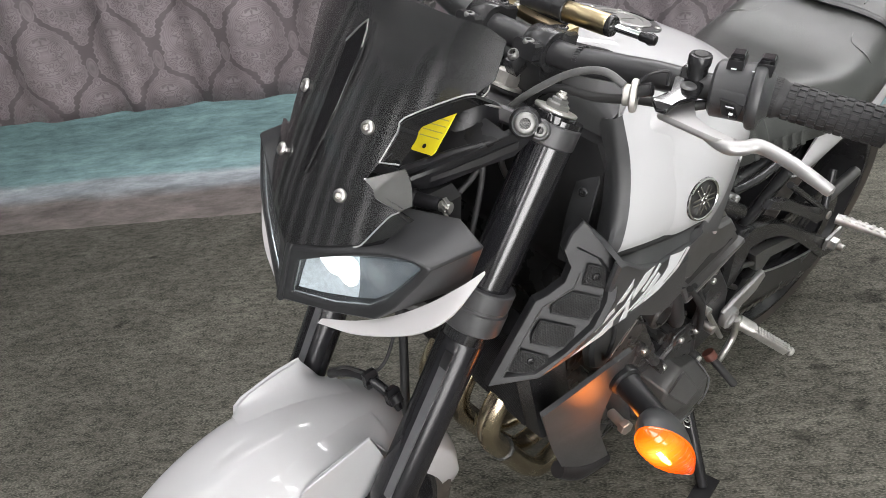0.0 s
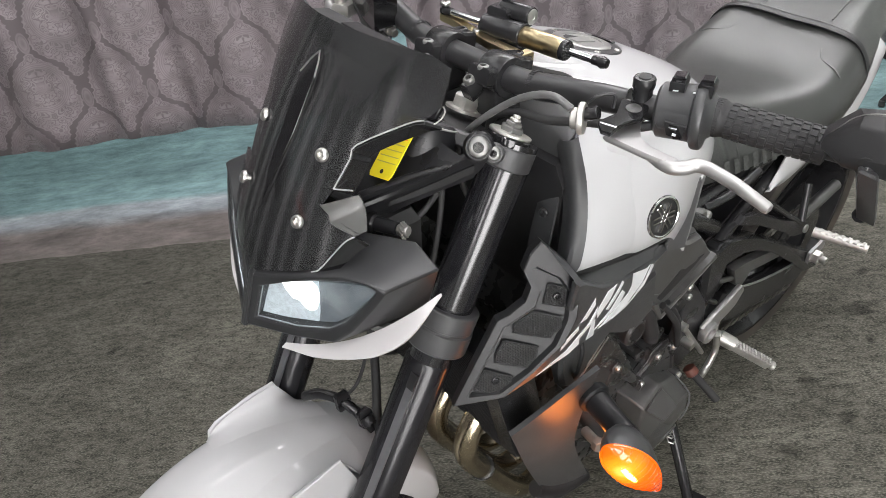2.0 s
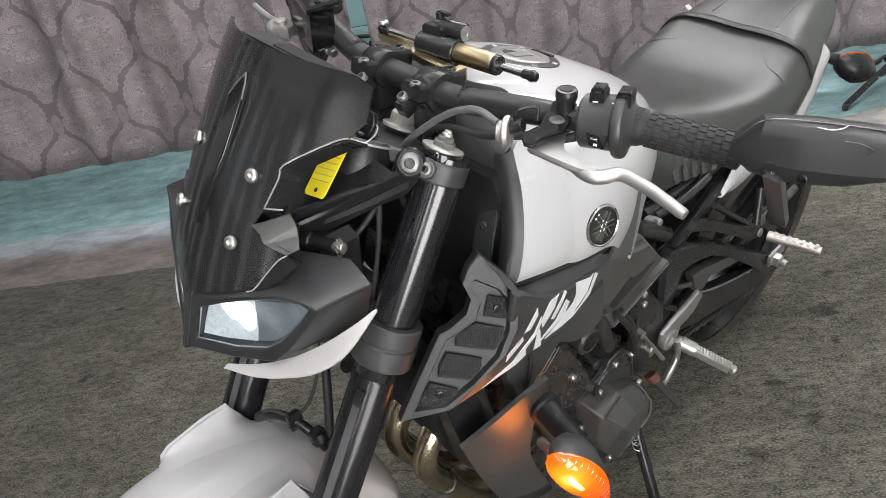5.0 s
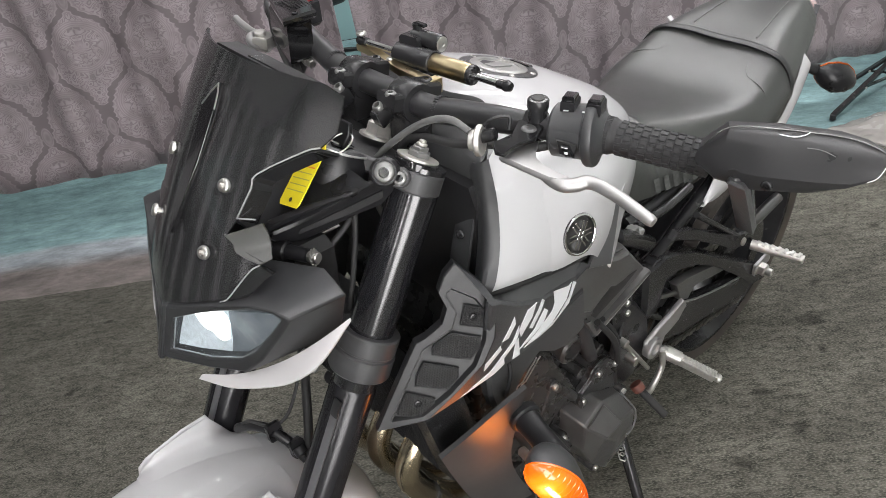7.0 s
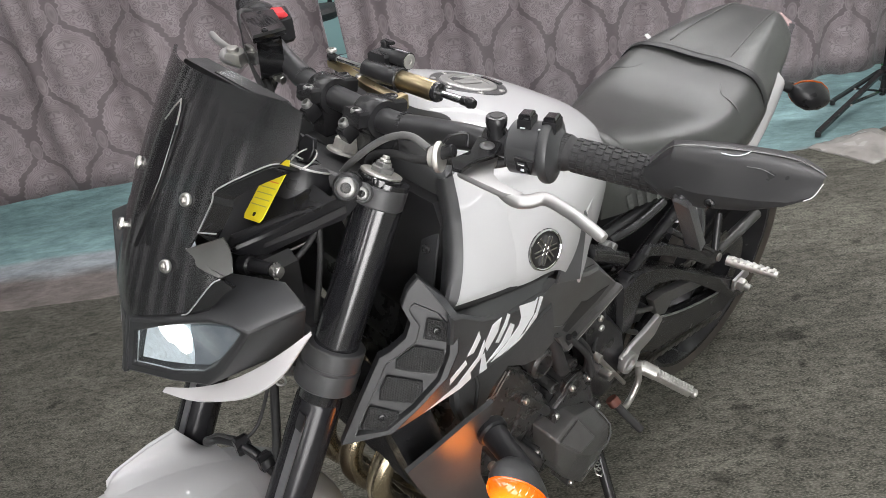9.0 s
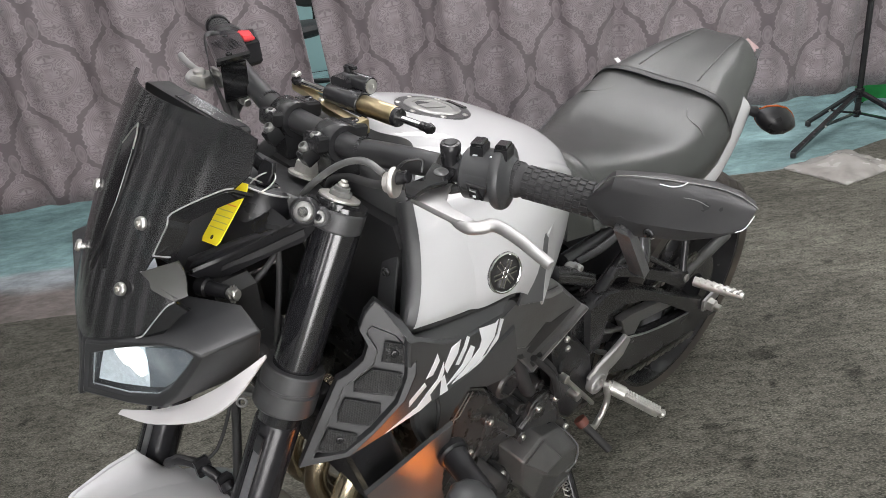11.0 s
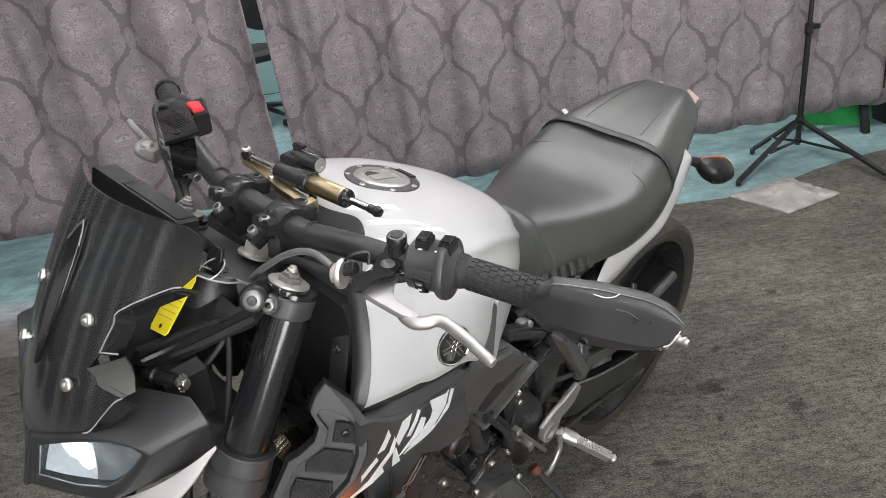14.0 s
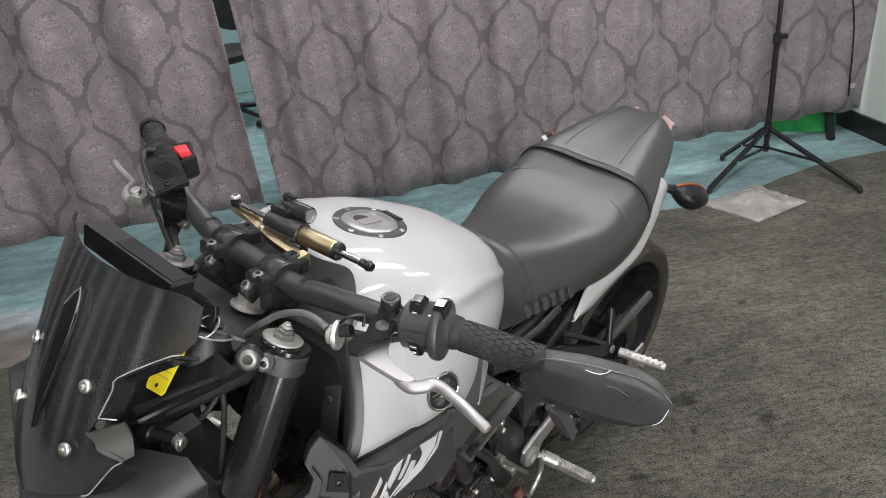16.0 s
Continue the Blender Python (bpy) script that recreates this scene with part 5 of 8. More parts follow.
build("banjo_bolt", joined(drum((-0.248, -0.156, 0.985), (0.1, 1, -0.1), 0.008, 0.014, 0.001, 12), drum((-0.248, -0.162, 0.985), (0.1, 1, -0.1), 0.006, 0.03, 0.001, 6)), steel, mc)
P("brake_lever", tube([(-0.232, -0.215, 0.986), (-0.222, -0.240, 0.990), (-0.232, -0.262, 0.990), (-0.255, -0.290, 0.982), (-0.262, -0.318, 0.978), (-0.266, -0.350, 0.980), (-0.270, -0.372, 0.982)], [0.0066, 0.0066, 0.0060, 0.0056, 0.0054, 0.0052, 0.0050], 14, 6), alu, None, "silver front brake lever")
P("lever_pivot", joined(box((-0.236, -0.226, 0.992), (0.030, 0.026, 0.016), turned(0, 0, 20), 0.003), drum((-0.232, -0.232, 0.996), (0.1, 0, 1), 0.008, 0.010, 0.001, 16)), peg_alu, None, "pale cast brake lever pivot")
P("brake_hose", tube([(-0.246, -0.152, 0.983), (-0.222, -0.160, 0.930), (-0.196, -0.145, 0.810), (-0.169, -0.112, 0.750), (-0.133, -0.069, 0.700), (-0.0974, -0.0186, 0.650), (-0.0616, 0.0321, 0.600), (-0.040, 0.062, 0.560), (-0.030, 0.085, 0.46), (-0.010, 0.095, 0.40)], 0.0062, 10, 7), rubber, None, "black front brake hose")
P("hose_joint", joined(tube([(0.010, -0.040, 0.562), (0.000, -0.016, 0.580), (-0.012, 0.009, 0.585), (-0.024, 0.034, 0.573), (-0.034, 0.059, 0.549)], 0.0070, 12, 5), box((-0.016, 0.018, 0.585), (0.020, 0.009, 0.027), turned(12, 0, 0), 0.003), box((-0.030, 0.047, 0.566), (0.020, 0.011, 0.025), turned(25, 0, 0), 0.003), drum((-0.030, 0.050, 0.570), (0, 1, -0.7), 0.0095, 0.012, 0.001)), black_plastic, None, "black brake hose joint and clips")
P("speed_wire", tube([(0.010, -0.040, 0.562), (0.001, -0.016, 0.590), (-0.016, 0.014, 0.592), (-0.040, 0.018, 0.600), (-0.072, 0.000, 0.628), (-0.096, -0.026, 0.655), (-0.130, -0.074, 0.700)], 0.0026, 8, 7), rubber)
P("hose_guide", joined(tube([Vector((-0.0821, 0.030, 0.6654)) + Vector((-0.75, 0.6, 0)) / 0.96 * (0.0062 * math.cos(q)) + Vector((-0.18, -0.22, 0.92)) / 0.963 * (0.0062 * math.sin(q)) for q in np.linspace(0, 2 * math.pi, 21)], 0.0018, 8, 1, False), box((-0.094, 0.014, 0.668), (0.012, 0.034, 0.010), turned(0, 0, 30), 0.002)), bolt_zinc, None, "zinc hose guide under the clamp")
P("hose_union", joined(drum((-0.020, 0.085, 0.405), (0.1, 0, 1), 0.010, 0.022, 0.002), drum((-0.050, 0.07, 0.40), (0.1, 0, 1), 0.007, 0.02, 0.002)), black_plastic)

# steering damper on its gold bracket
da, db = Vector((-0.307, -0.106, 1.004)), Vector((-0.326, 0.132, 1.007))
dd = (db - da).normalized()
damp = P("steering_damper", rev([(0.0110, 0.0), (0.0120, 0.002), (0.0120, 0.066), (0.0110, 0.068)], da + dd * 0.118, dd, 28), gold, None, "gold and black steering damper")
build("damper_head", rev([(0.011, 0), (0.0138, 0.003), (0.0138, 0.050), (0.0128, 0.053)], da + dd * 0.066, dd, 28), black_metal, damp)
build("clamp_band", rev([(0.0138, 0), (0.0148, 0.001), (0.0148, 0.014), (0.0138, 0.015)], da + dd * 0.114, dd, 28), black_metal, damp)
build("end_cap", joined(rev([(0.0118, 0.0), (0.0118, 0.004), (0.0108, 0.006), (0.006, 0.006)], da + dd * 0.186, dd, 28)), black_metal, damp)
for i in range(6):
    a = 2 * math.pi * i / 6
    u = dd.orthogonal().normalized()
    v = dd.cross(u)
    build("cap_hole", drum(da + dd * 0.1918 + (u * math.cos(a) + v * math.sin(a)) * 0.0084, dd, 0.0018, 0.0006, 0.0001, 10), void_black, damp)
build("rod", tube([da + dd * 0.012, db - dd * 0.010], 0.0045, 16, 1), chrome, damp)
for e, s in ((da, 1), (db, -1)):
    build("rod_end", joined(rev([(0.0, -0.0070), (0.005, -0.0058), (0.0070, 0), (0.005, 0.0058), (0.0, 0.0070)], e, dd, 20), drum(e, dd * s, 0.0054, 0.013, 0.001, 16)), black_metal, damp)
rs0 = Vector((-0.3325, -0.030, 1.0215))
reser = build("damper_reservoir", rev([(0.009, 0), (0.0115, 0.002), (0.0115, 0.044), (0.0105, 0.046), (0.0, 0.046)], rs0, dd, 26), black_metal, damp)
build("reservoir_screw", rev([(0.0092, 0), (0.0092, 0.002), (0.0080, 0.0025), (0.0035, 0.0025), (0.003, 0.0015), (0.0, 0.0015)], rs0 + dd * 0.045, dd, 24), steel, reser)
build("reservoir_neck", box((-0.325, -0.022, 1.017), (0.022, 0.03, 0.022), turned(0, 0, 5), 0.003), black_metal, damp)
build("adjuster_knob", joined(drum((-0.333, -0.024, 1.030), (0.1, -0.1, 1), 0.0055, 0.010, 0.001, 12), box((-0.333, -0.018, 1.039), (0.006, 0.018, 0.004), None, 0.001)), black_metal, damp)
br = [(-0.302, -0.112, 0.991), (-0.300, -0.085, 0.991), (-0.296, -0.055, 0.988), (-0.289, -0.010, 0.988), (-0.284, 0.052, 0.990), (-0.298, 0.053, 0.990), (-0.303, -0.010, 0.988), (-0.311, -0.060, 0.988), (-0.314, -0.090, 0.991), (-0.314, -0.112, 0.992)]
brk = P("damper_bracket", prism([Vector(p) for p in br], (0, 0, 0.009), 0.0015), gold, None, "gold machined damper bracket")
build("bracket_block", box((-0.290, 0.050, 0.994), (0.018, 0.012, 0.018), None, 0.001), gold, brk)
build("post", tube([(-0.318, 0.020, 0.998), (-0.318, 0.020, 0.955)], 0.005, 14, 1), black_metal, brk)
for q in ((-0.300, -0.040), (-0.292, 0.045)):
    bolt((q[0], q[1], 0.998), (0, 0, 1), 0.005, 0.003, "bracket_bolt", steel, brk)
bolt((-0.307, -0.106, 1.012), (0, 0, 1), 0.007, 0.004, "ball_bolt", steel, brk)

# gauge behind the screen
gr = turned(0, 0, 5) @ turned(0, -14, 0) @ turned(-4, 0, 0)
gc = Vector((-0.132, -0.040, 1.028))
gauge = P("instrument_gauge", box(gc, (0.028, 0.164, 0.028), gr, 0.003), void_black, None, "black digital instrument gauge")
build("gauge_face", box(gc + gr @ Vector((-0.001, 0.026, 0.0145)), (0.022, 0.104, 0.002), gr, 0.0006), screen_dark, gauge)
build("gauge_bracket", tube([(-0.140, -0.02, 1.020), (-0.165, 0.0, 0.985), (-0.185, 0.0, 0.955)], 0.007, 10, 4), black_metal, gauge)

# flyscreen: rows run down the front, each from the bike's right to its left
ZS = [0.842, 0.858, 0.885, 0.915, 0.930, 0.943, 0.970, 0.994, 1.016, 1.048, 1.079]
XS = [0.0565, 0.0515, 0.0405, 0.0258, 0.0172, 0.0095, -0.0065, -0.0215, -0.0355, -0.0555, -0.0750]
ZY = [0.842, 0.870, 0.895, 0.908, 0.915, 0.931, 0.943, 0.950, 0.978, 0.9906, 1.0138, 1.018, 1.031, 1.067, 1.079]
YY = [0.0865, 0.094, 0.102, 0.108, 0.110, 0.069, 0.073, 0.076, 0.081, 0.0825, 0.116, 0.127, 0.1355, 0.130, 0.112]
xs_fit = np.polyfit(ZS, XS, 2)


def screen_sweep(y):
    """Curved in the middle, straight towards the sides."""
    y = abs(y)
    return 3.2 * y * y if y < 0.104 else 0.0346 + 0.666 * (y - 0.104)


def screen_at(y, z):
    return Vector((float(np.polyval(xs_fit, z)) - screen_sweep(y), y - 0.006, z))


rows = []
for zc in sorted(set(ZY) | set(np.linspace(1.079, 0.842, 50)), reverse=True):
    ye, row = float(np.interp(zc, ZY, YY)), []
    for s in np.linspace(-1, 1, 41):
        z = zc - (0.010 * s * s * min(1, max(0, (zc - 1.048) / 0.031))) + 0.38 * abs(ye * s) * min(1, max(0, (0.915 - zc) / 0.073))
        row.append((float(np.polyval(xs_fit, z)) - screen_sweep(ye * s), ye * s - 0.006, z))
    rows.append(row)
scr = P("flyscreen", surf(rows, 1, 1, 0.0035), acrylic, None, "smoked acrylic flyscreen with four steel screws", smooth=30)
for s in (-1, 1):
    a = [screen_at(y + 0.006, z) for y, z in ((0.1214, 1.018), (0.1099, 1.0138), (0.0763, 0.9906), (0.0751, 0.978), (0.0701, 0.950))]
    b = [p + Vector((-0.016, 0.006, -0.009)) for p in a]
    g = surf([a, b], 1, 3, 0.003)
    build("scoop_lip", g if s > 0 else mirrored(g), black_gloss, scr)
    for edge in (a, [a[-1], (-0.0236, 0.0876, 0.9519)], [(0.0260, 0.0740, 0.8700), (0.0207, 0.0804, 0.8737), (0.0084, 0.0881, 0.8899), (-0.0040, 0.0959, 0.9056), (-0.0112, 0.1023, 0.9113)], [(0.0, 0.063, 0.934), (-0.0030, 0.0725, 0.926), (-0.0012, 0.0793, 0.9188)]):
        bead = tube([Vector(p) + Vector((0.0006, 0.0006, 0.0012)) for p in edge], 0.0009, 8, 3)
        build("edge_bead", bead if s > 0 else mirrored(bead), acrylic_edge, scr, "polished bright cut edge")
    g = surf([[(0.0, 0.063, 0.934), (-0.0030, 0.0725, 0.926), (-0.0012, 0.0793, 0.9188), (-0.0112, 0.1023, 0.9113)], [(-0.030, 0.088, 0.946), (-0.031, 0.094, 0.936), (-0.0290, 0.099, 0.925), (-0.0240, 0.1035, 0.914)]], 1, 3, 0.003)
    build("side_scoop", g if s > 0 else mirrored(g), scoop_grey, scr)
    g = surf([[(0.0260, 0.0740, 0.8700), (0.0207, 0.0804, 0.8737), (0.0084, 0.0881, 0.8899), (-0.0040, 0.0959, 0.9056), (-0.0112, 0.1023, 0.9113)], [(0.0235, 0.0800, 0.8640), (0.0165, 0.0885, 0.8660), (0.0030, 0.0980, 0.8810), (-0.0110, 0.1065, 0.8960), (-0.0210, 0.1110, 0.9020)]], 1, 4, 0.003)
    build("lower_lip", g if s > 0 else mirrored(g), black_gloss, scr)
    for q, zz in ((-0.0185, 0.976), (0.0185, 0.9145)):
        nrm = Vector((0.80, 0.30 * s, 0.50))
        bolt(Vector((q, 0.054 * s - 0.006, zz)) + nrm.normalized() * 0.001, nrm, 0.0072, 0.0042, "screen_screw", steel, scr)
# raised vent in the middle of the screen
vent = [(-0.058, 0.006, 1.056), (-0.044, -0.012, 1.034), (-0.020, -0.012, 0.994), (0.010, -0.008, 0.948), (0.028, 0.002, 0.920), (0.012, 0.004, 0.944), (-0.014, 0.010, 0.985), (-0.040, 0.012, 1.030)]
build("centre_vent", prism([Vector(p) + Vector((-0.001, 0, -0.0005)) for p in vent], (0.0045, 0, 0.0025), 0.001), black_gloss, scr)
build("vent_edge", tube([(-0.040, -0.013, 1.035), (-0.0535, 0.006, 1.058), (-0.040, 0.0125, 1.037)], 0.0009, 6, 2), steel, scr, "bright edge of the vent")

# headlight
Pq = [(0.0585, 0.010, 0.829), (0.0260, 0.106, 0.870), (0.0000, 0.146, 0.870), (0.0290, 0.112, 0.812), (0.0760, 0.010, 0.786)]
R1, R2, R3, S4, S5 = (0.000, 0.0, 0.885), (-0.067, 0.128, 0.893), (-0.066, 0.164, 0.880), (-0.062, 0.150, 0.822), (-0.030, 0.0, 0.758)


LENS = [(0.0598, 0.0175, 0.8329), (0.0442, 0.0494, 0.8500), (0.0308, 0.0778, 0.8629), (0.0131, 0.1169, 0.8775), (0.0046, 0.1372, 0.8821), (0.0012, 0.1491, 0.8782), (0.0081, 0.1404, 0.8618), (0.0226, 0.1203, 0.8305), (0.0326, 0.1031, 0.8144), (0.0501, 0.0643, 0.8002), (0.0708, 0.0130, 0.7916)]
BROW = [(0.0600, 0.004, 0.842), (0.0465, 0.047, 0.857), (0.0335, 0.077, 0.869), (0.0165, 0.116, 0.884), (0.0060, 0.144, 0.888), (-0.0030, 0.158, 0.881), (0.0070, 0.149, 0.860), (0.0230, 0.131, 0.826), (0.0330, 0.112, 0.802), (0.0540, 0.064, 0.789), (0.0800, 0.004, 0.780)]


def half_head(s):
    """One side of the shell: recess, lens seat, brow and the faceted flanks behind it."""
    f = lambda p: Vector((p[0], p[1] * s, p[2]))
    r1, r2, r3, s4, s5 = [f(p) for p in (R1, R2, R3, S4, S5)]
    back = [r1, r1.lerp(r2, 0.35), r1.lerp(r2, 0.65), r2, r2.lerp(r3, 0.5), r3, r3.lerp(s4, 0.4), r3.lerp(s4, 0.8), s4, s4.lerp(s5, 0.5), s5]
    seat = [f(p) for p in LENS]
    return loft([[p + Vector((-0.020, -0.004 * s, 0.004)) for p in seat], [p + Vector((-0.003, -0.001 * s, 0.0005)) for p in seat], [p + Vector((0.001, 0, 0)) for p in seat], [f(p) for p in BROW], back])


mid = loft([[(0.060, -0.005, 0.842), (0.060, 0.005, 0.842), (0.0, 0.005, 0.886), (0.0, -0.005, 0.886)], [(0.083, -0.005, 0.778), (0.083, 0.005, 0.778), (-0.03, 0.005, 0.756), (-0.03, -0.005, 0.756)]])
head = P("headlight_unit", joined(half_head(1), half_head(-1), mid), matte_head, None, "matte grey twin headlight shell, lit", smooth=24)
bv = head.modifiers.new("round", "BEVEL")
bv.width, bv.segments, bv.limit_method, bv.angle_limit = 0.0025, 3, "ANGLE", radians(22)
for s in (-1, 1):
    f = lambda p, d=0.0: Vector((p[0] - d, p[1] * s, p[2] + d * 0.2))
    mid_l = sum((f(p) for p in LENS), Vector()) / len(LENS)
    bulge = Vector((0.92, 0.34 * s, 0.21))
    lens = build("headlight_lens", loft([[mid_l.lerp(f(p), k) + bulge * h for p in LENS] for k, h in ((0.995, -0.003), (0.995, -0.0005), (0.85, 0.0015), (0.55, 0.0035), (0.1, 0.0042))]), lens_glass, head, "clear headlight cover", 50)
    lens.visible_shadow = False
    c = sum((f(p) for p in Pq), Vector()) / 5
    mixp = lambda a, b, t, d: f(Pq[a], d).lerp(f(Pq[b], d), t)
    # bright bowl nearest the middle, darker bowl outboard
    q = lambda u, v, d: mixp(0, 1, u, d).lerp(mixp(4, 3, u, d), v)
    build("reflector_bowl", prism([q(0.02, 0.03, 0.0165), q(0.98, 0.03, 0.0165), mixp(2, 3, 0.1, 0.017), q(0.98, 0.97, 0.0165), q(0.02, 0.97, 0.0165)], (-0.002, 0, 0), 0.0005), reflector, head)
    led = build("led_panel", prism([q(0.20, 0.04, 0.0118), q(0.62, 0.04, 0.0118), q(0.69, 0.14, 0.0118), q(0.72, 0.30, 0.0118), q(0.715, 0.48, 0.0118), q(0.68, 0.66, 0.0118), q(0.62, 0.72, 0.0118), q(0.55, 0.66, 0.0118), q(0.48, 0.50, 0.0118), q(0.38, 0.44, 0.0118), q(0.28, 0.24, 0.0118)], (-0.001, 0, 0), 0.0004), led_white, head, "lit white light panel")
    for k in range(6):
        u = 0.02 + 0.115 * k
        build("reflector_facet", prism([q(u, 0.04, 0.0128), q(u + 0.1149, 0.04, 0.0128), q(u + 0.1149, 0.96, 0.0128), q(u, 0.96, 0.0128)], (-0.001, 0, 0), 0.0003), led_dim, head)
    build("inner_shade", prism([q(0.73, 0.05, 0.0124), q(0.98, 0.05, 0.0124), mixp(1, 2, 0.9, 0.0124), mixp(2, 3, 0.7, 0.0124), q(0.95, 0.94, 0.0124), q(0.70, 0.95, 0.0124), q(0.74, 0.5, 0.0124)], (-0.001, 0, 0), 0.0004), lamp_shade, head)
    build("lens_border", tube([f(p, 0.0035) for p in LENS] + [f(LENS[0], 0.0035)], 0.0010, 6, 1, False), reflector, head)
    # white chin blade under the shell
    lo = [(0.059, 0.044, 0.761), (0.047, 0.088, 0.772), (0.028, 0.126, 0.786), (0.006, 0.155, 0.800), (-0.022, 0.171, 0.820), (-0.063, 0.170, 0.850)]
    hi = [(0.055, 0.046, 0.767), (0.036, 0.084, 0.780), (0.012, 0.116, 0.796), (-0.014, 0.141, 0.816), (-0.040, 0.159, 0.837), (-0.064, 0.168, 0.852)]
    g = surf([lo, hi], 2, 4, 0.003)
    P("chin_blade", g if s > 0 else mirrored(g), white_dull, None, "white plastic blade under the headlight")
    # side stays from the clamp to the headlight
    o1 = [(-0.182, 0.122, 0.945), (-0.168, 0.118, 0.948), (-0.152, 0.114, 0.944), (-0.140, 0.110, 0.940), (-0.100, 0.089, 0.932), (-0.052, 0.066, 0.918), (-0.044, 0.060, 0.902), (-0.068, 0.062, 0.880), (-0.080, 0.071, 0.884), (-0.130, 0.097, 0.902), (-0.164, 0.114, 0.914), (-0.182, 0.122, 0.934)]
    g = prism([Vector(p) - Vector((0, 0.009, 0)) for p in o1], (0, -0.010, 0.0), 0.003)
    stay = P("headlight_stay", g if s > 0 else mirrored(g), black_plastic, None, "black slotted headlight stay")
    g = prism([Vector(p) - Vector((0, 0.0082, 0)) for p in ((-0.164, 0.1145, 0.932), (-0.130, 0.0975, 0.919), (-0.082, 0.0725, 0.901), (-0.080, 0.0715, 0.895), (-0.130, 0.0975, 0.909), (-0.164, 0.1145, 0.923))], (0, -0.003, 0), 0.0008)
    build("stay_slot", g if s > 0 else mirrored(g), void_black, stay)
    g = joined(surf([[(-0.150, 0.104, 0.944), (-0.100, 0.084, 0.926), (-0.050, 0.062, 0.912)], [(-0.148, 0.070, 0.950), (-0.100, 0.060, 0.926), (-0.045, 0.050, 0.905)], [(-0.148, 0.0, 0.952), (-0.10, 0.0, 0.926), (-0.04, 0.0, 0.900)]], 4, 4, 0.004))
    P("inner_cowl", g if s > 0 else mirrored(g), black_plastic, None, "black cowl behind the flyscreen")
    kn, kd = Vector((-0.0735, 0.0961 * s, 0.8852)), Vector((-0.30, 0.92 * s, 0.12)).normalized()
    adj = P("aim_adjuster", joined(tube([kn - kd * 0.045, kn - kd * 0.006], [0.0085, 0.0075], 16, 1), drum(kn - kd * 0.050, kd, 0.011, 0.016, 0.002)), black_plastic, None, "headlight aim adjuster with a bright knob")
    build("adjuster_knob", joined(drum(kn - kd * 0.006, kd, 0.0062, 0.013, 0.001, 16), *[box(kn + Matrix.Rotation(radians(40 * i), 3, kd) @ Vector((0, 0, 0.0062)), (0.0022, 0.012, 0.0022), turned(0, 0, -18 * s), 0.0004) for i in range(9)]), steel, adj)
P("headlight_back", joined(box((-0.085, 0, 0.840), (0.05, 0.16, 0.09), None, 0.012)), void_black, None, "black headlight back cover")
for pts, r in (([(-0.095, 0.060, 0.850), (-0.120, 0.070, 0.872), (-0.140, 0.072, 0.890), (-0.165, 0.060, 0.900)], 0.0035), ([(-0.150, 0.070, 0.925), (-0.140, 0.078, 0.870), (-0.125, 0.080, 0.800), (-0.120, 0.070, 0.740)], 0.0035)):
    P("headlight_wire", tube(pts, r, 10, 6), rubber)

# front fender
FC = Vector((0.125, 0, 0.268))
rows = []
for a, w, rr, side in ((12, 0.030, 0.296, 0.008), (26, 0.052, 0.295, 0.02), (42, 0.066, 0.294, 0.035), (60, 0.074, 0.292, 0.045), (78, 0.078, 0.290, 0.052), (96, 0.078, 0.288, 0.055), (115, 0.076, 0.286, 0.055), (135, 0.074, 0.285, 0.055), (155, 0.072, 0.284, 0.05), (172, 0.064, 0.284, 0.04), (184, 0.048, 0.284, 0.03)):
    c, s = math.cos(radians(a)), math.sin(radians(a))
    row = []
    for u, dr in ((-1.0, -side - 0.012), (-1.02, -side * 0.5), (-0.94, -0.014), (-0.7, -0.004), (-0.35, 0.002), (0, 0.005), (0.35, 0.002), (0.7, -0.004), (0.94, -0.014), (1.02, -side * 0.5), (1.0, -side - 0.012)):
        row.append((FC.x + (rr + dr) * c, u * w, FC.z + (rr + dr) * s))
    rows.append(row)
fender = P("front_fender", surf(rows, 5, 3, 0.003, True), white, None, "glossy white front fender")
for s in (-1, 1):
    g = prism([(0.034, 0.082, 0.572), (0.070, 0.084, 0.569), (0.124, 0.083, 0.558), (0.136, 0.082, 0.550), (0.142, 0.081, 0.525), (0.138, 0.079, 0.450), (0.020, 0.081, 0.450), (0.006, 0.081, 0.488)], (0, 0.004, 0), 0.0012)
    build("fender_wing", g if s > 0 else mirrored(g), white, fender)
    fold = []
    for a in (86, 89, 92, 96, 100, 104, 107, 110, 114, 118):
        rw = float(np.interp(a, (86, 90.2, 100.4, 106.7, 118), (0.268, 0.289, 0.305, 0.315, 0.262)))
        k = max(0.0, rw - 0.274)
        fold.append([(FC.x + r * math.cos(radians(a)), y, FC.z + r * math.sin(radians(a))) for y, r in ((0.020, 0.2885), (0.044, 0.2875), (0.062, 0.283 + 0.16 * k), (0.075, 0.276 + 0.52 * k), (0.0815, min(rw, 0.272 + k)))])
    g = surf(fold, 3, 4, 0.002, True)
    build("wing_fold", g if s > 0 else mirrored(g), white, fender)

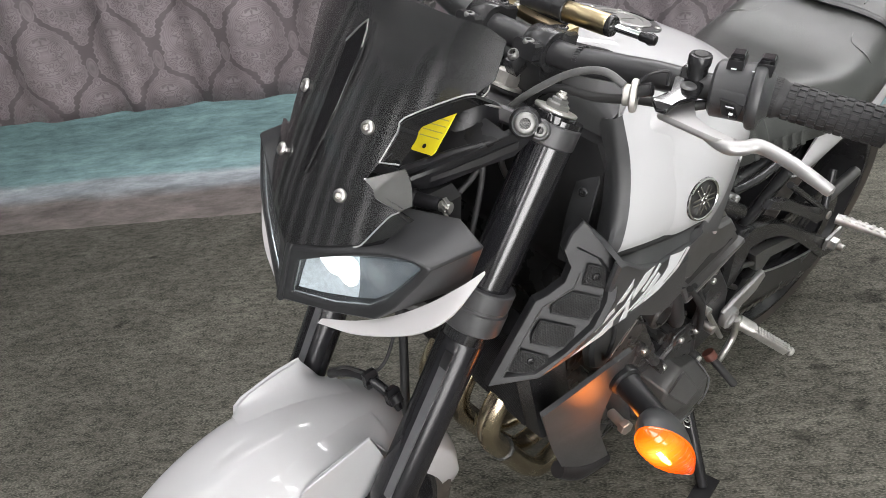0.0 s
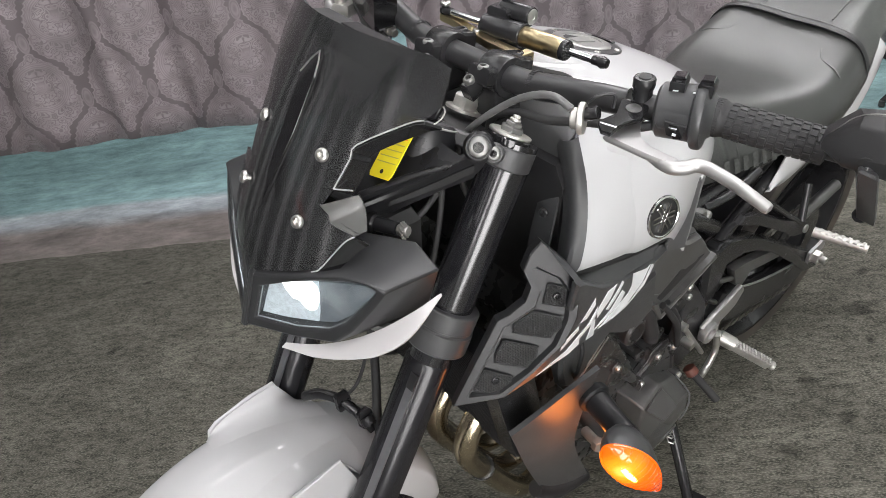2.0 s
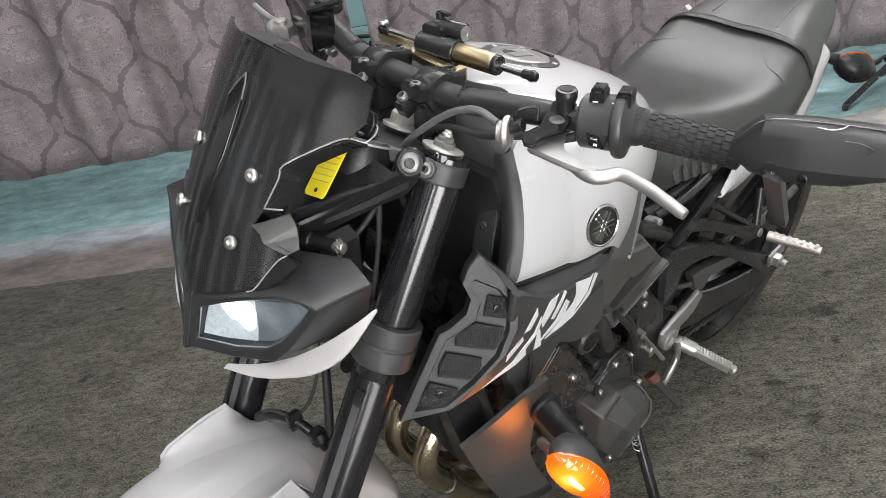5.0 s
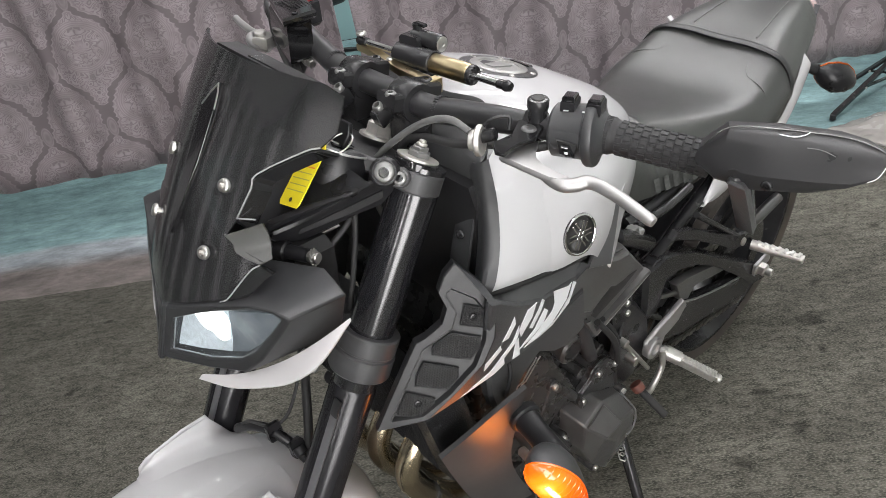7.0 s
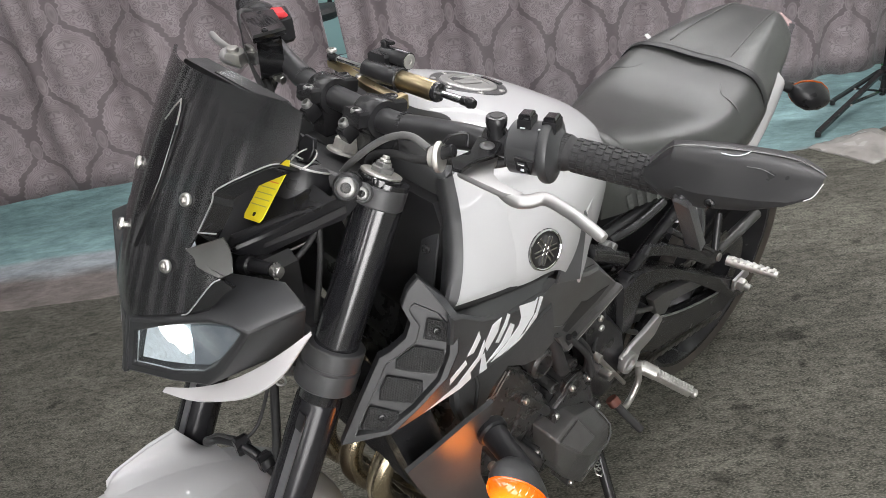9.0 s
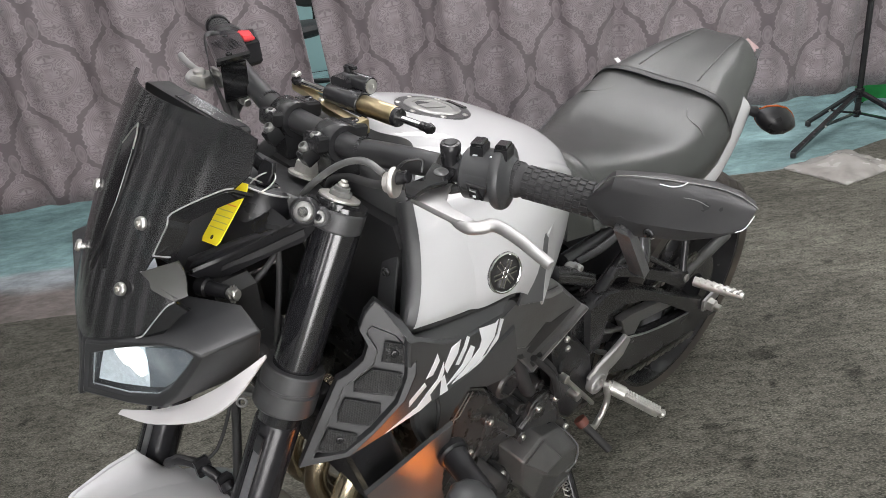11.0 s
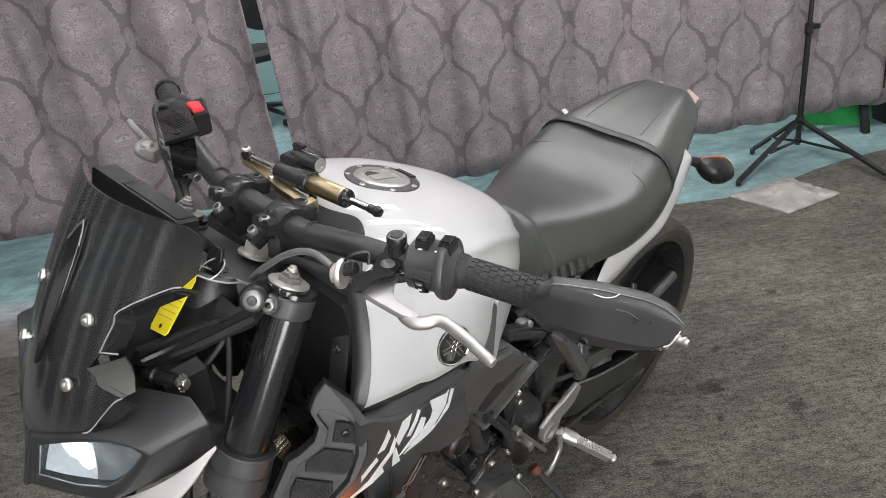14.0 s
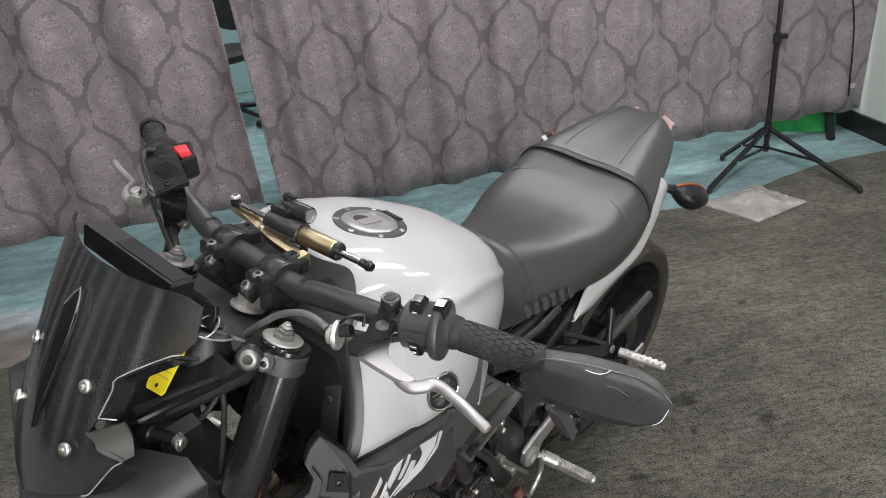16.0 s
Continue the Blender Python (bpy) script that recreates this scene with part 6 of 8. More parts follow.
# ---- tank and panels ----
TANK = [
    # x: (y, z) from the top middle out and down the side
    (-0.300, [(0, 0.938), (0.050, 0.938), (0.105, 0.928), (0.150, 0.905), (0.185, 0.862), (0.203, 0.815), (0.200, 0.795)]),
    (-0.340, [(0, 0.962), (0.060, 0.961), (0.118, 0.948), (0.165, 0.918), (0.198, 0.868), (0.213, 0.812), (0.210, 0.788)]),
    (-0.400, [(0, 0.964), (0.065, 0.962), (0.125, 0.949), (0.175, 0.922), (0.205, 0.868), (0.214, 0.806), (0.210, 0.778)]),
    (-0.460, [(0, 0.950), (0.065, 0.948), (0.125, 0.936), (0.172, 0.912), (0.198, 0.858), (0.200, 0.790), (0.192, 0.730)]),
    (-0.520, [(0, 0.932), (0.062, 0.930), (0.116, 0.918), (0.158, 0.894), (0.180, 0.838), (0.178, 0.770), (0.168, 0.700)]),
    (-0.580, [(0, 0.905), (0.056, 0.903), (0.104, 0.889), (0.138, 0.862), (0.152, 0.810), (0.148, 0.750), (0.140, 0.700)]),
    (-0.630, [(0, 0.876), (0.048, 0.874), (0.088, 0.860), (0.112, 0.830), (0.120, 0.790), (0.118, 0.745), (0.112, 0.700)]),
    (-0.665, [(0, 0.840), (0.036, 0.838), (0.064, 0.828), (0.082, 0.806), (0.090, 0.776), (0.090, 0.740), (0.088, 0.705)]),
]
rows = []
for x, pr in TANK:
    # a soft crease along the shoulder
    p2, p3, p4 = (Vector((0, *pr[k])) for k in (2, 3, 4))
    out = Vector((0, p3.y, p3.z - 0.80)).normalized() * 0.0035
    ins = [p3 + (p2 - p3) * 0.30, p3 + out, p3 + (p4 - p3) * 0.30]
    pr = pr[:3] + [(q.y, q.z) for q in ins] + pr[4:]
    left = [(x, y, z) for y, z in pr]
    rows.append([(x, -y, z) for y, z in reversed(pr[1:])] + left)
tank = P("fuel_tank", surf(rows, 5, 4, 0.004), white, None, "glossy white fuel tank")
STRIP = [(-0.4760, 0.830), (-0.4900, 0.836), (-0.5150, 0.838), (-0.5200, 0.790), (-0.5150, 0.750), (-0.5000, 0.722), (-0.4790, 0.705), (-0.4770, 0.775)]
# forward wings of the tank, each side
for s in (-1, 1):
    wing = [[(-0.342, 0.119, 0.948), (-0.342, 0.166, 0.919), (-0.342, 0.199, 0.868), (-0.342, 0.214, 0.812), (-0.346, 0.211, 0.7885)],
        [(-0.310, 0.130, 0.935), (-0.300, 0.172, 0.905), (-0.292, 0.200, 0.862), (-0.290, 0.213, 0.820), (-0.290, 0.211, 0.800)],
        [(-0.292, 0.138, 0.930), (-0.272, 0.172, 0.897), (-0.252, 0.196, 0.857), (-0.234, 0.208, 0.825), (-0.226, 0.208, 0.814)]]
    g = surf(wing, 4, 4, 0.004)
    build("tank_wing", g if s > 0 else mirrored(g), white, tank)
    # grey rim along the front of the wing
    a = [(-0.291, 0.139, 0.932), (-0.271, 0.173, 0.899), (-0.251, 0.197, 0.859), (-0.233, 0.209, 0.827), (-0.224, 0.209, 0.812)]
    b = [(-0.282, 0.132, 0.927), (-0.260, 0.164, 0.895), (-0.240, 0.186, 0.856), (-0.222, 0.198, 0.828), (-0.213, 0.199, 0.812)]
    c = [(-0.286, 0.110, 0.920), (-0.270, 0.140, 0.888), (-0.255, 0.158, 0.850), (-0.245, 0.165, 0.820), (-0.240, 0.168, 0.80)]
    g = surf([a, b, c], 3, 4, 0.003)
    P("intake_rim", g if s > 0 else mirrored(g), grey_plastic, None, "dark grey rim of the tank intake")
    # lower edge strip beneath the wing
    a = [(-0.226, 0.204, 0.809), (-0.290, 0.208, 0.795), (-0.346, 0.209, 0.783), (-0.400, 0.209, 0.774)]
    g = tube(a, 0.0045, 10, 4)
    P("tank_seam", g if s > 0 else mirrored(g), void_black, None, "dark seam under the tank")
    b = [(-0.212, 0.226, 0.812), (-0.257, 0.2235, 0.783), (-0.303, 0.2205, 0.763), (-0.374, 0.2185, 0.754)]
    g = surf([[(x, y - 0.004, z - 0.004) for x, y, z in a], b], 2, 4, 0.003)
    P("flank_shelf", g if s > 0 else mirrored(g), grey_plastic, None, "dark grey shelf between tank and flank")
    # charcoal flash low on the tank
    g = prism([(x, 0.199 + 0.05 * max(0, x + 0.44), z) for x, z in ((-0.4695, 0.834), (-0.4414, 0.792), (-0.432, 0.763), (-0.420, 0.738), (-0.4745, 0.716), (-0.4762, 0.778), (-0.4751, 0.825))], (0, 0.0045, 0), 0.001)
    build("tank_flash", g if s > 0 else mirrored(g), charcoal_ink, tank)
    g = prism([(x, 0.1965 + 0.42 * (x + 0.476), z) for x, z in STRIP], (0, 0.006, 0), 0.002)
    build("tank_tail", g if s > 0 else mirrored(g), white, tank)
    # round emblem of plain bars
    ec, en = Vector((-0.371, 0.2165 * s, 0.826)), Vector((0.10, 0.96 * s, 0.22)).normalized()
    em = build("emblem", rev([(0.0265, 0.0), (0.0275, 0.002), (0.0270, 0.004), (0.0235, 0.0045), (0.023, 0.003), (0.0, 0.003)], ec - en * 0.001, en, 40), void_black, tank, "round black emblem with chrome ring and bars")
    rg = rev([(0.0235, 0.0040), (0.0250, 0.0052), (0.0268, 0.0048), (0.0275, 0.002)], ec - en * 0.001, en, 40)
    build("emblem_ring", (rg[0], rg[1][:-2]), chrome, em)
    eu = Vector((0, 0, 1)) - en * en.z
    eu.normalize()
    ev = en.cross(eu)
    for k in range(3):
        a = radians(60 * k + 30)
        d = eu * math.cos(a) + ev * math.sin(a)
        t = en.cross(d)
        for q in (-0.0030, 0.0030):
            o = ec + t * q + en * 0.0018
            build("emblem_bar", prism([o - d * 0.018 - t * 0.0010, o + d * 0.019 - t * 0.0010, o + d * 0.019 + t * 0.0010, o - d * 0.018 + t * 0.0010], en * (0.0022 + 0.0003 * k), 0.0004), chrome, em)

# fuel cap
cc, cn = Vector((-0.4500, 0.002, 0.9532)), Vector((-0.225, 0.01, 0.97)).normalized()
cap = P("fuel_cap", rev([(0.054, -0.006), (0.0545, 0.003), (0.053, 0.0045), (0.041, 0.0048), (0.0405, 0.002)], cc, cn, 48), grey_plastic, None, "black and grey locking fuel cap")
build("cap_disc", rev([(0.040, 0.001), (0.040, 0.0055), (0.0385, 0.0065), (0.029, 0.0068), (0.0285, 0.0055), (0.0, 0.0055)], cc, cn, 48), cap_grey, cap)
cu = Vector((0, 1, 0))
cv = cn.cross(cu)
build("cap_flap", prism([cc + cn * 0.0055 + cu * a + cv * b for a, b in ((-0.008, -0.020), (0.008, -0.020), (0.010, 0.016), (0.0, 0.024), (-0.010, 0.016))], cn * 0.0016, 0.0005), cap_grey, cap)
build("cap_pocket", prism([cc + cn * 0.0054 + cu * a + cv * b for a, b in ((-0.026, -0.004), (-0.020, -0.016), (-0.010, -0.020), (-0.0085, -0.004), (-0.0095, 0.010), (-0.018, 0.004))], cn * 0.0006, 0.0001), void_black, cap)
build("cap_hinge", prism([cc + cn * 0.0035 + cu * a + cv * b for a, b in ((-0.018, 0.043), (0.018, 0.043), (0.018, 0.051), (-0.018, 0.051))], cn * 0.003, 0.001), black_gloss, cap)
for i in range(7):
    a = 2 * math.pi * (i + 0.5) / 7
    bolt(cc + cn * 0.004 + (cu * math.cos(a) + cv * math.sin(a)) * 0.0485, cn, 0.0042, 0.0018, "cap_bolt", steel, cap)

# dark cover in front of the tank
rows = []
for k, drop in ((0.0, 0.0), (0.35, 0.0), (0.8, 0.0), (1.0, 0.010), (1.02, 0.080)):
    row = []
    for xe, y in ((-0.298, -0.130), (-0.326, -0.110), (-0.342, -0.088), (-0.3435, -0.072), (-0.338, -0.052), (-0.333, -0.030), (-0.332, 0.0), (-0.333, 0.030), (-0.338, 0.052), (-0.3435, 0.072), (-0.342, 0.088), (-0.326, 0.110), (-0.298, 0.130)):
        x = xe + (-0.286 - xe) * k
        row.append((x + 0.003, y, 0.9735 - 0.60 * (x + 0.34) - 1.15 * y * y - drop))
    rows.append(row)
front_cover = P("tank_front_cover", surf(rows, 3, 3, 0.010), grey_plastic, None, "dark grey cover at the front of the tank")
for q in (-1, 1):
    build("cover_hole", drum((-0.3155, 0.068 * q, 0.9500), (0.5, 0, 0.86), 0.010, 0.006, 0.0008, 20), void_black, front_cover)

for s in (-1, 1):
    P("cover_bolt_well", joined(drum((-0.324, 0.066 * s, 0.9465), (0.45, 0.1 * s, 0.88), 0.014, 0.006, 0.001), drum((-0.321, 0.066 * s, 0.952), (0.45, 0.1 * s, 0.88), 0.008, 0.004, 0.001)), void_black)
P("airbox", joined(box((-0.31, 0, 0.80), (0.10, 0.30, 0.20), None, 0.02), box((-0.36, 0, 0.70), (0.16, 0.26, 0.22), None, 0.02)), void_black, None, "black airbox and intake trunking")
for s in (-1, 1):
    g = surf([[(-0.268, 0.142, 0.882), (-0.257, 0.147, 0.86), (-0.245, 0.150, 0.80), (-0.235, 0.155, 0.75)], [(-0.275, 0.115, 0.885), (-0.264, 0.115, 0.86), (-0.25, 0.115, 0.80), (-0.24, 0.12, 0.74)]], 2, 4, 0.003)
    P("intake_panel", g if s > 0 else mirrored(g), grey_plastic, None, "dark inner intake panel")
    bolt((-0.250, 0.134 * s, 0.845), (1, 0.3 * s, 0.2), 0.006, 0.003, "panel_bolt", black_metal, bike)

# ---- radiator ducts: flat faceted panels, outlines in millimetres on each face ----
DO, DU, DV = Vector((-0.160, 0.199, 0.763)), Vector((-0.652, 0.122, 0.748)), Vector((0.569, -0.574, 0.589))
DN = DU.cross(DV).normalized()
DN = DN if DN.y > 0 else -DN
EO, EU, EV = Vector((-0.260, 0.221, 0.759)), Vector((-1.0, -0.008, 0.001)), Vector((0.0, 0.164, 0.987))
EN = Vector((-0.008, 0.986, -0.164)).normalized()


def on_front(p, h=0.0):
    return DO + DU * (p[0] / 1000) + DV * (p[1] / 1000) + DN * (h / 1000)


def on_side(p, h=0.0):
    return EO + EU * (p[0] / 1000) + EV * (p[1] / 1000) + EN * (h / 1000)


RIM = [(91.7, 45.7), (74.2, 47.5), (54.2, 42.6), (43.4, 24), (25.2, 18.3), (2.1, 24.6), (-11, 31.4), (-68, 21.6), (-126, 10.8), (-84, -32.6), (-34.6, -44), (8.7, -50), (42, -43), (69, -26), (88, 7.2)]
WELL = [(64.4, 31.2), (59.4, 33.3), (54, 32), (44.4, 11.8), (25.9, 5.7), (1.4, 14.3), (-12.9, 20.3), (-66.8, 11.1), (-106.6, 3.7), (-82.2, -24.5), (-42.4, -36.6), (1.3, -42.7), (33.8, -34.6), (63.1, -17), (69, 2.5)]
WINDOWS = [[(55.9, 7.9), (63.3, -9.6), (44.5, -26.1), (34.3, -1.1)],
    [(20.7, 2.2), (32.8, -28.9), (22.3, -35.5), (4.8, -34.6), (-12.4, 7.5), (-2.7, 11.6)],
    [(-26.5, 9.9), (-11.6, -28.7), (-21.2, -34), (-39.9, -32.9), (-54.3, 2.9), (-44.6, 7.5)],
    [(-68.3, 6.3), (-58.1, -26.1), (-64.9, -29), (-85.7, -24.3), (-96.5, 0), (-93.9, 3.2)]]
FLANK = [(-60, 68), (-46, 62), (-2.9, 27.6), (43.3, 6.6), (114.4, -1.6), (134, 9), (115, -10.4), (98.6, -67), (52, -85), (-4.8, -86), (-86, -82), (-137.5, -75.7), (-60, -34), (-55, 10.7)]
SLASHES = [[(-85.9, -78.5), (-33.6, -69.4), (-13.1, -60.4), (-8.6, -76.7), (-26.6, -82.7)],
    [(-48.7, -57.7), (-49, -45.1), (-25.9, -28.1), (-21.9, -37.8), (-40.9, -51.9)],
    [(-24.2, -21.9), (-15.6, -2.4), (-10.5, 14.2), (-4.7, -2.2), (-13, -23.2)],
    [(-33.6, -68.4), (-2.4, -39), (3.5, -11.4), (7, -28.9), (5, -45), (-17, -66.3)],
    [(4.9, -45), (9, -40), (21.6, -82), (7, -80.4)],
    [(6, -22.4), (13.9, 8.2), (26.4, 11.1), (29.2, 12.2), (27.7, -13.5), (13.5, -40.4)],
    [(28, -35), (38.1, -5.3), (40, 10.8), (45.9, 4.8), (43.9, -14.5), (34.6, -40)],
    [(15.2, -69.7), (41.3, -45), (51.4, -14.6), (60.8, -24.4), (58.2, -46.5), (40, -60.8)],
    [(61.7, 9.3), (95.3, -2.7), (99.5, 1.9), (99.1, -31.7), (72.3, -18.6)], [(72.3, -18.6), (99.1, -31.7), (79.7, -62.3), (71.4, -34.1)], [(71.4, -34.1), (79.7, -62.3), (48.8, -73.3), (26.8, -73.3), (50.1, -57.2)],
    [(103.4, 0.3), (111.2, -5.8), (108.9, -43.9), (104.2, -29.8)], [(104.2, -29.8), (108.9, -43.9), (81.9, -69.6), (54.7, -74.4), (90.2, -58.6)]]


def clipped(a, b, poly):
    """The stretch of the line a-b inside a convex outline."""
    area = sum(poly[i][0] * poly[i - 1][1] - poly[i - 1][0] * poly[i][1] for i in range(len(poly)))
    t0, t1 = 0.0, 1.0
    for i in range(len(poly)):
        p, q = poly[i - 1], poly[i]
        k = 1 if area < 0 else -1
        nx, ny = -(q[1] - p[1]) * k, (q[0] - p[0]) * k
        d0 = (a[0] - p[0]) * nx + (a[1] - p[1]) * ny
        d1 = (b[0] - p[0]) * nx + (b[1] - p[1]) * ny
        if d0 < 0 and d1 < 0:
            return None
        if d0 < 0:
            t0 = max(t0, d0 / (d0 - d1))
        elif d1 < 0:
            t1 = min(t1, d0 / (d0 - d1))
    return (t0, t1) if t1 - t0 > 0.02 else None


def duct(s):
    f = (lambda g: g) if s > 0 else mirrored
    # bowed a little: the outboard rim stands prouder than the inboard one
    bow = lambda p: -0.10 * p[1]
    rings = [[on_front(p, -16 + bow(p)) for p in RIM], [on_front(p, -1.5 + bow(p)) for p in RIM], [on_front((p[0] * 0.985, p[1] * 0.96), bow(p)) for p in RIM], [on_front((q[0] * 0.95 + p[0] * 0.05, q[1] * 0.93 + p[1] * 0.07), bow(q)) for p, q in zip(RIM, WELL)], [on_front((q[0] * 0.97, q[1] * 0.94), -7 + bow(q)) for q in WELL]]
    pan = P("radiator_duct", f(loft(rings)), duct_plastic, None, "dark grey radiator duct panel with mesh windows", smooth=25)
    build("well_edge", f(tube([on_front(q, 0.4 + bow(q)) for q in WELL[3:9]], 0.0009, 6, 1, False)), cast_grey, pan)
    for w in WINDOWS:
        h = -6 + bow(w[1]) * 0.5
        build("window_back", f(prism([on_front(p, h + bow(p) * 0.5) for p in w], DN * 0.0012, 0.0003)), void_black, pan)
        build("window_rim", f(tube([on_front(p, h + 1.5 + bow(p) * 0.5) for p in w] + [on_front(w[0], h + 1.5 + bow(w[0]) * 0.5)], 0.0012, 6, 1, False)), duct_plastic, pan)
        wires = []
        cx, cy = sum(p[0] for p in w) / len(w), sum(p[1] for p in w) / len(w)
        for dx, dy in ((0.80, 0.60), (-0.80, 0.60)):
            for k in range(-24, 25):
                ox, oy = cx - dy * k * 1.9, cy + dx * k * 1.9
                a, b = (ox - dx * 60, oy - dy * 60), (ox + dx * 60, oy + dy * 60)
                t = clipped(a, b, w)
                if t:
                    e = [(a[0] + (b[0] - a[0]) * q, a[1] + (b[1] - a[1]) * q) for q in t]
                    wires.append(tube([on_front(p, h + 2 + bow(p) * 0.5) for p in e], 0.00045, 4, 1, False))
        build("wire_mesh", f(joined(*wires)), mesh_black, pan)
    for q in ((49.5, -8.5), (-72.8, -12.1)):
        c = on_front(q, -4.5)
        bolt((c.x, c.y * s, c.z), (DN.x, DN.y * s, DN.z), 0.0050, 0.004, "duct_screw", black_metal, pan)
    flank = P("duct_flank", f(prism([on_side(p, -9) for p in FLANK], EN * 0.010, 0.003)), grey_plastic, None, "dark grey flank panel with white slashes", smooth=25)
    build("corner_web", f(loft([[on_front(RIM[k], -3 - 0.1 * RIM[k][1]) for k in (0, 14, 13, 12, 11, 10, 9)], [on_side(p, 0.2) for p in ((-58, 66), (-47, 62), (-54, 30), (-53, 10), (-58, -33), (-95, -55), (-134, -75))]], False, False)), grey_plastic, flank)
    for d in SLASHES:
        build("slash", f(prism([on_side(p, 1.0) for p in d], EN * 0.0007, 0.0001)), white_ink, flank)
    return pan


for s in (-1, 1):
    duct(s)
rad = P("radiator", prism([(-0.130, 0.150, 0.700), (-0.130, -0.150, 0.700), (-0.194, -0.150, 0.462), (-0.194, 0.150, 0.462)], (-0.030, 0, 0.010), 0.004), black_metal, None, "black finned radiator")
for s in (-1, 1):
    P("radiator_tank", prism([(-0.126, 0.178 * s, 0.70), (-0.126, 0.148 * s, 0.70), (-0.192, 0.148 * s, 0.458), (-0.192, 0.178 * s, 0.462)], (-0.060, 0, 0.016), 0.006), black_metal)
fins = []
for i in range(44):
    t = (i + 0.5) / 44
    c = Vector((-0.130, 0, 0.700)).lerp(Vector((-0.194, 0, 0.462)), t) + Vector((0.002, 0, 0))
    fins.append(box(c, (0.004, 0.292, 0.0012), turned(0, 16, 0), 0.0002))
for g in fins:
    build("fin", g, void_black, rad)

# indicator on its bracket, lit, each side
AXI = Vector((-0.46, 0.50, -0.73))


def front_indicator(s):
    f = (lambda g: g) if s > 0 else mirrored
    P("side_shield", f(surf([[(-0.138, 0.212, 0.598), (-0.180, 0.222, 0.618), (-0.225, 0.232, 0.640), (-0.262, 0.240, 0.655)], [(-0.160, 0.206, 0.540), (-0.195, 0.220, 0.545), (-0.228, 0.229, 0.555), (-0.250, 0.232, 0.560)], [(-0.195, 0.198, 0.455), (-0.222, 0.210, 0.455), (-0.248, 0.218, 0.460), (-0.268, 0.220, 0.468)], [(-0.232, 0.196, 0.372), (-0.256, 0.204, 0.352), (-0.290, 0.210, 0.340), (-0.330, 0.212, 0.330)]], 4, 4, 0.007)), grey_plastic, None, "dark plastic radiator side shield")
    P("shield_foot", f(tube([(-0.225, 0.192, 0.372), (-0.262, 0.202, 0.345), (-0.330, 0.206, 0.322)], [0.013, 0.016, 0.012], 14, 4)), black_plastic)
    a, b = Vector((-0.262, 0.232, 0.602)), Vector((-0.240, 0.318, 0.600))
    root = P("front_indicator", f(joined(drum(a, b - a, 0.0225, 0.016, 0.003), tube([a, a.lerp(b, 0.5), b], [0.019, 0.0165, 0.018], 20, 4))), black_plastic, None, "black stalk front indicator with lit amber lens")
    body = []
    ax = AXI.normalized()
    fwd = Vector((0.86, 0.20, 0.46))
    fwd = (fwd - ax * fwd.dot(ax)).normalized()
    up3 = ax.cross(fwd)
    c0 = Vector((-0.200, 0.345, 0.624))
    prof = [(-0.052, 0.004), (-0.044, 0.014), (-0.030, 0.0225), (-0.012, 0.027), (0.006, 0.0265), (0.024, 0.0205), (0.038, 0.012), (0.050, 0.003)]
    ringn = 20
    back, lens = [], []
    for t, r in prof:
        o = c0 + ax * t
        back.append([o + up3 * (r * math.cos(q)) - fwd * (abs(r) * 1.75 * max(0, math.sin(q))) + fwd * (0.003 if math.sin(q) < 0.01 else 0) for q in np.linspace(0, 2 * math.pi, ringn, endpoint=False)])
        lens.append([o + fwd * 0.003 + up3 * (r * 0.97 * math.cos(q)) + fwd * (r * 0.62 * max(0, math.sin(q))) for q in np.linspace(0, 2 * math.pi, ringn, endpoint=False)])
    build("indicator_body", f(loft(back)), grey_plastic, root)
    build("amber_lens", f(loft(lens)), amber_lit, root, "lit ribbed amber lens")
    rim = [c0 + fwd * 0.004 + ax * t + up3 * r for t, r in prof] + [c0 + fwd * 0.004 + ax * t - up3 * r for t, r in reversed(prof)]
    build("lens_rim", f(tube(rim + [rim[0]], 0.0012, 6, 2, False)), amber_lit, root)
    for k in range(11):
        t = -0.040 + 0.008 * k
        r = float(np.interp(t, [q[0] for q in prof], [q[1] for q in prof]))
        o = c0 + ax * t + fwd * 0.0034
        build("lens_rib", f(tube([o + up3 * (r * 0.97 * math.cos(q)) + fwd * (r * 0.62 * math.sin(q)) for q in np.linspace(0.15, math.pi - 0.15, 9)], 0.0008, 5, 1)), amber_lit, root)
    g = rev([(0.0, -0.016), (0.0035, -0.012), (0.0050, 0), (0.0035, 0.012), (0.0, 0.016)], c0 + fwd * 0.0170 - ax * 0.010 , ax, 16)
    build("bulb", f(g), amber_bulb, root)
    P("stalk_bolt", f(joined(drum((-0.280, 0.222, 0.498), (0.2, 1, 0.1), 0.0075, 0.030, 0.002, 16), drum((-0.275, 0.248, 0.500), (0.2, 1, 0.1), 0.011, 0.010, 0.001, 6))), steel)


for s in (-1, 1):
    front_indicator(s)
ld = bpy.data.lights.new("indicator_glow", "POINT")
ld.color, ld.energy, ld.shadow_soft_size = (1.0, 0.24, 0.02), 0.36, 0.030
lo_ = new("indicator_glow", ld)
lo_.parent = bike
lo_.location = (-0.226, 0.280, 0.552)

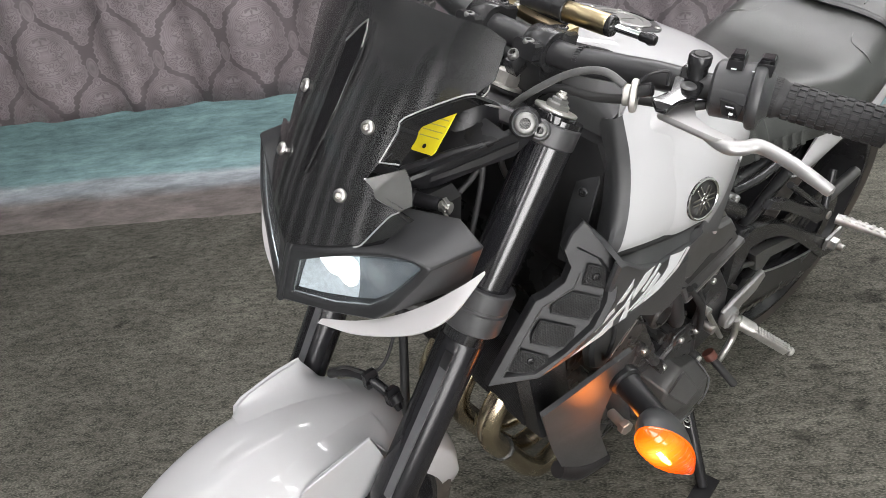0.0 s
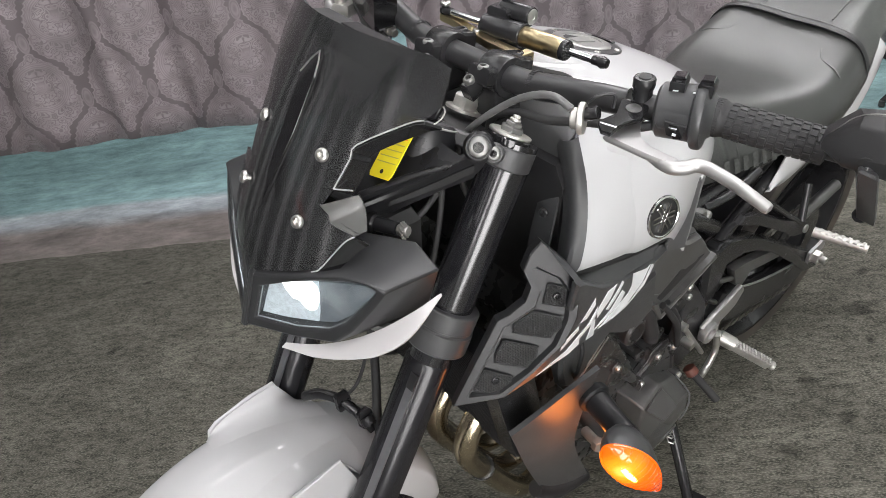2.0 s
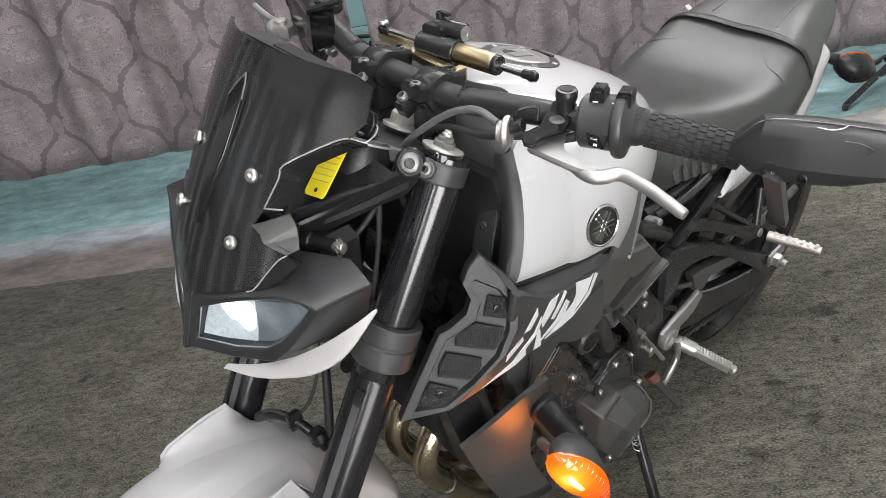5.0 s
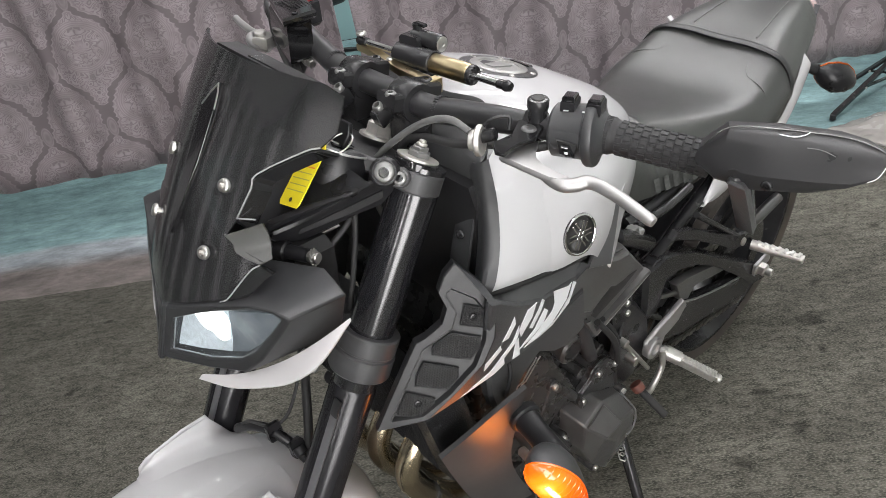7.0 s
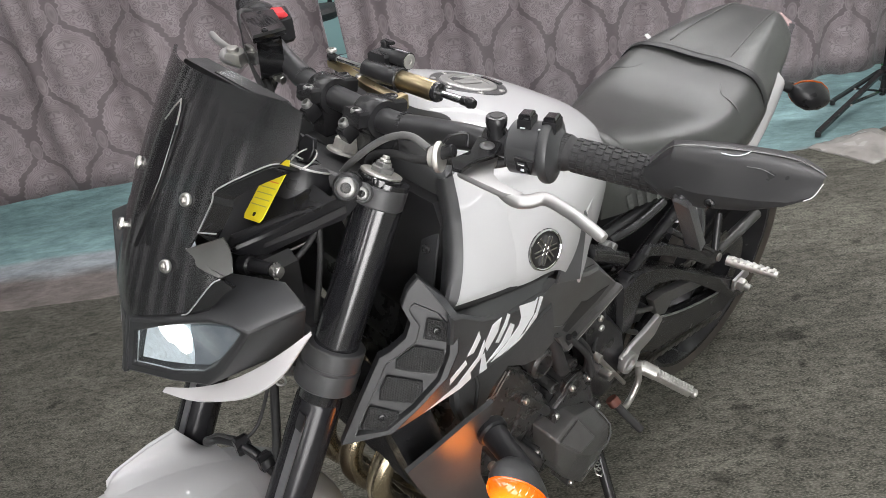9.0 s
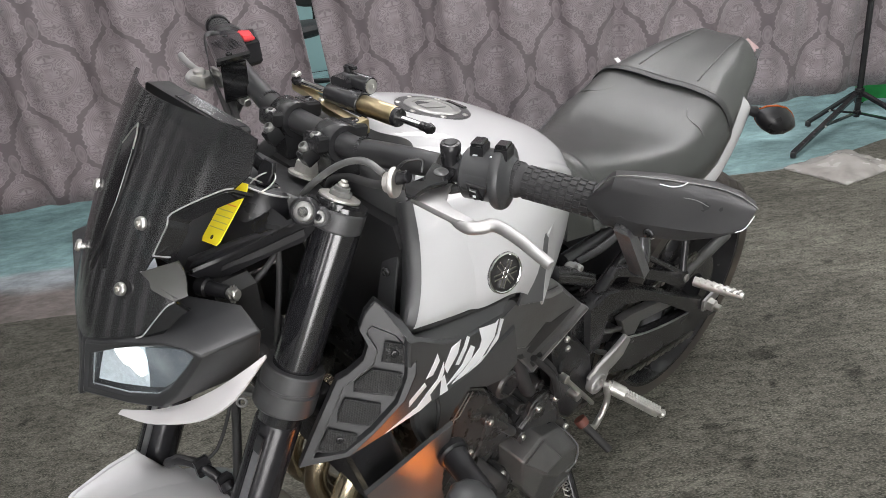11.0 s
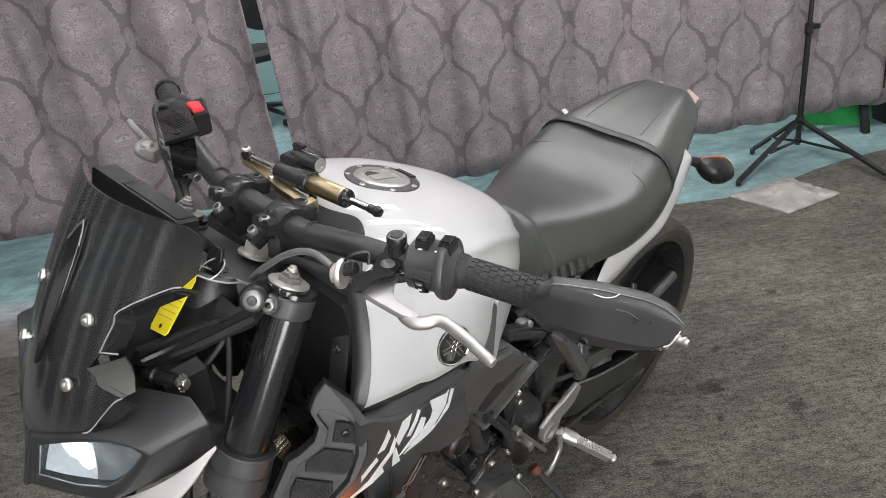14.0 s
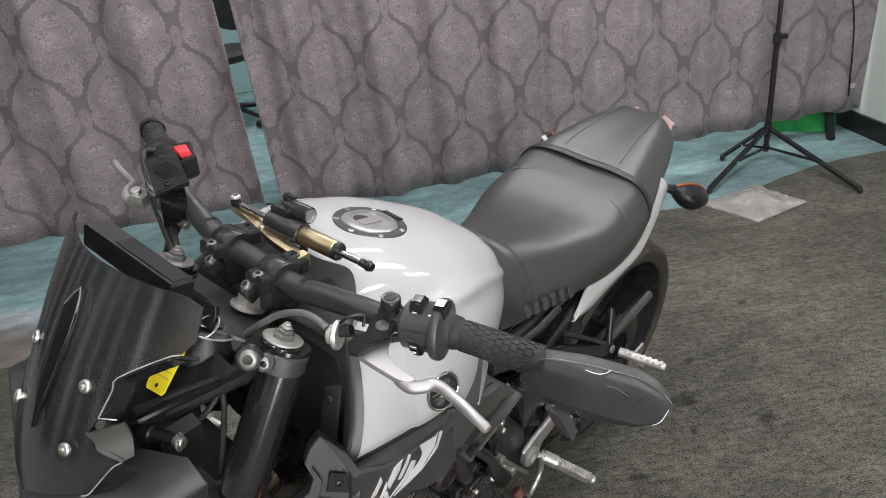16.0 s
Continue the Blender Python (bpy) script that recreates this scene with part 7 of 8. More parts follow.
# ---- exhaust headers ----
for y in (-0.050, 0.020, 0.090):
    P("exhaust_header", tube([(-0.300, y - 0.006, 0.520), (-0.250, y - 0.004, 0.500), (-0.205, y - 0.002, 0.475), (-0.180, y, 0.445), (-0.174, y, 0.410), (-0.188, y - 0.004, 0.365), (-0.232, y - 0.012, 0.285), (-0.290, y * 0.88, 0.188), (-0.345, y * 0.85, 0.130), (-0.43, y * 0.7, 0.120)], 0.0190, 22, 6), exhaust_steel, None, "heat-tinted steel exhaust header")
P("header_band", rev([(0.0200, -0.006), (0.0215, -0.005), (0.0215, 0.005), (0.0200, 0.006)], (-0.222, 0.079, 0.304), Vector((-0.046, -0.010, -0.082)), 24), engine_grey, None, "dark clamp band on the exhaust header")
P("header_link", tube([(-0.243, -0.06, 0.275), (-0.243, 0.08, 0.275)], 0.0125, 16, 1), exhaust_steel)
P("exhaust_box", box((-0.53, 0.0, 0.150), (0.26, 0.22, 0.10), None, 0.02), engine_grey, None, "dark exhaust collector box")

# ---- frame ----
for s in (-1, 1):
    f = (lambda g: g) if s > 0 else mirrored
    fr = [(-0.270, 0.135, 0.780), (-0.347, 0.180, 0.712), (-0.412, 0.186, 0.747), (-0.511, 0.182, 0.706), (-0.542, 0.182, 0.702), (-0.623, 0.180, 0.612), (-0.482, 0.180, 0.559), (-0.452, 0.180, 0.608), (-0.440, 0.180, 0.632), (-0.345, 0.180, 0.660), (-0.300, 0.160, 0.715)]
    frame_side = P("main_frame", f(prism([Vector(p) for p in fr], (0, -0.045, 0), 0.006)), cast_grey, None, "dark grey cast aluminium frame spar")
    band = [(-0.350, 0.700), (-0.412, 0.742), (-0.511, 0.702), (-0.540, 0.697), (-0.566, 0.668), (-0.545, 0.648), (-0.508, 0.645), (-0.462, 0.626), (-0.442, 0.636)]
    build("spar_band", f(prism([(x, 0.178, z) for x, z in band], (0, 0.016, 0), 0.005)), cast_grey, frame_side, "", 25)
    build("spar_slot", f(prism([(x, 0.1935, z) for x, z in ((-0.458, 0.632), (-0.471, 0.629), (-0.512, 0.650), (-0.500, 0.656))], (0, 0.0012, 0), 0.0004)), void_black, frame_side)
    build("spar_lip", f(prism([(x, 0.176, z) for x, z in ((-0.482, 0.559), (-0.623, 0.612), (-0.616, 0.620), (-0.482, 0.570), (-0.462, 0.606), (-0.452, 0.608))], (0, 0.014, 0), 0.003)), cast_grey, frame_side)
    build("worn_edge", f(tube([(-0.486, 0.1895, 0.5615), (-0.550, 0.1895, 0.586), (-0.618, 0.1890, 0.612)], 0.0012, 6, 3)), alu, frame_side, "bright worn lower edge")
    build("spar_pocket", f(prism([(x, 0.1795, z) for x, z in ((-0.478, 0.602), (-0.490, 0.590), (-0.560, 0.612), (-0.592, 0.628), (-0.560, 0.630), (-0.505, 0.626))], (0, 0.0012, 0), 0.0004)), void_black, frame_side)
    # panel under the slashes, running down beside the radiator
    tail = [(-0.232, 0.672), (-0.315, 0.672), (-0.372, 0.681), (-0.425, 0.693), (-0.436, 0.640), (-0.436, 0.618), (-0.408, 0.604), (-0.372, 0.612), (-0.330, 0.640), (-0.302, 0.618), (-0.268, 0.575), (-0.247, 0.590), (-0.237, 0.622)]
    build("frame_cover", f(prism([(x, 0.180, z) for x, z in tail], (0, 0.020, 0.004), 0.005)), grey_plastic, frame_side, "", 25)
    build("frame_bolt", f(joined(drum((-0.640, 0.124, 0.652), (0, 1, 0), 0.013, 0.016, 0.002, 20), drum((-0.655, 0.124, 0.650), (0, 1, 0), 0.008, 0.020, 0.002, 6))), bolt_zinc, frame_side)
    build("engine_mount", f(joined(rev([(0.026, -0.02), (0.026, 0.014), (0.022, 0.018), (0.017, 0.018), (0.016, 0.002), (0.0, 0.002)], (-0.437, 0.166, 0.559), (0, 1, 0), 28))), engine_grey, frame_side)
    P("pivot_plate", f(prism([(-0.640, 0.150, 0.600), (-0.690, 0.145, 0.560), (-0.760, 0.135, 0.400), (-0.760, 0.130, 0.300), (-0.700, 0.130, 0.290), (-0.640, 0.140, 0.420), (-0.600, 0.150, 0.540)], (0, -0.035, 0), 0.005)), black_metal, None, "black pivot plate")
    g = tube([(-0.560, 0.150, 0.690), (-0.640, 0.135, 0.640), (-0.700, 0.13, 0.60)], 0.016, 14, 4)
    P("frame_brace", f(g), black_metal)

# ---- engine ----
eng = P("engine", joined(loft([[(-0.27, y, z) for y, z in ((-0.14, 0.40), (0.14, 0.40), (0.14, 0.66), (-0.14, 0.66))], [(-0.44, y, z) for y, z in ((-0.15, 0.24), (0.15, 0.24), (0.135, 0.60), (-0.135, 0.60))], [(-0.66, y, z) for y, z in ((-0.14, 0.24), (0.14, 0.24), (0.12, 0.50), (-0.12, 0.50))]])), engine_grey, None, "dark grey three-cylinder engine", smooth=20)
bv = eng.modifiers.new("round", "BEVEL")
bv.width, bv.segments = 0.012, 3


def hull(pts):
    """A faceted solid round the points."""
    bm = bmesh.new()
    vs = [bm.verts.new(p) for p in pts]
    out = bmesh.ops.convex_hull(bm, input=vs)
    bmesh.ops.delete(bm, geom=[g for g in out["geom_interior"] if g.is_valid], context="VERTS")
    bmesh.ops.dissolve_limit(bm, angle_limit=radians(3), verts=bm.verts, edges=bm.edges)
    bm.verts.index_update()
    geo = [v.co.copy() for v in bm.verts], [[v.index for v in f.verts] for f in bm.faces]
    bm.free()
    return geo


def rounded(ob, width, angle=20):
    bv = ob.modifiers.new("round", "BEVEL")
    bv.width, bv.segments, bv.limit_method, bv.angle_limit = width, 2, "ANGLE", radians(angle)
    return ob


head_cover = [(-0.323, 0.602), (-0.351, 0.611), (-0.387, 0.584), (-0.410, 0.541), (-0.449, 0.478), (-0.443, 0.444), (-0.416, 0.428), (-0.388, 0.405), (-0.338, 0.460), (-0.308, 0.507), (-0.309, 0.564)]
hx, hz = sum(p[0] for p in head_cover) / len(head_cover), sum(p[1] for p in head_cover) / len(head_cover)
build("head_cover", loft([[(hx + (x - hx) * q, y, hz + (z - hz) * q) for x, z in head_cover] for y, q in ((0.120, 1.02), (0.172, 1.02), (0.176, 1.0), (0.178, 0.93), (0.184, 0.88), (0.186, 0.60))]), engine_grey, eng, "", 24)
# raised ribs that meet at the bolt on the cover
for pts, r in (([(-0.3848, 0.184, 0.5259), (-0.415, 0.184, 0.492), (-0.450, 0.184, 0.447)], 0.0085), ([(-0.3848, 0.183, 0.5259), (-0.3818, 0.184, 0.508), (-0.369, 0.184, 0.472), (-0.352, 0.182, 0.452)], 0.0050), ([(-0.3848, 0.183, 0.5259), (-0.372, 0.184, 0.548), (-0.352, 0.184, 0.556), (-0.348, 0.184, 0.575)], 0.0042)):
    build("cover_rib", tube(pts, r, 12, 5), engine_grey, eng)
for off in (0.0, 0.0085):
    build("gasket_line", tube([(-0.3514 + off, 0.188, 0.6108 + off * 0.4), (-0.3235 + off, 0.188, 0.5811 + off * 0.4), (-0.3141 + off, 0.188, 0.5800 + off * 0.4), (-0.3041 + off * 0.6, 0.188, 0.566)], 0.0011, 6, 1), alu, eng, "pale gasket edge")
# drive cover: a lobed casting with long bolt bosses
drive = [(-0.542, 0.470), (-0.560, 0.452), (-0.573, 0.422), (-0.593, 0.354), (-0.538, 0.340), (-0.502, 0.345), (-0.468, 0.391), (-0.465, 0.425), (-0.478, 0.438), (-0.497, 0.449), (-0.506, 0.465)]
dx, dz = sum(p[0] for p in drive) / len(drive), sum(p[1] for p in drive) / len(drive)
build("drive_cover", loft([[(dx + (x - dx) * q, y, dz + (z - dz) * q) for x, z in drive] for y, q in ((0.120, 0.93), (0.168, 0.93), (0.171, 1.0), (0.182, 1.0), (0.186, 0.97), (0.187, 0.88), (0.183, 0.84), (0.184, 0.4))]), engine_grey, eng, "", 24)
build("cover_flange", tube([(x, 0.180, z) for x, z in drive[5:] + drive[:2]], 0.0026, 8, 3), engine_grey, eng)
for (x, y, z), r, h in (((-0.559, 0.187, 0.4478), 0.0105, 0.060), ((-0.5128, 0.187, 0.4557), 0.0105, 0.065), ((-0.535, 0.170, 0.480), 0.0125, 0.055), ((-0.487, 0.172, 0.462), 0.0110, 0.055), ((-0.4673, 0.193, 0.4278), 0.0092, 0.055), ((-0.4685, 0.195, 0.4104), 0.0092, 0.055), ((-0.4595, 0.203, 0.3573), 0.0100, 0.060), ((-0.4102, 0.203, 0.3931), 0.0100, 0.060), ((-0.3848, 0.193, 0.5259), 0.0110, 0.040), ((-0.3456, 0.190, 0.4866), 0.0095, 0.040), ((-0.5831, 0.198, 0.3682), 0.0100, 0.060), ((-0.522, 0.203, 0.212), 0.0105, 0.040)):
    build("bolt_boss", drum((x, y - h, z), (0, 1, 0), r, h, 0.0015, 18), engine_grey, eng)
    if y > 0.175:
        bolt((x, y - 0.0005, z), (0, 1, 0), 0.0060, 0.006, "cover_bolt", steel, eng)
# crankcase swelling and fin between the two covers
build("crankcase_barrel", rev([(0.046, 0.0), (0.046, 0.050), (0.043, 0.056), (0.036, 0.058)], (-0.430, 0.118, 0.425), (0, 1, 0), 36), engine_grey, eng)
build("crankcase_fin", prism([(x, 0.150, z) for x, z in ((-0.462, 0.436), (-0.474, 0.400), (-0.474, 0.352), (-0.440, 0.330), (-0.430, 0.352), (-0.452, 0.392))], (0, 0.048, 0), 0.004), engine_grey, eng, "", 25)
# generator cover: flat facets that step out to a bevelled rim
rim = [(-0.4325, 0.226, 0.4207), (-0.4999, 0.212, 0.4145), (-0.5701, 0.200, 0.3753), (-0.5886, 0.225, 0.3366), (-0.5786, 0.232, 0.3049), (-0.5068, 0.246, 0.3383), (-0.5238, 0.238, 0.371), (-0.4688, 0.246, 0.379)]
low = [(-0.602, 0.206, 0.250), (-0.590, 0.208, 0.205), (-0.545, 0.212, 0.195), (-0.480, 0.220, 0.275), (-0.440, 0.222, 0.350)]
foot = [(x + (x + 0.520) * 0.05, 0.150, z + (z - 0.320) * 0.05) for x, y, z in rim[:4] + low]
st = rounded(build("stator_cover", hull(rim + low + foot), cast_grey, eng, "faceted grey generator cover", 12), 0.004, 14)
facet = [(-0.4360, 0.2275, 0.4170), (-0.4985, 0.2135, 0.4120), (-0.5205, 0.2395, 0.3720), (-0.4700, 0.2470, 0.3800)]
build("cover_facet", prism(facet, (0.002, 0.0035, 0.0035), 0.002), cast_grey, st, "", 14)
build("cover_lip", tube([(-0.5701, 0.2015, 0.3765), (-0.5886, 0.2265, 0.3370), (-0.5786, 0.2335, 0.3049), (-0.5400, 0.2420, 0.3200)], 0.0018, 8, 2), strip_grey, st, "pale machined cover edge")
build("cover_badge", drum((-0.555, 0.214, 0.245), (-0.1, 1, -0.3), 0.026, 0.010, 0.002, 28), cast_grey, st)
for k, (a, b) in enumerate((((-0.300, 0.175, 0.52), (-0.335, 0.21, 0.43)), ((-0.36, 0.18, 0.44), (-0.40, 0.205, 0.38)))):
    build("coolant_pipe", tube([a, ((a[0] + b[0]) / 2, 0.205, (a[2] + b[2]) / 2), b], 0.016, 14, 5), rubber, eng)
P("cylinder_block", box((-0.36, 0, 0.66), (0.17, 0.30, 0.14), turned(0, -15, 0), 0.012), engine_grey, None, "dark cylinder block")
for pts, r in (([(-0.50, 0.178, 0.575), (-0.545, 0.186, 0.52), (-0.560, 0.180, 0.46), (-0.60, 0.15, 0.40)], 0.0065), ([(-0.489, 0.186, 0.585), (-0.534, 0.194, 0.522), (-0.560, 0.192, 0.455)], 0.0055), ([(-0.506, 0.184, 0.580), (-0.542, 0.190, 0.526), (-0.570, 0.188, 0.450)], 0.0045), ([(-0.60, 0.155, 0.60), (-0.62, 0.162, 0.53), (-0.60, 0.165, 0.50), (-0.575, 0.178, 0.49)], 0.004), ([(-0.46, 0.172, 0.60), (-0.47, 0.186, 0.545), (-0.49, 0.180, 0.51)], 0.012), ([(-0.262, 0.190, 0.70), (-0.268, 0.205, 0.66), (-0.262, 0.208, 0.625), (-0.268, 0.20, 0.60)], 0.003)):
    P("engine_hose", tube(pts, r, 12, 6), rubber)
sprc = P("sprocket_cover", prism([(x, 0.132, z) for x, z in ((-0.554, 0.552), (-0.593, 0.556), (-0.640, 0.520), (-0.690, 0.455), (-0.705, 0.390), (-0.680, 0.330), (-0.640, 0.318), (-0.600, 0.360), (-0.580, 0.440))], (0, 0.036, 0), 0.008), black_plastic, None, "black sprocket cover")
for q in ((-0.600, 0.545), (-0.606, 0.520), (-0.585, 0.455)):
    bolt((q[0], 0.168, q[1]), (0, 1, 0), 0.0062, 0.005, "cover_bolt", steel, sprc)
build("shift_shaft", tube([(-0.630, 0.160, 0.400), (-0.630, 0.190, 0.400)], 0.009, 14, 1), steel, sprc)

# ---- seat and tail ----
SEAT = [
    (-0.655, [(0, 0.836), (0.028, 0.834), (0.056, 0.818), (0.084, 0.785), (0.100, 0.740), (0.104, 0.690)]),
    (-0.700, [(0, 0.803), (0.032, 0.801), (0.062, 0.788), (0.090, 0.757), (0.110, 0.722), (0.118, 0.690)]),
    (-0.724, [(0, 0.7905), (0.0345, 0.7885), (0.064, 0.776), (0.0905, 0.747), (0.1095, 0.716), (0.1185, 0.690)]),
    (-0.740, [(0, 0.7895), (0.0375, 0.7875), (0.0685, 0.7755), (0.0960, 0.748), (0.1160, 0.717), (0.1255, 0.690)]),
    (-0.760, [(0, 0.784), (0.040, 0.782), (0.072, 0.770), (0.098, 0.744), (0.118, 0.715), (0.128, 0.690)]),
    (-0.850, [(0, 0.770), (0.055, 0.770), (0.098, 0.760), (0.122, 0.735), (0.138, 0.710), (0.143, 0.690)]),
    (-0.910, [(0, 0.768), (0.065, 0.769), (0.118, 0.762), (0.145, 0.738), (0.155, 0.712), (0.152, 0.690)]),
    (-0.960, [(0, 0.772), (0.072, 0.774), (0.132, 0.770), (0.160, 0.744), (0.166, 0.716), (0.156, 0.692)]),
    (-1.020, [(0, 0.790), (0.074, 0.792), (0.132, 0.788), (0.160, 0.758), (0.164, 0.728), (0.154, 0.700)]),
    (-1.078, [(0, 0.822), (0.068, 0.825), (0.124, 0.818), (0.152, 0.786), (0.156, 0.754), (0.148, 0.726)]),
]
PILL = [
    (-1.078, [(0, 0.828), (0.066, 0.831), (0.112, 0.826), (0.150, 0.792), (0.154, 0.765), (0.146, 0.738)]),
    (-1.150, [(0, 0.848), (0.060, 0.851), (0.098, 0.843), (0.130, 0.806), (0.132, 0.782), (0.124, 0.760)]),
    (-1.230, [(0, 0.864), (0.050, 0.866), (0.078, 0.858), (0.106, 0.824), (0.108, 0.802), (0.100, 0.784)]),
    (-1.290, [(0, 0.871), (0.044, 0.871), (0.062, 0.863), (0.084, 0.836), (0.086, 0.818), (0.082, 0.804)]),
    (-1.318, [(0, 0.862), (0.036, 0.861), (0.050, 0.852), (0.064, 0.834), (0.066, 0.818), (0.062, 0.804)]),
]


def padded(sections):
    rows = []
    for x, pr in sections:
        rows.append([(x, -y, z) for y, z in reversed(pr[1:])] + [(x, y, z) for y, z in pr])
    return surf(rows, 6, 4, 0.006)


trim = [(-0.652, y, z + 0.007) for y, z in ((-0.098, 0.740), (-0.086, 0.785), (-0.058, 0.818), (-0.030, 0.836), (0, 0.840), (0.030, 0.836), (0.058, 0.818), (0.086, 0.785), (0.098, 0.740), (0.104, 0.700))]
P("seat_trim", tube(trim, 0.0065, 10, 4), rubber, None, "black rubber trim between tank and seat")
seat = P("seat", padded(SEAT), leather, None, "worn black vinyl rider seat")
pill = P("pillion_pad", padded(PILL), leather, None, "black vinyl pillion seat")
for s in (-1, 1):
    build("seam", tube([(-1.092, 0.066 * s, 0.8420), (-1.15, 0.060 * s, 0.8580), (-1.23, 0.050 * s, 0.8730), (-1.29, 0.044 * s, 0.8780), (-1.320, 0.037 * s, 0.8672)], 0.0012, 6, 5), seam_grey, pill)
    build("seam", tube([(-1.066, 0.080 * s, 0.8235), (-1.045, 0.082 * s, 0.8105), (-1.02, 0.096 * s, 0.7980), (-1.005, 0.132 * s, 0.7905), (-1.0, 0.155 * s, 0.767), (-1.0, 0.169 * s, 0.73)], 0.0012, 6, 5), seam_grey, seat)
    # printed patch on the side of the seat
    for i in range(6):
        o = Vector((-0.705 - 0.021 * i, (0.1190 + 0.0045 * i) * s, 0.719))
        build("printed_stripe", prism([o, o + Vector((-0.011, 0.0022 * s, 0)), o + Vector((-0.013, 0.0102 * s, -0.025)), o + Vector((-0.002, 0.0080 * s, -0.025))], (0, 0.0006 * s, 0.0002), 0.0001), seat_print, seat)
strap = [(-1.066, y, z) for y, z in ((-0.158, 0.748), (-0.156, 0.786), (-0.126, 0.821), (-0.068, 0.831), (0, 0.830), (0.068, 0.831), (0.126, 0.821), (0.156, 0.786), (0.158, 0.748))]
build("seat_strap", surf([strap, [(x - 0.006, y * 0.995, z + 0.0035) for x, y, z in strap], [(x - 0.012, y * 0.99, z + 0.003) for x, y, z in strap]], 2, 4, 0.004), leather_piping, pill)
P("seat_tag", box((-1.098, -0.118, 0.832), (0.014, 0.022, 0.002), turned(-32, 0, 0), 0.0005), white_dull)

for s in (-1, 1):
    f = (lambda g: g) if s > 0 else mirrored
    hi = [(-0.858, 0.140, 0.618), (-0.888, 0.149, 0.690), (-0.945, 0.158, 0.704), (-1.031, 0.165, 0.714), (-1.062, 0.163, 0.752), (-1.100, 0.150, 0.790), (-1.160, 0.127, 0.816)]
    lo = [(-0.850, 0.136, 0.606), (-0.908, 0.145, 0.606), (-0.979, 0.155, 0.642), (-1.040, 0.158, 0.662), (-1.085, 0.157, 0.684), (-1.141, 0.152, 0.726), (-1.186, 0.143, 0.768)]
    mid = [tuple((Vector(a) + Vector(b)) / 2 + Vector((0, 0.010, 0))) for a, b in zip(hi, lo)]
    P("tail_cowl", f(surf([hi, mid, lo], 3, 4, 0.004)), white, None, "glossy white tail cowl")
    root = P("rear_indicator", f(tube([(-1.165, 0.105, 0.772), (-1.190, 0.132, 0.774), (-1.208, 0.150, 0.768)], [0.012, 0.009, 0.012], 14, 4)), black_plastic, None, "black rear indicator with unlit amber lens")
    c0, ax = Vector((-1.236, 0.178, 0.754)), Vector((-0.082, 0.060, -0.040)).normalized()
    bk = (Vector((-0.55, -0.75, 0.35)) - ax * Vector((-0.55, -0.75, 0.35)).dot(ax)).normalized()
    u3 = ax.cross(bk)
    prof = [(-0.048, 0.006), (-0.038, 0.018), (-0.020, 0.027), (0.0, 0.030), (0.020, 0.024), (0.036, 0.014), (0.048, 0.003)]
    body, lens = [], []
    for t, r in prof:
        o = c0 + ax * t
        body.append([o + u3 * (r * math.cos(q)) - bk * (r * 1.2 * max(0, math.sin(q))) for q in np.linspace(0, 2 * math.pi, 18, endpoint=False)])
        lens.append([o + bk * 0.002 + u3 * (r * 1.06 * math.cos(q)) + bk * (r * 0.5 * max(0, math.sin(q))) for q in np.linspace(0, 2 * math.pi, 18, endpoint=False)])
    build("indicator_body", f(loft(body)), black_plastic, root)
    build("amber_lens", f(loft(lens)), amber_off, root)
tail = P("tail_unit", joined(loft([[(-1.18, y, z) for y, z in ((-0.11, 0.735), (0.11, 0.735), (0.118, 0.785), (-0.118, 0.785))], [(-1.28, y, z) for y, z in ((-0.085, 0.765), (0.085, 0.765), (0.092, 0.825), (-0.092, 0.825))], [(-1.345, y, z) for y, z in ((-0.06, 0.800), (0.06, 0.800), (0.072, 0.845), (-0.072, 0.845))]])), black_plastic, None, "black tail unit")
for s in (-1, 1):
    g = prism([(-1.312, 0.066, 0.834), (-1.322, 0.034, 0.856), (-1.352, 0.028, 0.854), (-1.368, 0.054, 0.832)], (0.0, 0.004, 0.009), 0.003)
    build("tail_lens", g if s > 0 else mirrored(g), tail_red, tail, "pale red tail light lens")

# ---- rear wheel and swingarm ----
RC = (-1.165, 0.020, 0.303)
rear_wheel = wheel("rear_wheel", RC, 0.303, 0.086, 34, "black rear wheel with dusty brown tyre")
spr = rev([(0.06, 0), (0.108, 0), (0.112, 0.002), (0.112, 0.004), (0.108, 0.006), (0.06, 0.006), (0.06, 0)], (RC[0], 0.112, RC[2]), (0, 1, 0), 60)
build("sprocket", (spr[0], spr[1][:-2]), black_metal, rear_wheel)
build("brake_disc", drum((RC[0], -0.085, RC[2]), (0, 1, 0), 0.115, 0.005, 0.001, 40), chain_steel, rear_wheel)
SWING_TOP = [(-0.672, 0.560), (-0.725, 0.568), (-0.790, 0.545), (-0.850, 0.516), (-0.930, 0.466), (-1.009, 0.414), (-1.095, 0.358), (-1.173, 0.310), (-1.245, 0.262), (-1.255, 0.225), (-1.190, 0.240), (-1.108, 0.306), (-1.062, 0.342), (-0.985, 0.402), (-0.918, 0.450), (-0.850, 0.487), (-0.789, 0.510), (-0.735, 0.515), (-0.720, 0.440), (-0.690, 0.440)]
SWING_LOW = [(-0.800, 0.395), (-0.844, 0.388), (-0.928, 0.353), (-1.028, 0.322), (-1.136, 0.297), (-1.210, 0.240), (-1.176, 0.215), (-1.060, 0.240), (-0.960, 0.262), (-0.865, 0.283), (-0.770, 0.330)]
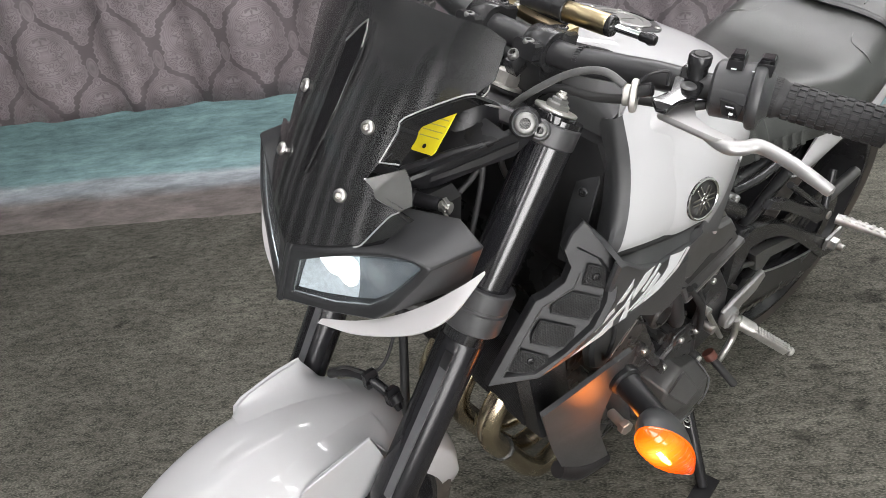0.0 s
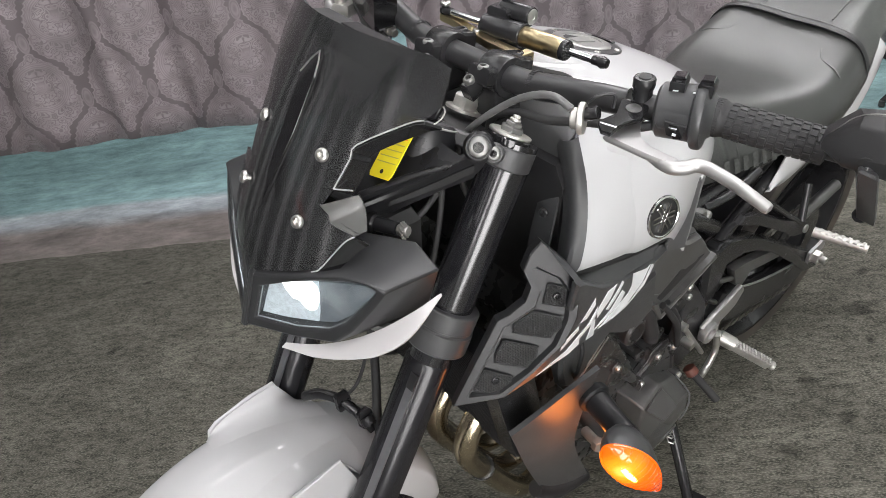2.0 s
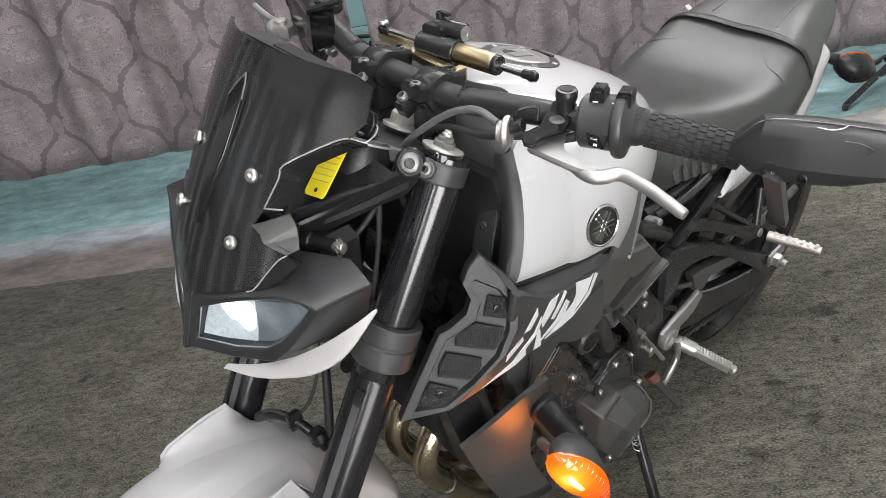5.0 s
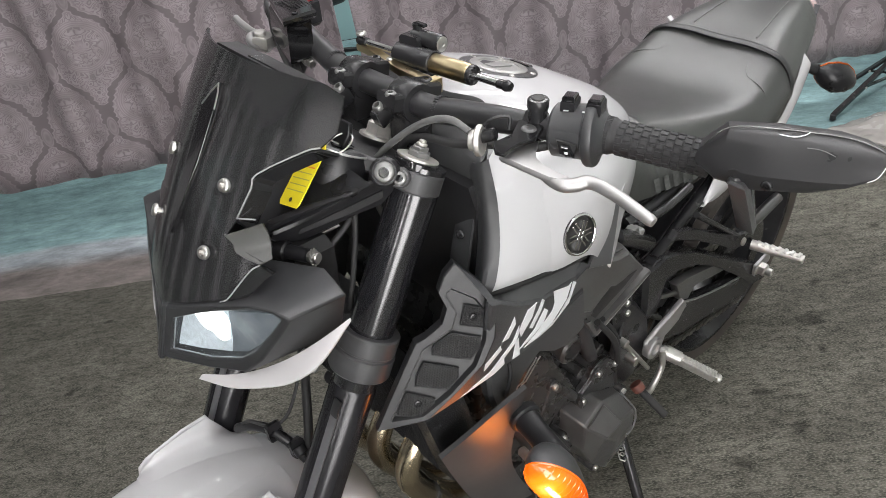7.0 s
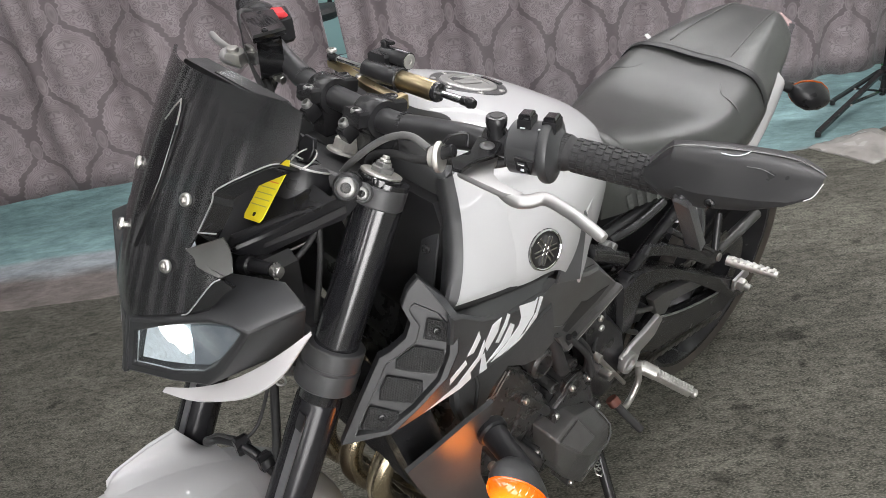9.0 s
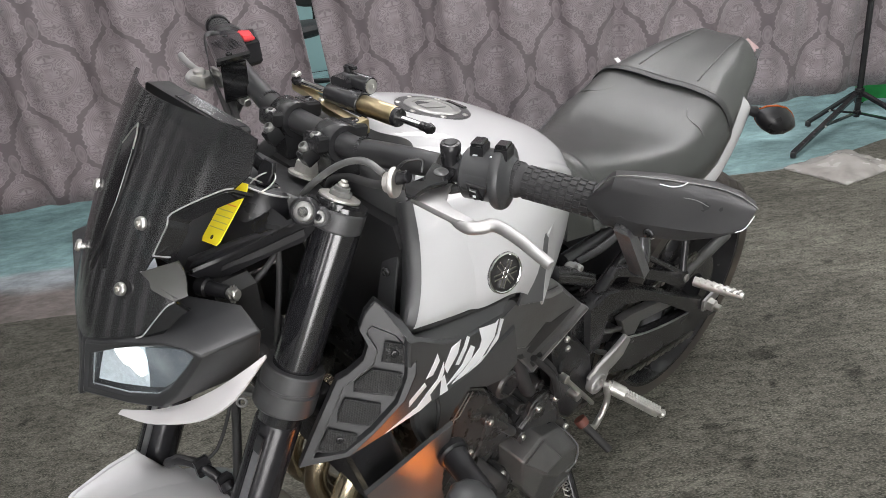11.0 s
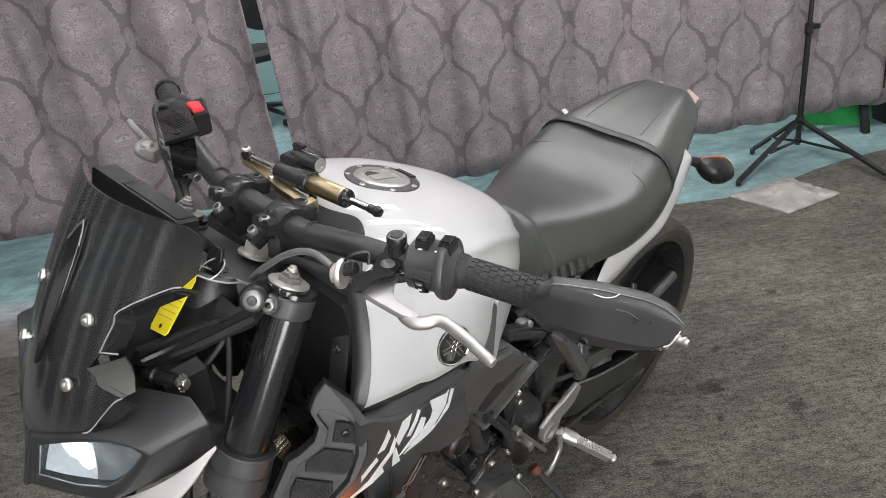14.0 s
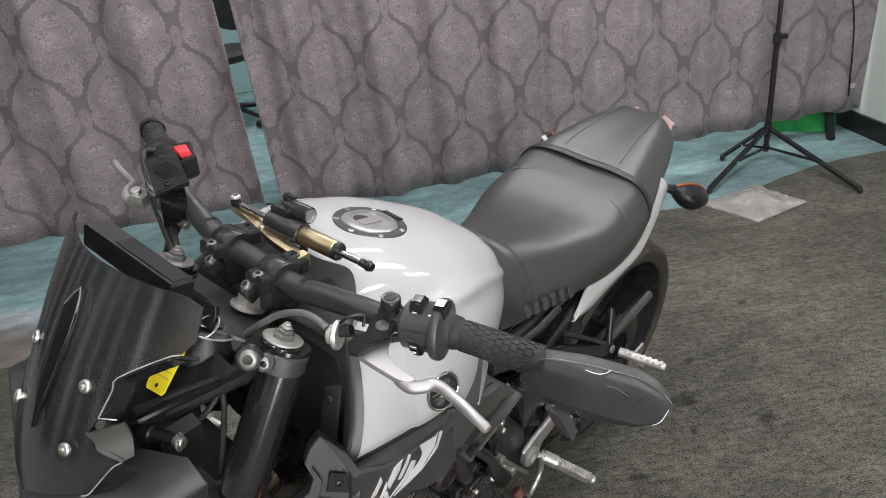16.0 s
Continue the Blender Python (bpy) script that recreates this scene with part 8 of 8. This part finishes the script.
swing = P("swingarm", joined(prism([(x, 0.122, z) for x, z in SWING_TOP], (0, 0.036, 0), 0.009), prism([(x, 0.126, z) for x, z in SWING_LOW], (0, 0.024, 0), 0.006),
    box((-0.80, 0, 0.42), (0.10, 0.25, 0.10), None, 0.015)), black_metal, None, "black braced swingarm")
build("cross_strut", prism([(x, 0.126, z) for x, z in ((-0.818, 0.442), (-0.854, 0.440), (-0.940, 0.420), (-1.036, 0.388), (-1.066, 0.356), (-0.980, 0.376), (-0.896, 0.396), (-0.874, 0.362), (-0.846, 0.390))], (0, 0.018, 0), 0.004), cast_grey, swing)
build("swingarm_right", prism([(-0.720, -0.158, 0.400), (-0.82, -0.158, 0.50), (-1.0, -0.158, 0.42), (-1.19, -0.158, 0.345), (-1.20, -0.158, 0.285), (-1.0, -0.158, 0.31), (-0.74, -0.158, 0.33)], (0, 0.03, 0), 0.006), black_metal, swing)
build("axle_nut", joined(drum((-1.174, 0.158, 0.303), (0, 1, 0), 0.019, 0.008, 0.001, 24), rev([(0.016, 0.008), (0.016, 0.022), (0.013, 0.024)], (-1.174, 0.158, 0.303), (0, 1, 0), 6), drum((-1.174, 0.182, 0.303), (0, 1, 0), 0.009, 0.014, 0.001, 16)), steel, swing, smooth=25)
build("chain_adjuster", box((-1.185, 0.163, 0.311), (0.07, 0.006, 0.034), turned(0, 10, 0), 0.002), alu, swing)
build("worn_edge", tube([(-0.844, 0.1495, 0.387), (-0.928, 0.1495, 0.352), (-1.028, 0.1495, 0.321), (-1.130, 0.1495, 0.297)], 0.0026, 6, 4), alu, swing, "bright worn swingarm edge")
build("chain_guard", prism([(x, 0.118, z) for x, z in ((-0.720, 0.470), (-0.790, 0.450), (-0.830, 0.415), (-0.800, 0.392), (-0.745, 0.415))], (0, 0.016, 0), 0.003), black_plastic, swing)
build("guard_hook", tube([(-0.821, 0.142, 0.421), (-0.780, 0.144, 0.440), (-0.745, 0.145, 0.456), (-0.729, 0.145, 0.440), (-0.740, 0.145, 0.415), (-0.774, 0.145, 0.388)], 0.0055, 10, 4), cast_grey, swing)
# chain: links along the upper and lower runs
links = 0
up_run = [Vector((-0.700, 0.115, 0.420)), Vector((-1.165, 0.115, 0.424))]
lo_run = [Vector((-0.700, 0.122, 0.252)), Vector((-1.226, 0.122, 0.156))]
chain = P("chain", joined(tube([up_run[0], up_run[1]], 0.0035, 8, 1), tube([lo_run[0], lo_run[1]], 0.0035, 8, 1)), chain_steel, None, "dirty drive chain")
for run in (up_run, lo_run):
    d = run[1] - run[0]
    n = int(d.length / 0.0159)
    ang = math.degrees(math.atan2(-d.z, -d.x))
    for i in range(n):
        o = run[0] + d * ((i + 0.5) / n)
        build("chain_link", joined(box(o + Vector((0, 0.006 if i % 2 else 0.004, 0)), (0.0175, 0.0018, 0.012), turned(0, -ang, 0), 0.0015), box(o - Vector((0, 0.006 if i % 2 else 0.004, 0)), (0.0175, 0.0018, 0.012), turned(0, -ang, 0), 0.0015)), chain_steel, chain)
P("rear_hugger", surf([[(RC[0] + 0.335 * math.cos(radians(a)), y + 0.02, RC[2] + (0.335 if abs(y) < 0.06 else 0.325) * math.sin(radians(a))) for y in (-0.085, -0.04, 0.04, 0.085)] for a in (20, 45, 70, 95)], 4, 3, 0.003), black_plastic, None, "black rear hugger")
P("shock_absorber", joined(tube([(-0.70, 0.06, 0.62), (-0.78, 0.05, 0.46)], 0.022, 16, 1), *[tube([Vector((-0.705, 0.06, 0.61)).lerp(Vector((-0.775, 0.05, 0.47)), (k + j / 12) / 6) + Vector((0.030 * math.cos(j * math.pi / 6), 0.030 * math.sin(j * math.pi / 6), 0)) for j in range(13)], 0.0055, 8, 1) for k in range(6)]), black_metal, None, "black coil rear shock absorber")

# ---- subframe and foot controls ----
for s in (-1, 1):
    f = (lambda g: g) if s > 0 else mirrored
    P("subframe_tube", f(tube([(-0.640, 0.115, 0.660), (-0.760, 0.118, 0.665), (-0.900, 0.125, 0.690), (-1.100, 0.105, 0.735)], 0.013, 14, 5)), black_metal, None, "black steel subframe tube")
    P("subframe_stay", f(joined(tube([(-0.709, 0.138, 0.553), (-0.800, 0.132, 0.592), (-0.960, 0.124, 0.660)], 0.0125, 14, 4), drum((-0.709, 0.130, 0.553), (0, 1, 0), 0.017, 0.024, 0.002), drum((-0.709, 0.154, 0.553), (0, 1, 0), 0.009, 0.005, 0.001, 6))), black_metal, None, "black subframe stay")
    P("seat_lock_tube", f(tube([(-0.66, 0.128, 0.655), (-0.72, 0.140, 0.665), (-0.79, 0.142, 0.68)], 0.008, 12, 4)), black_metal)
    br = [(-0.697, 0.178, 0.630), (-0.708, 0.178, 0.642), (-0.769, 0.178, 0.617), (-0.860, 0.182, 0.566), (-0.930, 0.188, 0.530), (-0.962, 0.194, 0.516), (-0.958, 0.194, 0.492), (-0.925, 0.190, 0.497), (-0.883, 0.184, 0.526), (-0.771, 0.178, 0.594)]
    pb = P("pillion_bracket", f(prism([Vector(p) for p in br], (0, -0.014, 0), 0.003)), black_metal, None, "black pillion footrest bracket")
    build("bracket_strut", f(joined(tube([(-0.940, 0.186, 0.522), (-0.880, 0.176, 0.566), (-0.790, 0.165, 0.632)], 0.0060, 10, 4), tube([(-0.948, 0.186, 0.520), (-0.975, 0.165, 0.585)], 0.0075, 10, 1))), black_metal, pb)
    build("pivot_pin", f(drum((-0.9416, 0.198, 0.514), (0, 1, 0.1), 0.0085, 0.004, 0.001, 18)), steel, pb)
    a, b = Vector((-0.951, 0.212, 0.509)), Vector((-0.968, 0.306, 0.513))
    peg = build("pillion_peg", f(tube([a, a.lerp(b, 0.5), b], [0.010, 0.0095, 0.008], 14, 2)), peg_alu, pb, "pale cast pillion peg")
    for k in range(7):
        o = a.lerp(b, 0.12 + 0.13 * k) + Vector((0, 0, 0.008))
        build("peg_tooth", f(box(o - Vector((0, 0, 0.0012)), (0.014, 0.0065, 0.0065), None, 0.0020)), peg_alu, peg)
# left foot controls
hg = P("heel_guard", prism([(x, 0.172, z) for x, z in ((-0.672, 0.408), (-0.700, 0.424), (-0.745, 0.436), (-0.784, 0.450), (-0.800, 0.432), (-0.782, 0.404), (-0.758, 0.394), (-0.736, 0.388), (-0.728, 0.362), (-0.702, 0.358), (-0.676, 0.378))], (0, 0.010, 0), 0.003), alu, None, "silver cast footrest hanger")
build("hanger_boss", rev([(0.021, 0), (0.022, 0.002), (0.022, 0.014), (0.020, 0.016), (0.013, 0.016), (0.012, 0.010), (0.0, 0.010)], (-0.690, 0.176, 0.392), (0, 1, 0), 28), alu, hg)
a, b = Vector((-0.741, 0.186, 0.348)), Vector((-0.790, 0.276, 0.308))
fp = P("rider_peg", joined(tube([a, a.lerp(b, 0.28)], 0.014, 16, 1), drum(a.lerp(b, -0.08), b - a, 0.011, 0.012, 0.002)), peg_alu, None, "silver knurled rider footpeg")
d = (b - a)
u1 = Vector((0, 0, 1)).cross(d).normalized()
u2 = d.cross(u1).normalized()
u2 = u2 if u2.z > 0 else -u2
build("peg_bar", prism([a.lerp(b, 0.25) + u1 * 0.010 - u2 * 0.008, a.lerp(b, 0.25) - u1 * 0.010 - u2 * 0.008, a.lerp(b, 0.25) - u1 * 0.010 + u2 * 0.005, a.lerp(b, 0.25) + u1 * 0.010 + u2 * 0.005], d * 0.72, 0.002), peg_alu, fp)
for i in range(12):
    for k in range(3):
        o = a.lerp(b, 0.32 + 0.058 * i) + u1 * (0.0068 * (k - 1)) + u2 * 0.005
        build("peg_tooth", prism([o - u1 * 0.0027 - d.normalized() * 0.0023, o + u1 * 0.0027 - d.normalized() * 0.0023, o + u1 * 0.0027 + d.normalized() * 0.0023, o - u1 * 0.0027 + d.normalized() * 0.0023], u2 * 0.0028, 0.0008), peg_alu, fp)
build("feeler", rev([(0.006, 0), (0.009, 0.003), (0.009, 0.008), (0.006, 0.011)], b - d.normalized() * 0.002, d, 16), peg_alu, fp)
sh = P("gear_lever", tube([(-0.722, 0.188, 0.368), (-0.733, 0.190, 0.324), (-0.722, 0.192, 0.300), (-0.708, 0.193, 0.284), (-0.686, 0.196, 0.282), (-0.655, 0.200, 0.310)], 0.0065, 12, 5), peg_alu, None, "silver gear change lever")
build("toe_rubber", tube([(-0.652, 0.196, 0.316), (-0.664, 0.222, 0.290), (-0.674, 0.244, 0.268)], 0.0078, 14, 3), rubber, sh)
build("toe_band", rev([(0.0115, 0), (0.0125, 0.001), (0.0125, 0.015), (0.0115, 0.016)], (-0.648, 0.186, 0.328), (-0.2, 0.8, -0.8), 18), mat("faded_red_rubber", (0.10, 0.03, 0.02), 0.6, 0, 0.3, 60, 600, 0.1), sh)
P("shift_rod", joined(tube([(-0.587, 0.183, 0.472), (-0.640, 0.183, 0.403), (-0.690, 0.183, 0.338)], 0.0048, 10, 3), drum((-0.587, 0.173, 0.472), (0, 1, 0), 0.008, 0.016, 0.001)), steel)
P("hugger_bar", tube([(-1.104, 0.120, 0.398), (-1.200, 0.120, 0.412), (-1.288, 0.120, 0.424)], [0.011, 0.014, 0.013], 14, 4), cast_grey, None, "grey hugger bracket")
P("side_stand", joined(tube([(-0.640, 0.130, 0.290), (-0.610, 0.220, 0.170), (-0.590, 0.290, 0.066)], 0.011, 14, 4), box((-0.588, 0.296, 0.062), (0.07, 0.035, 0.008), turned(10.7, 0, 10), 0.002)), black_metal, None, "black side stand holding the machine up")
P("stand_spring", tube([Vector((-0.632, 0.15, 0.30)).lerp(Vector((-0.61, 0.22, 0.185)), k / 60) + Vector((0.007 * math.cos(k * 1.3) + 0.018, 0.007 * math.sin(k * 1.3), 0)) for k in range(61)], 0.0015, 6, 1), steel)
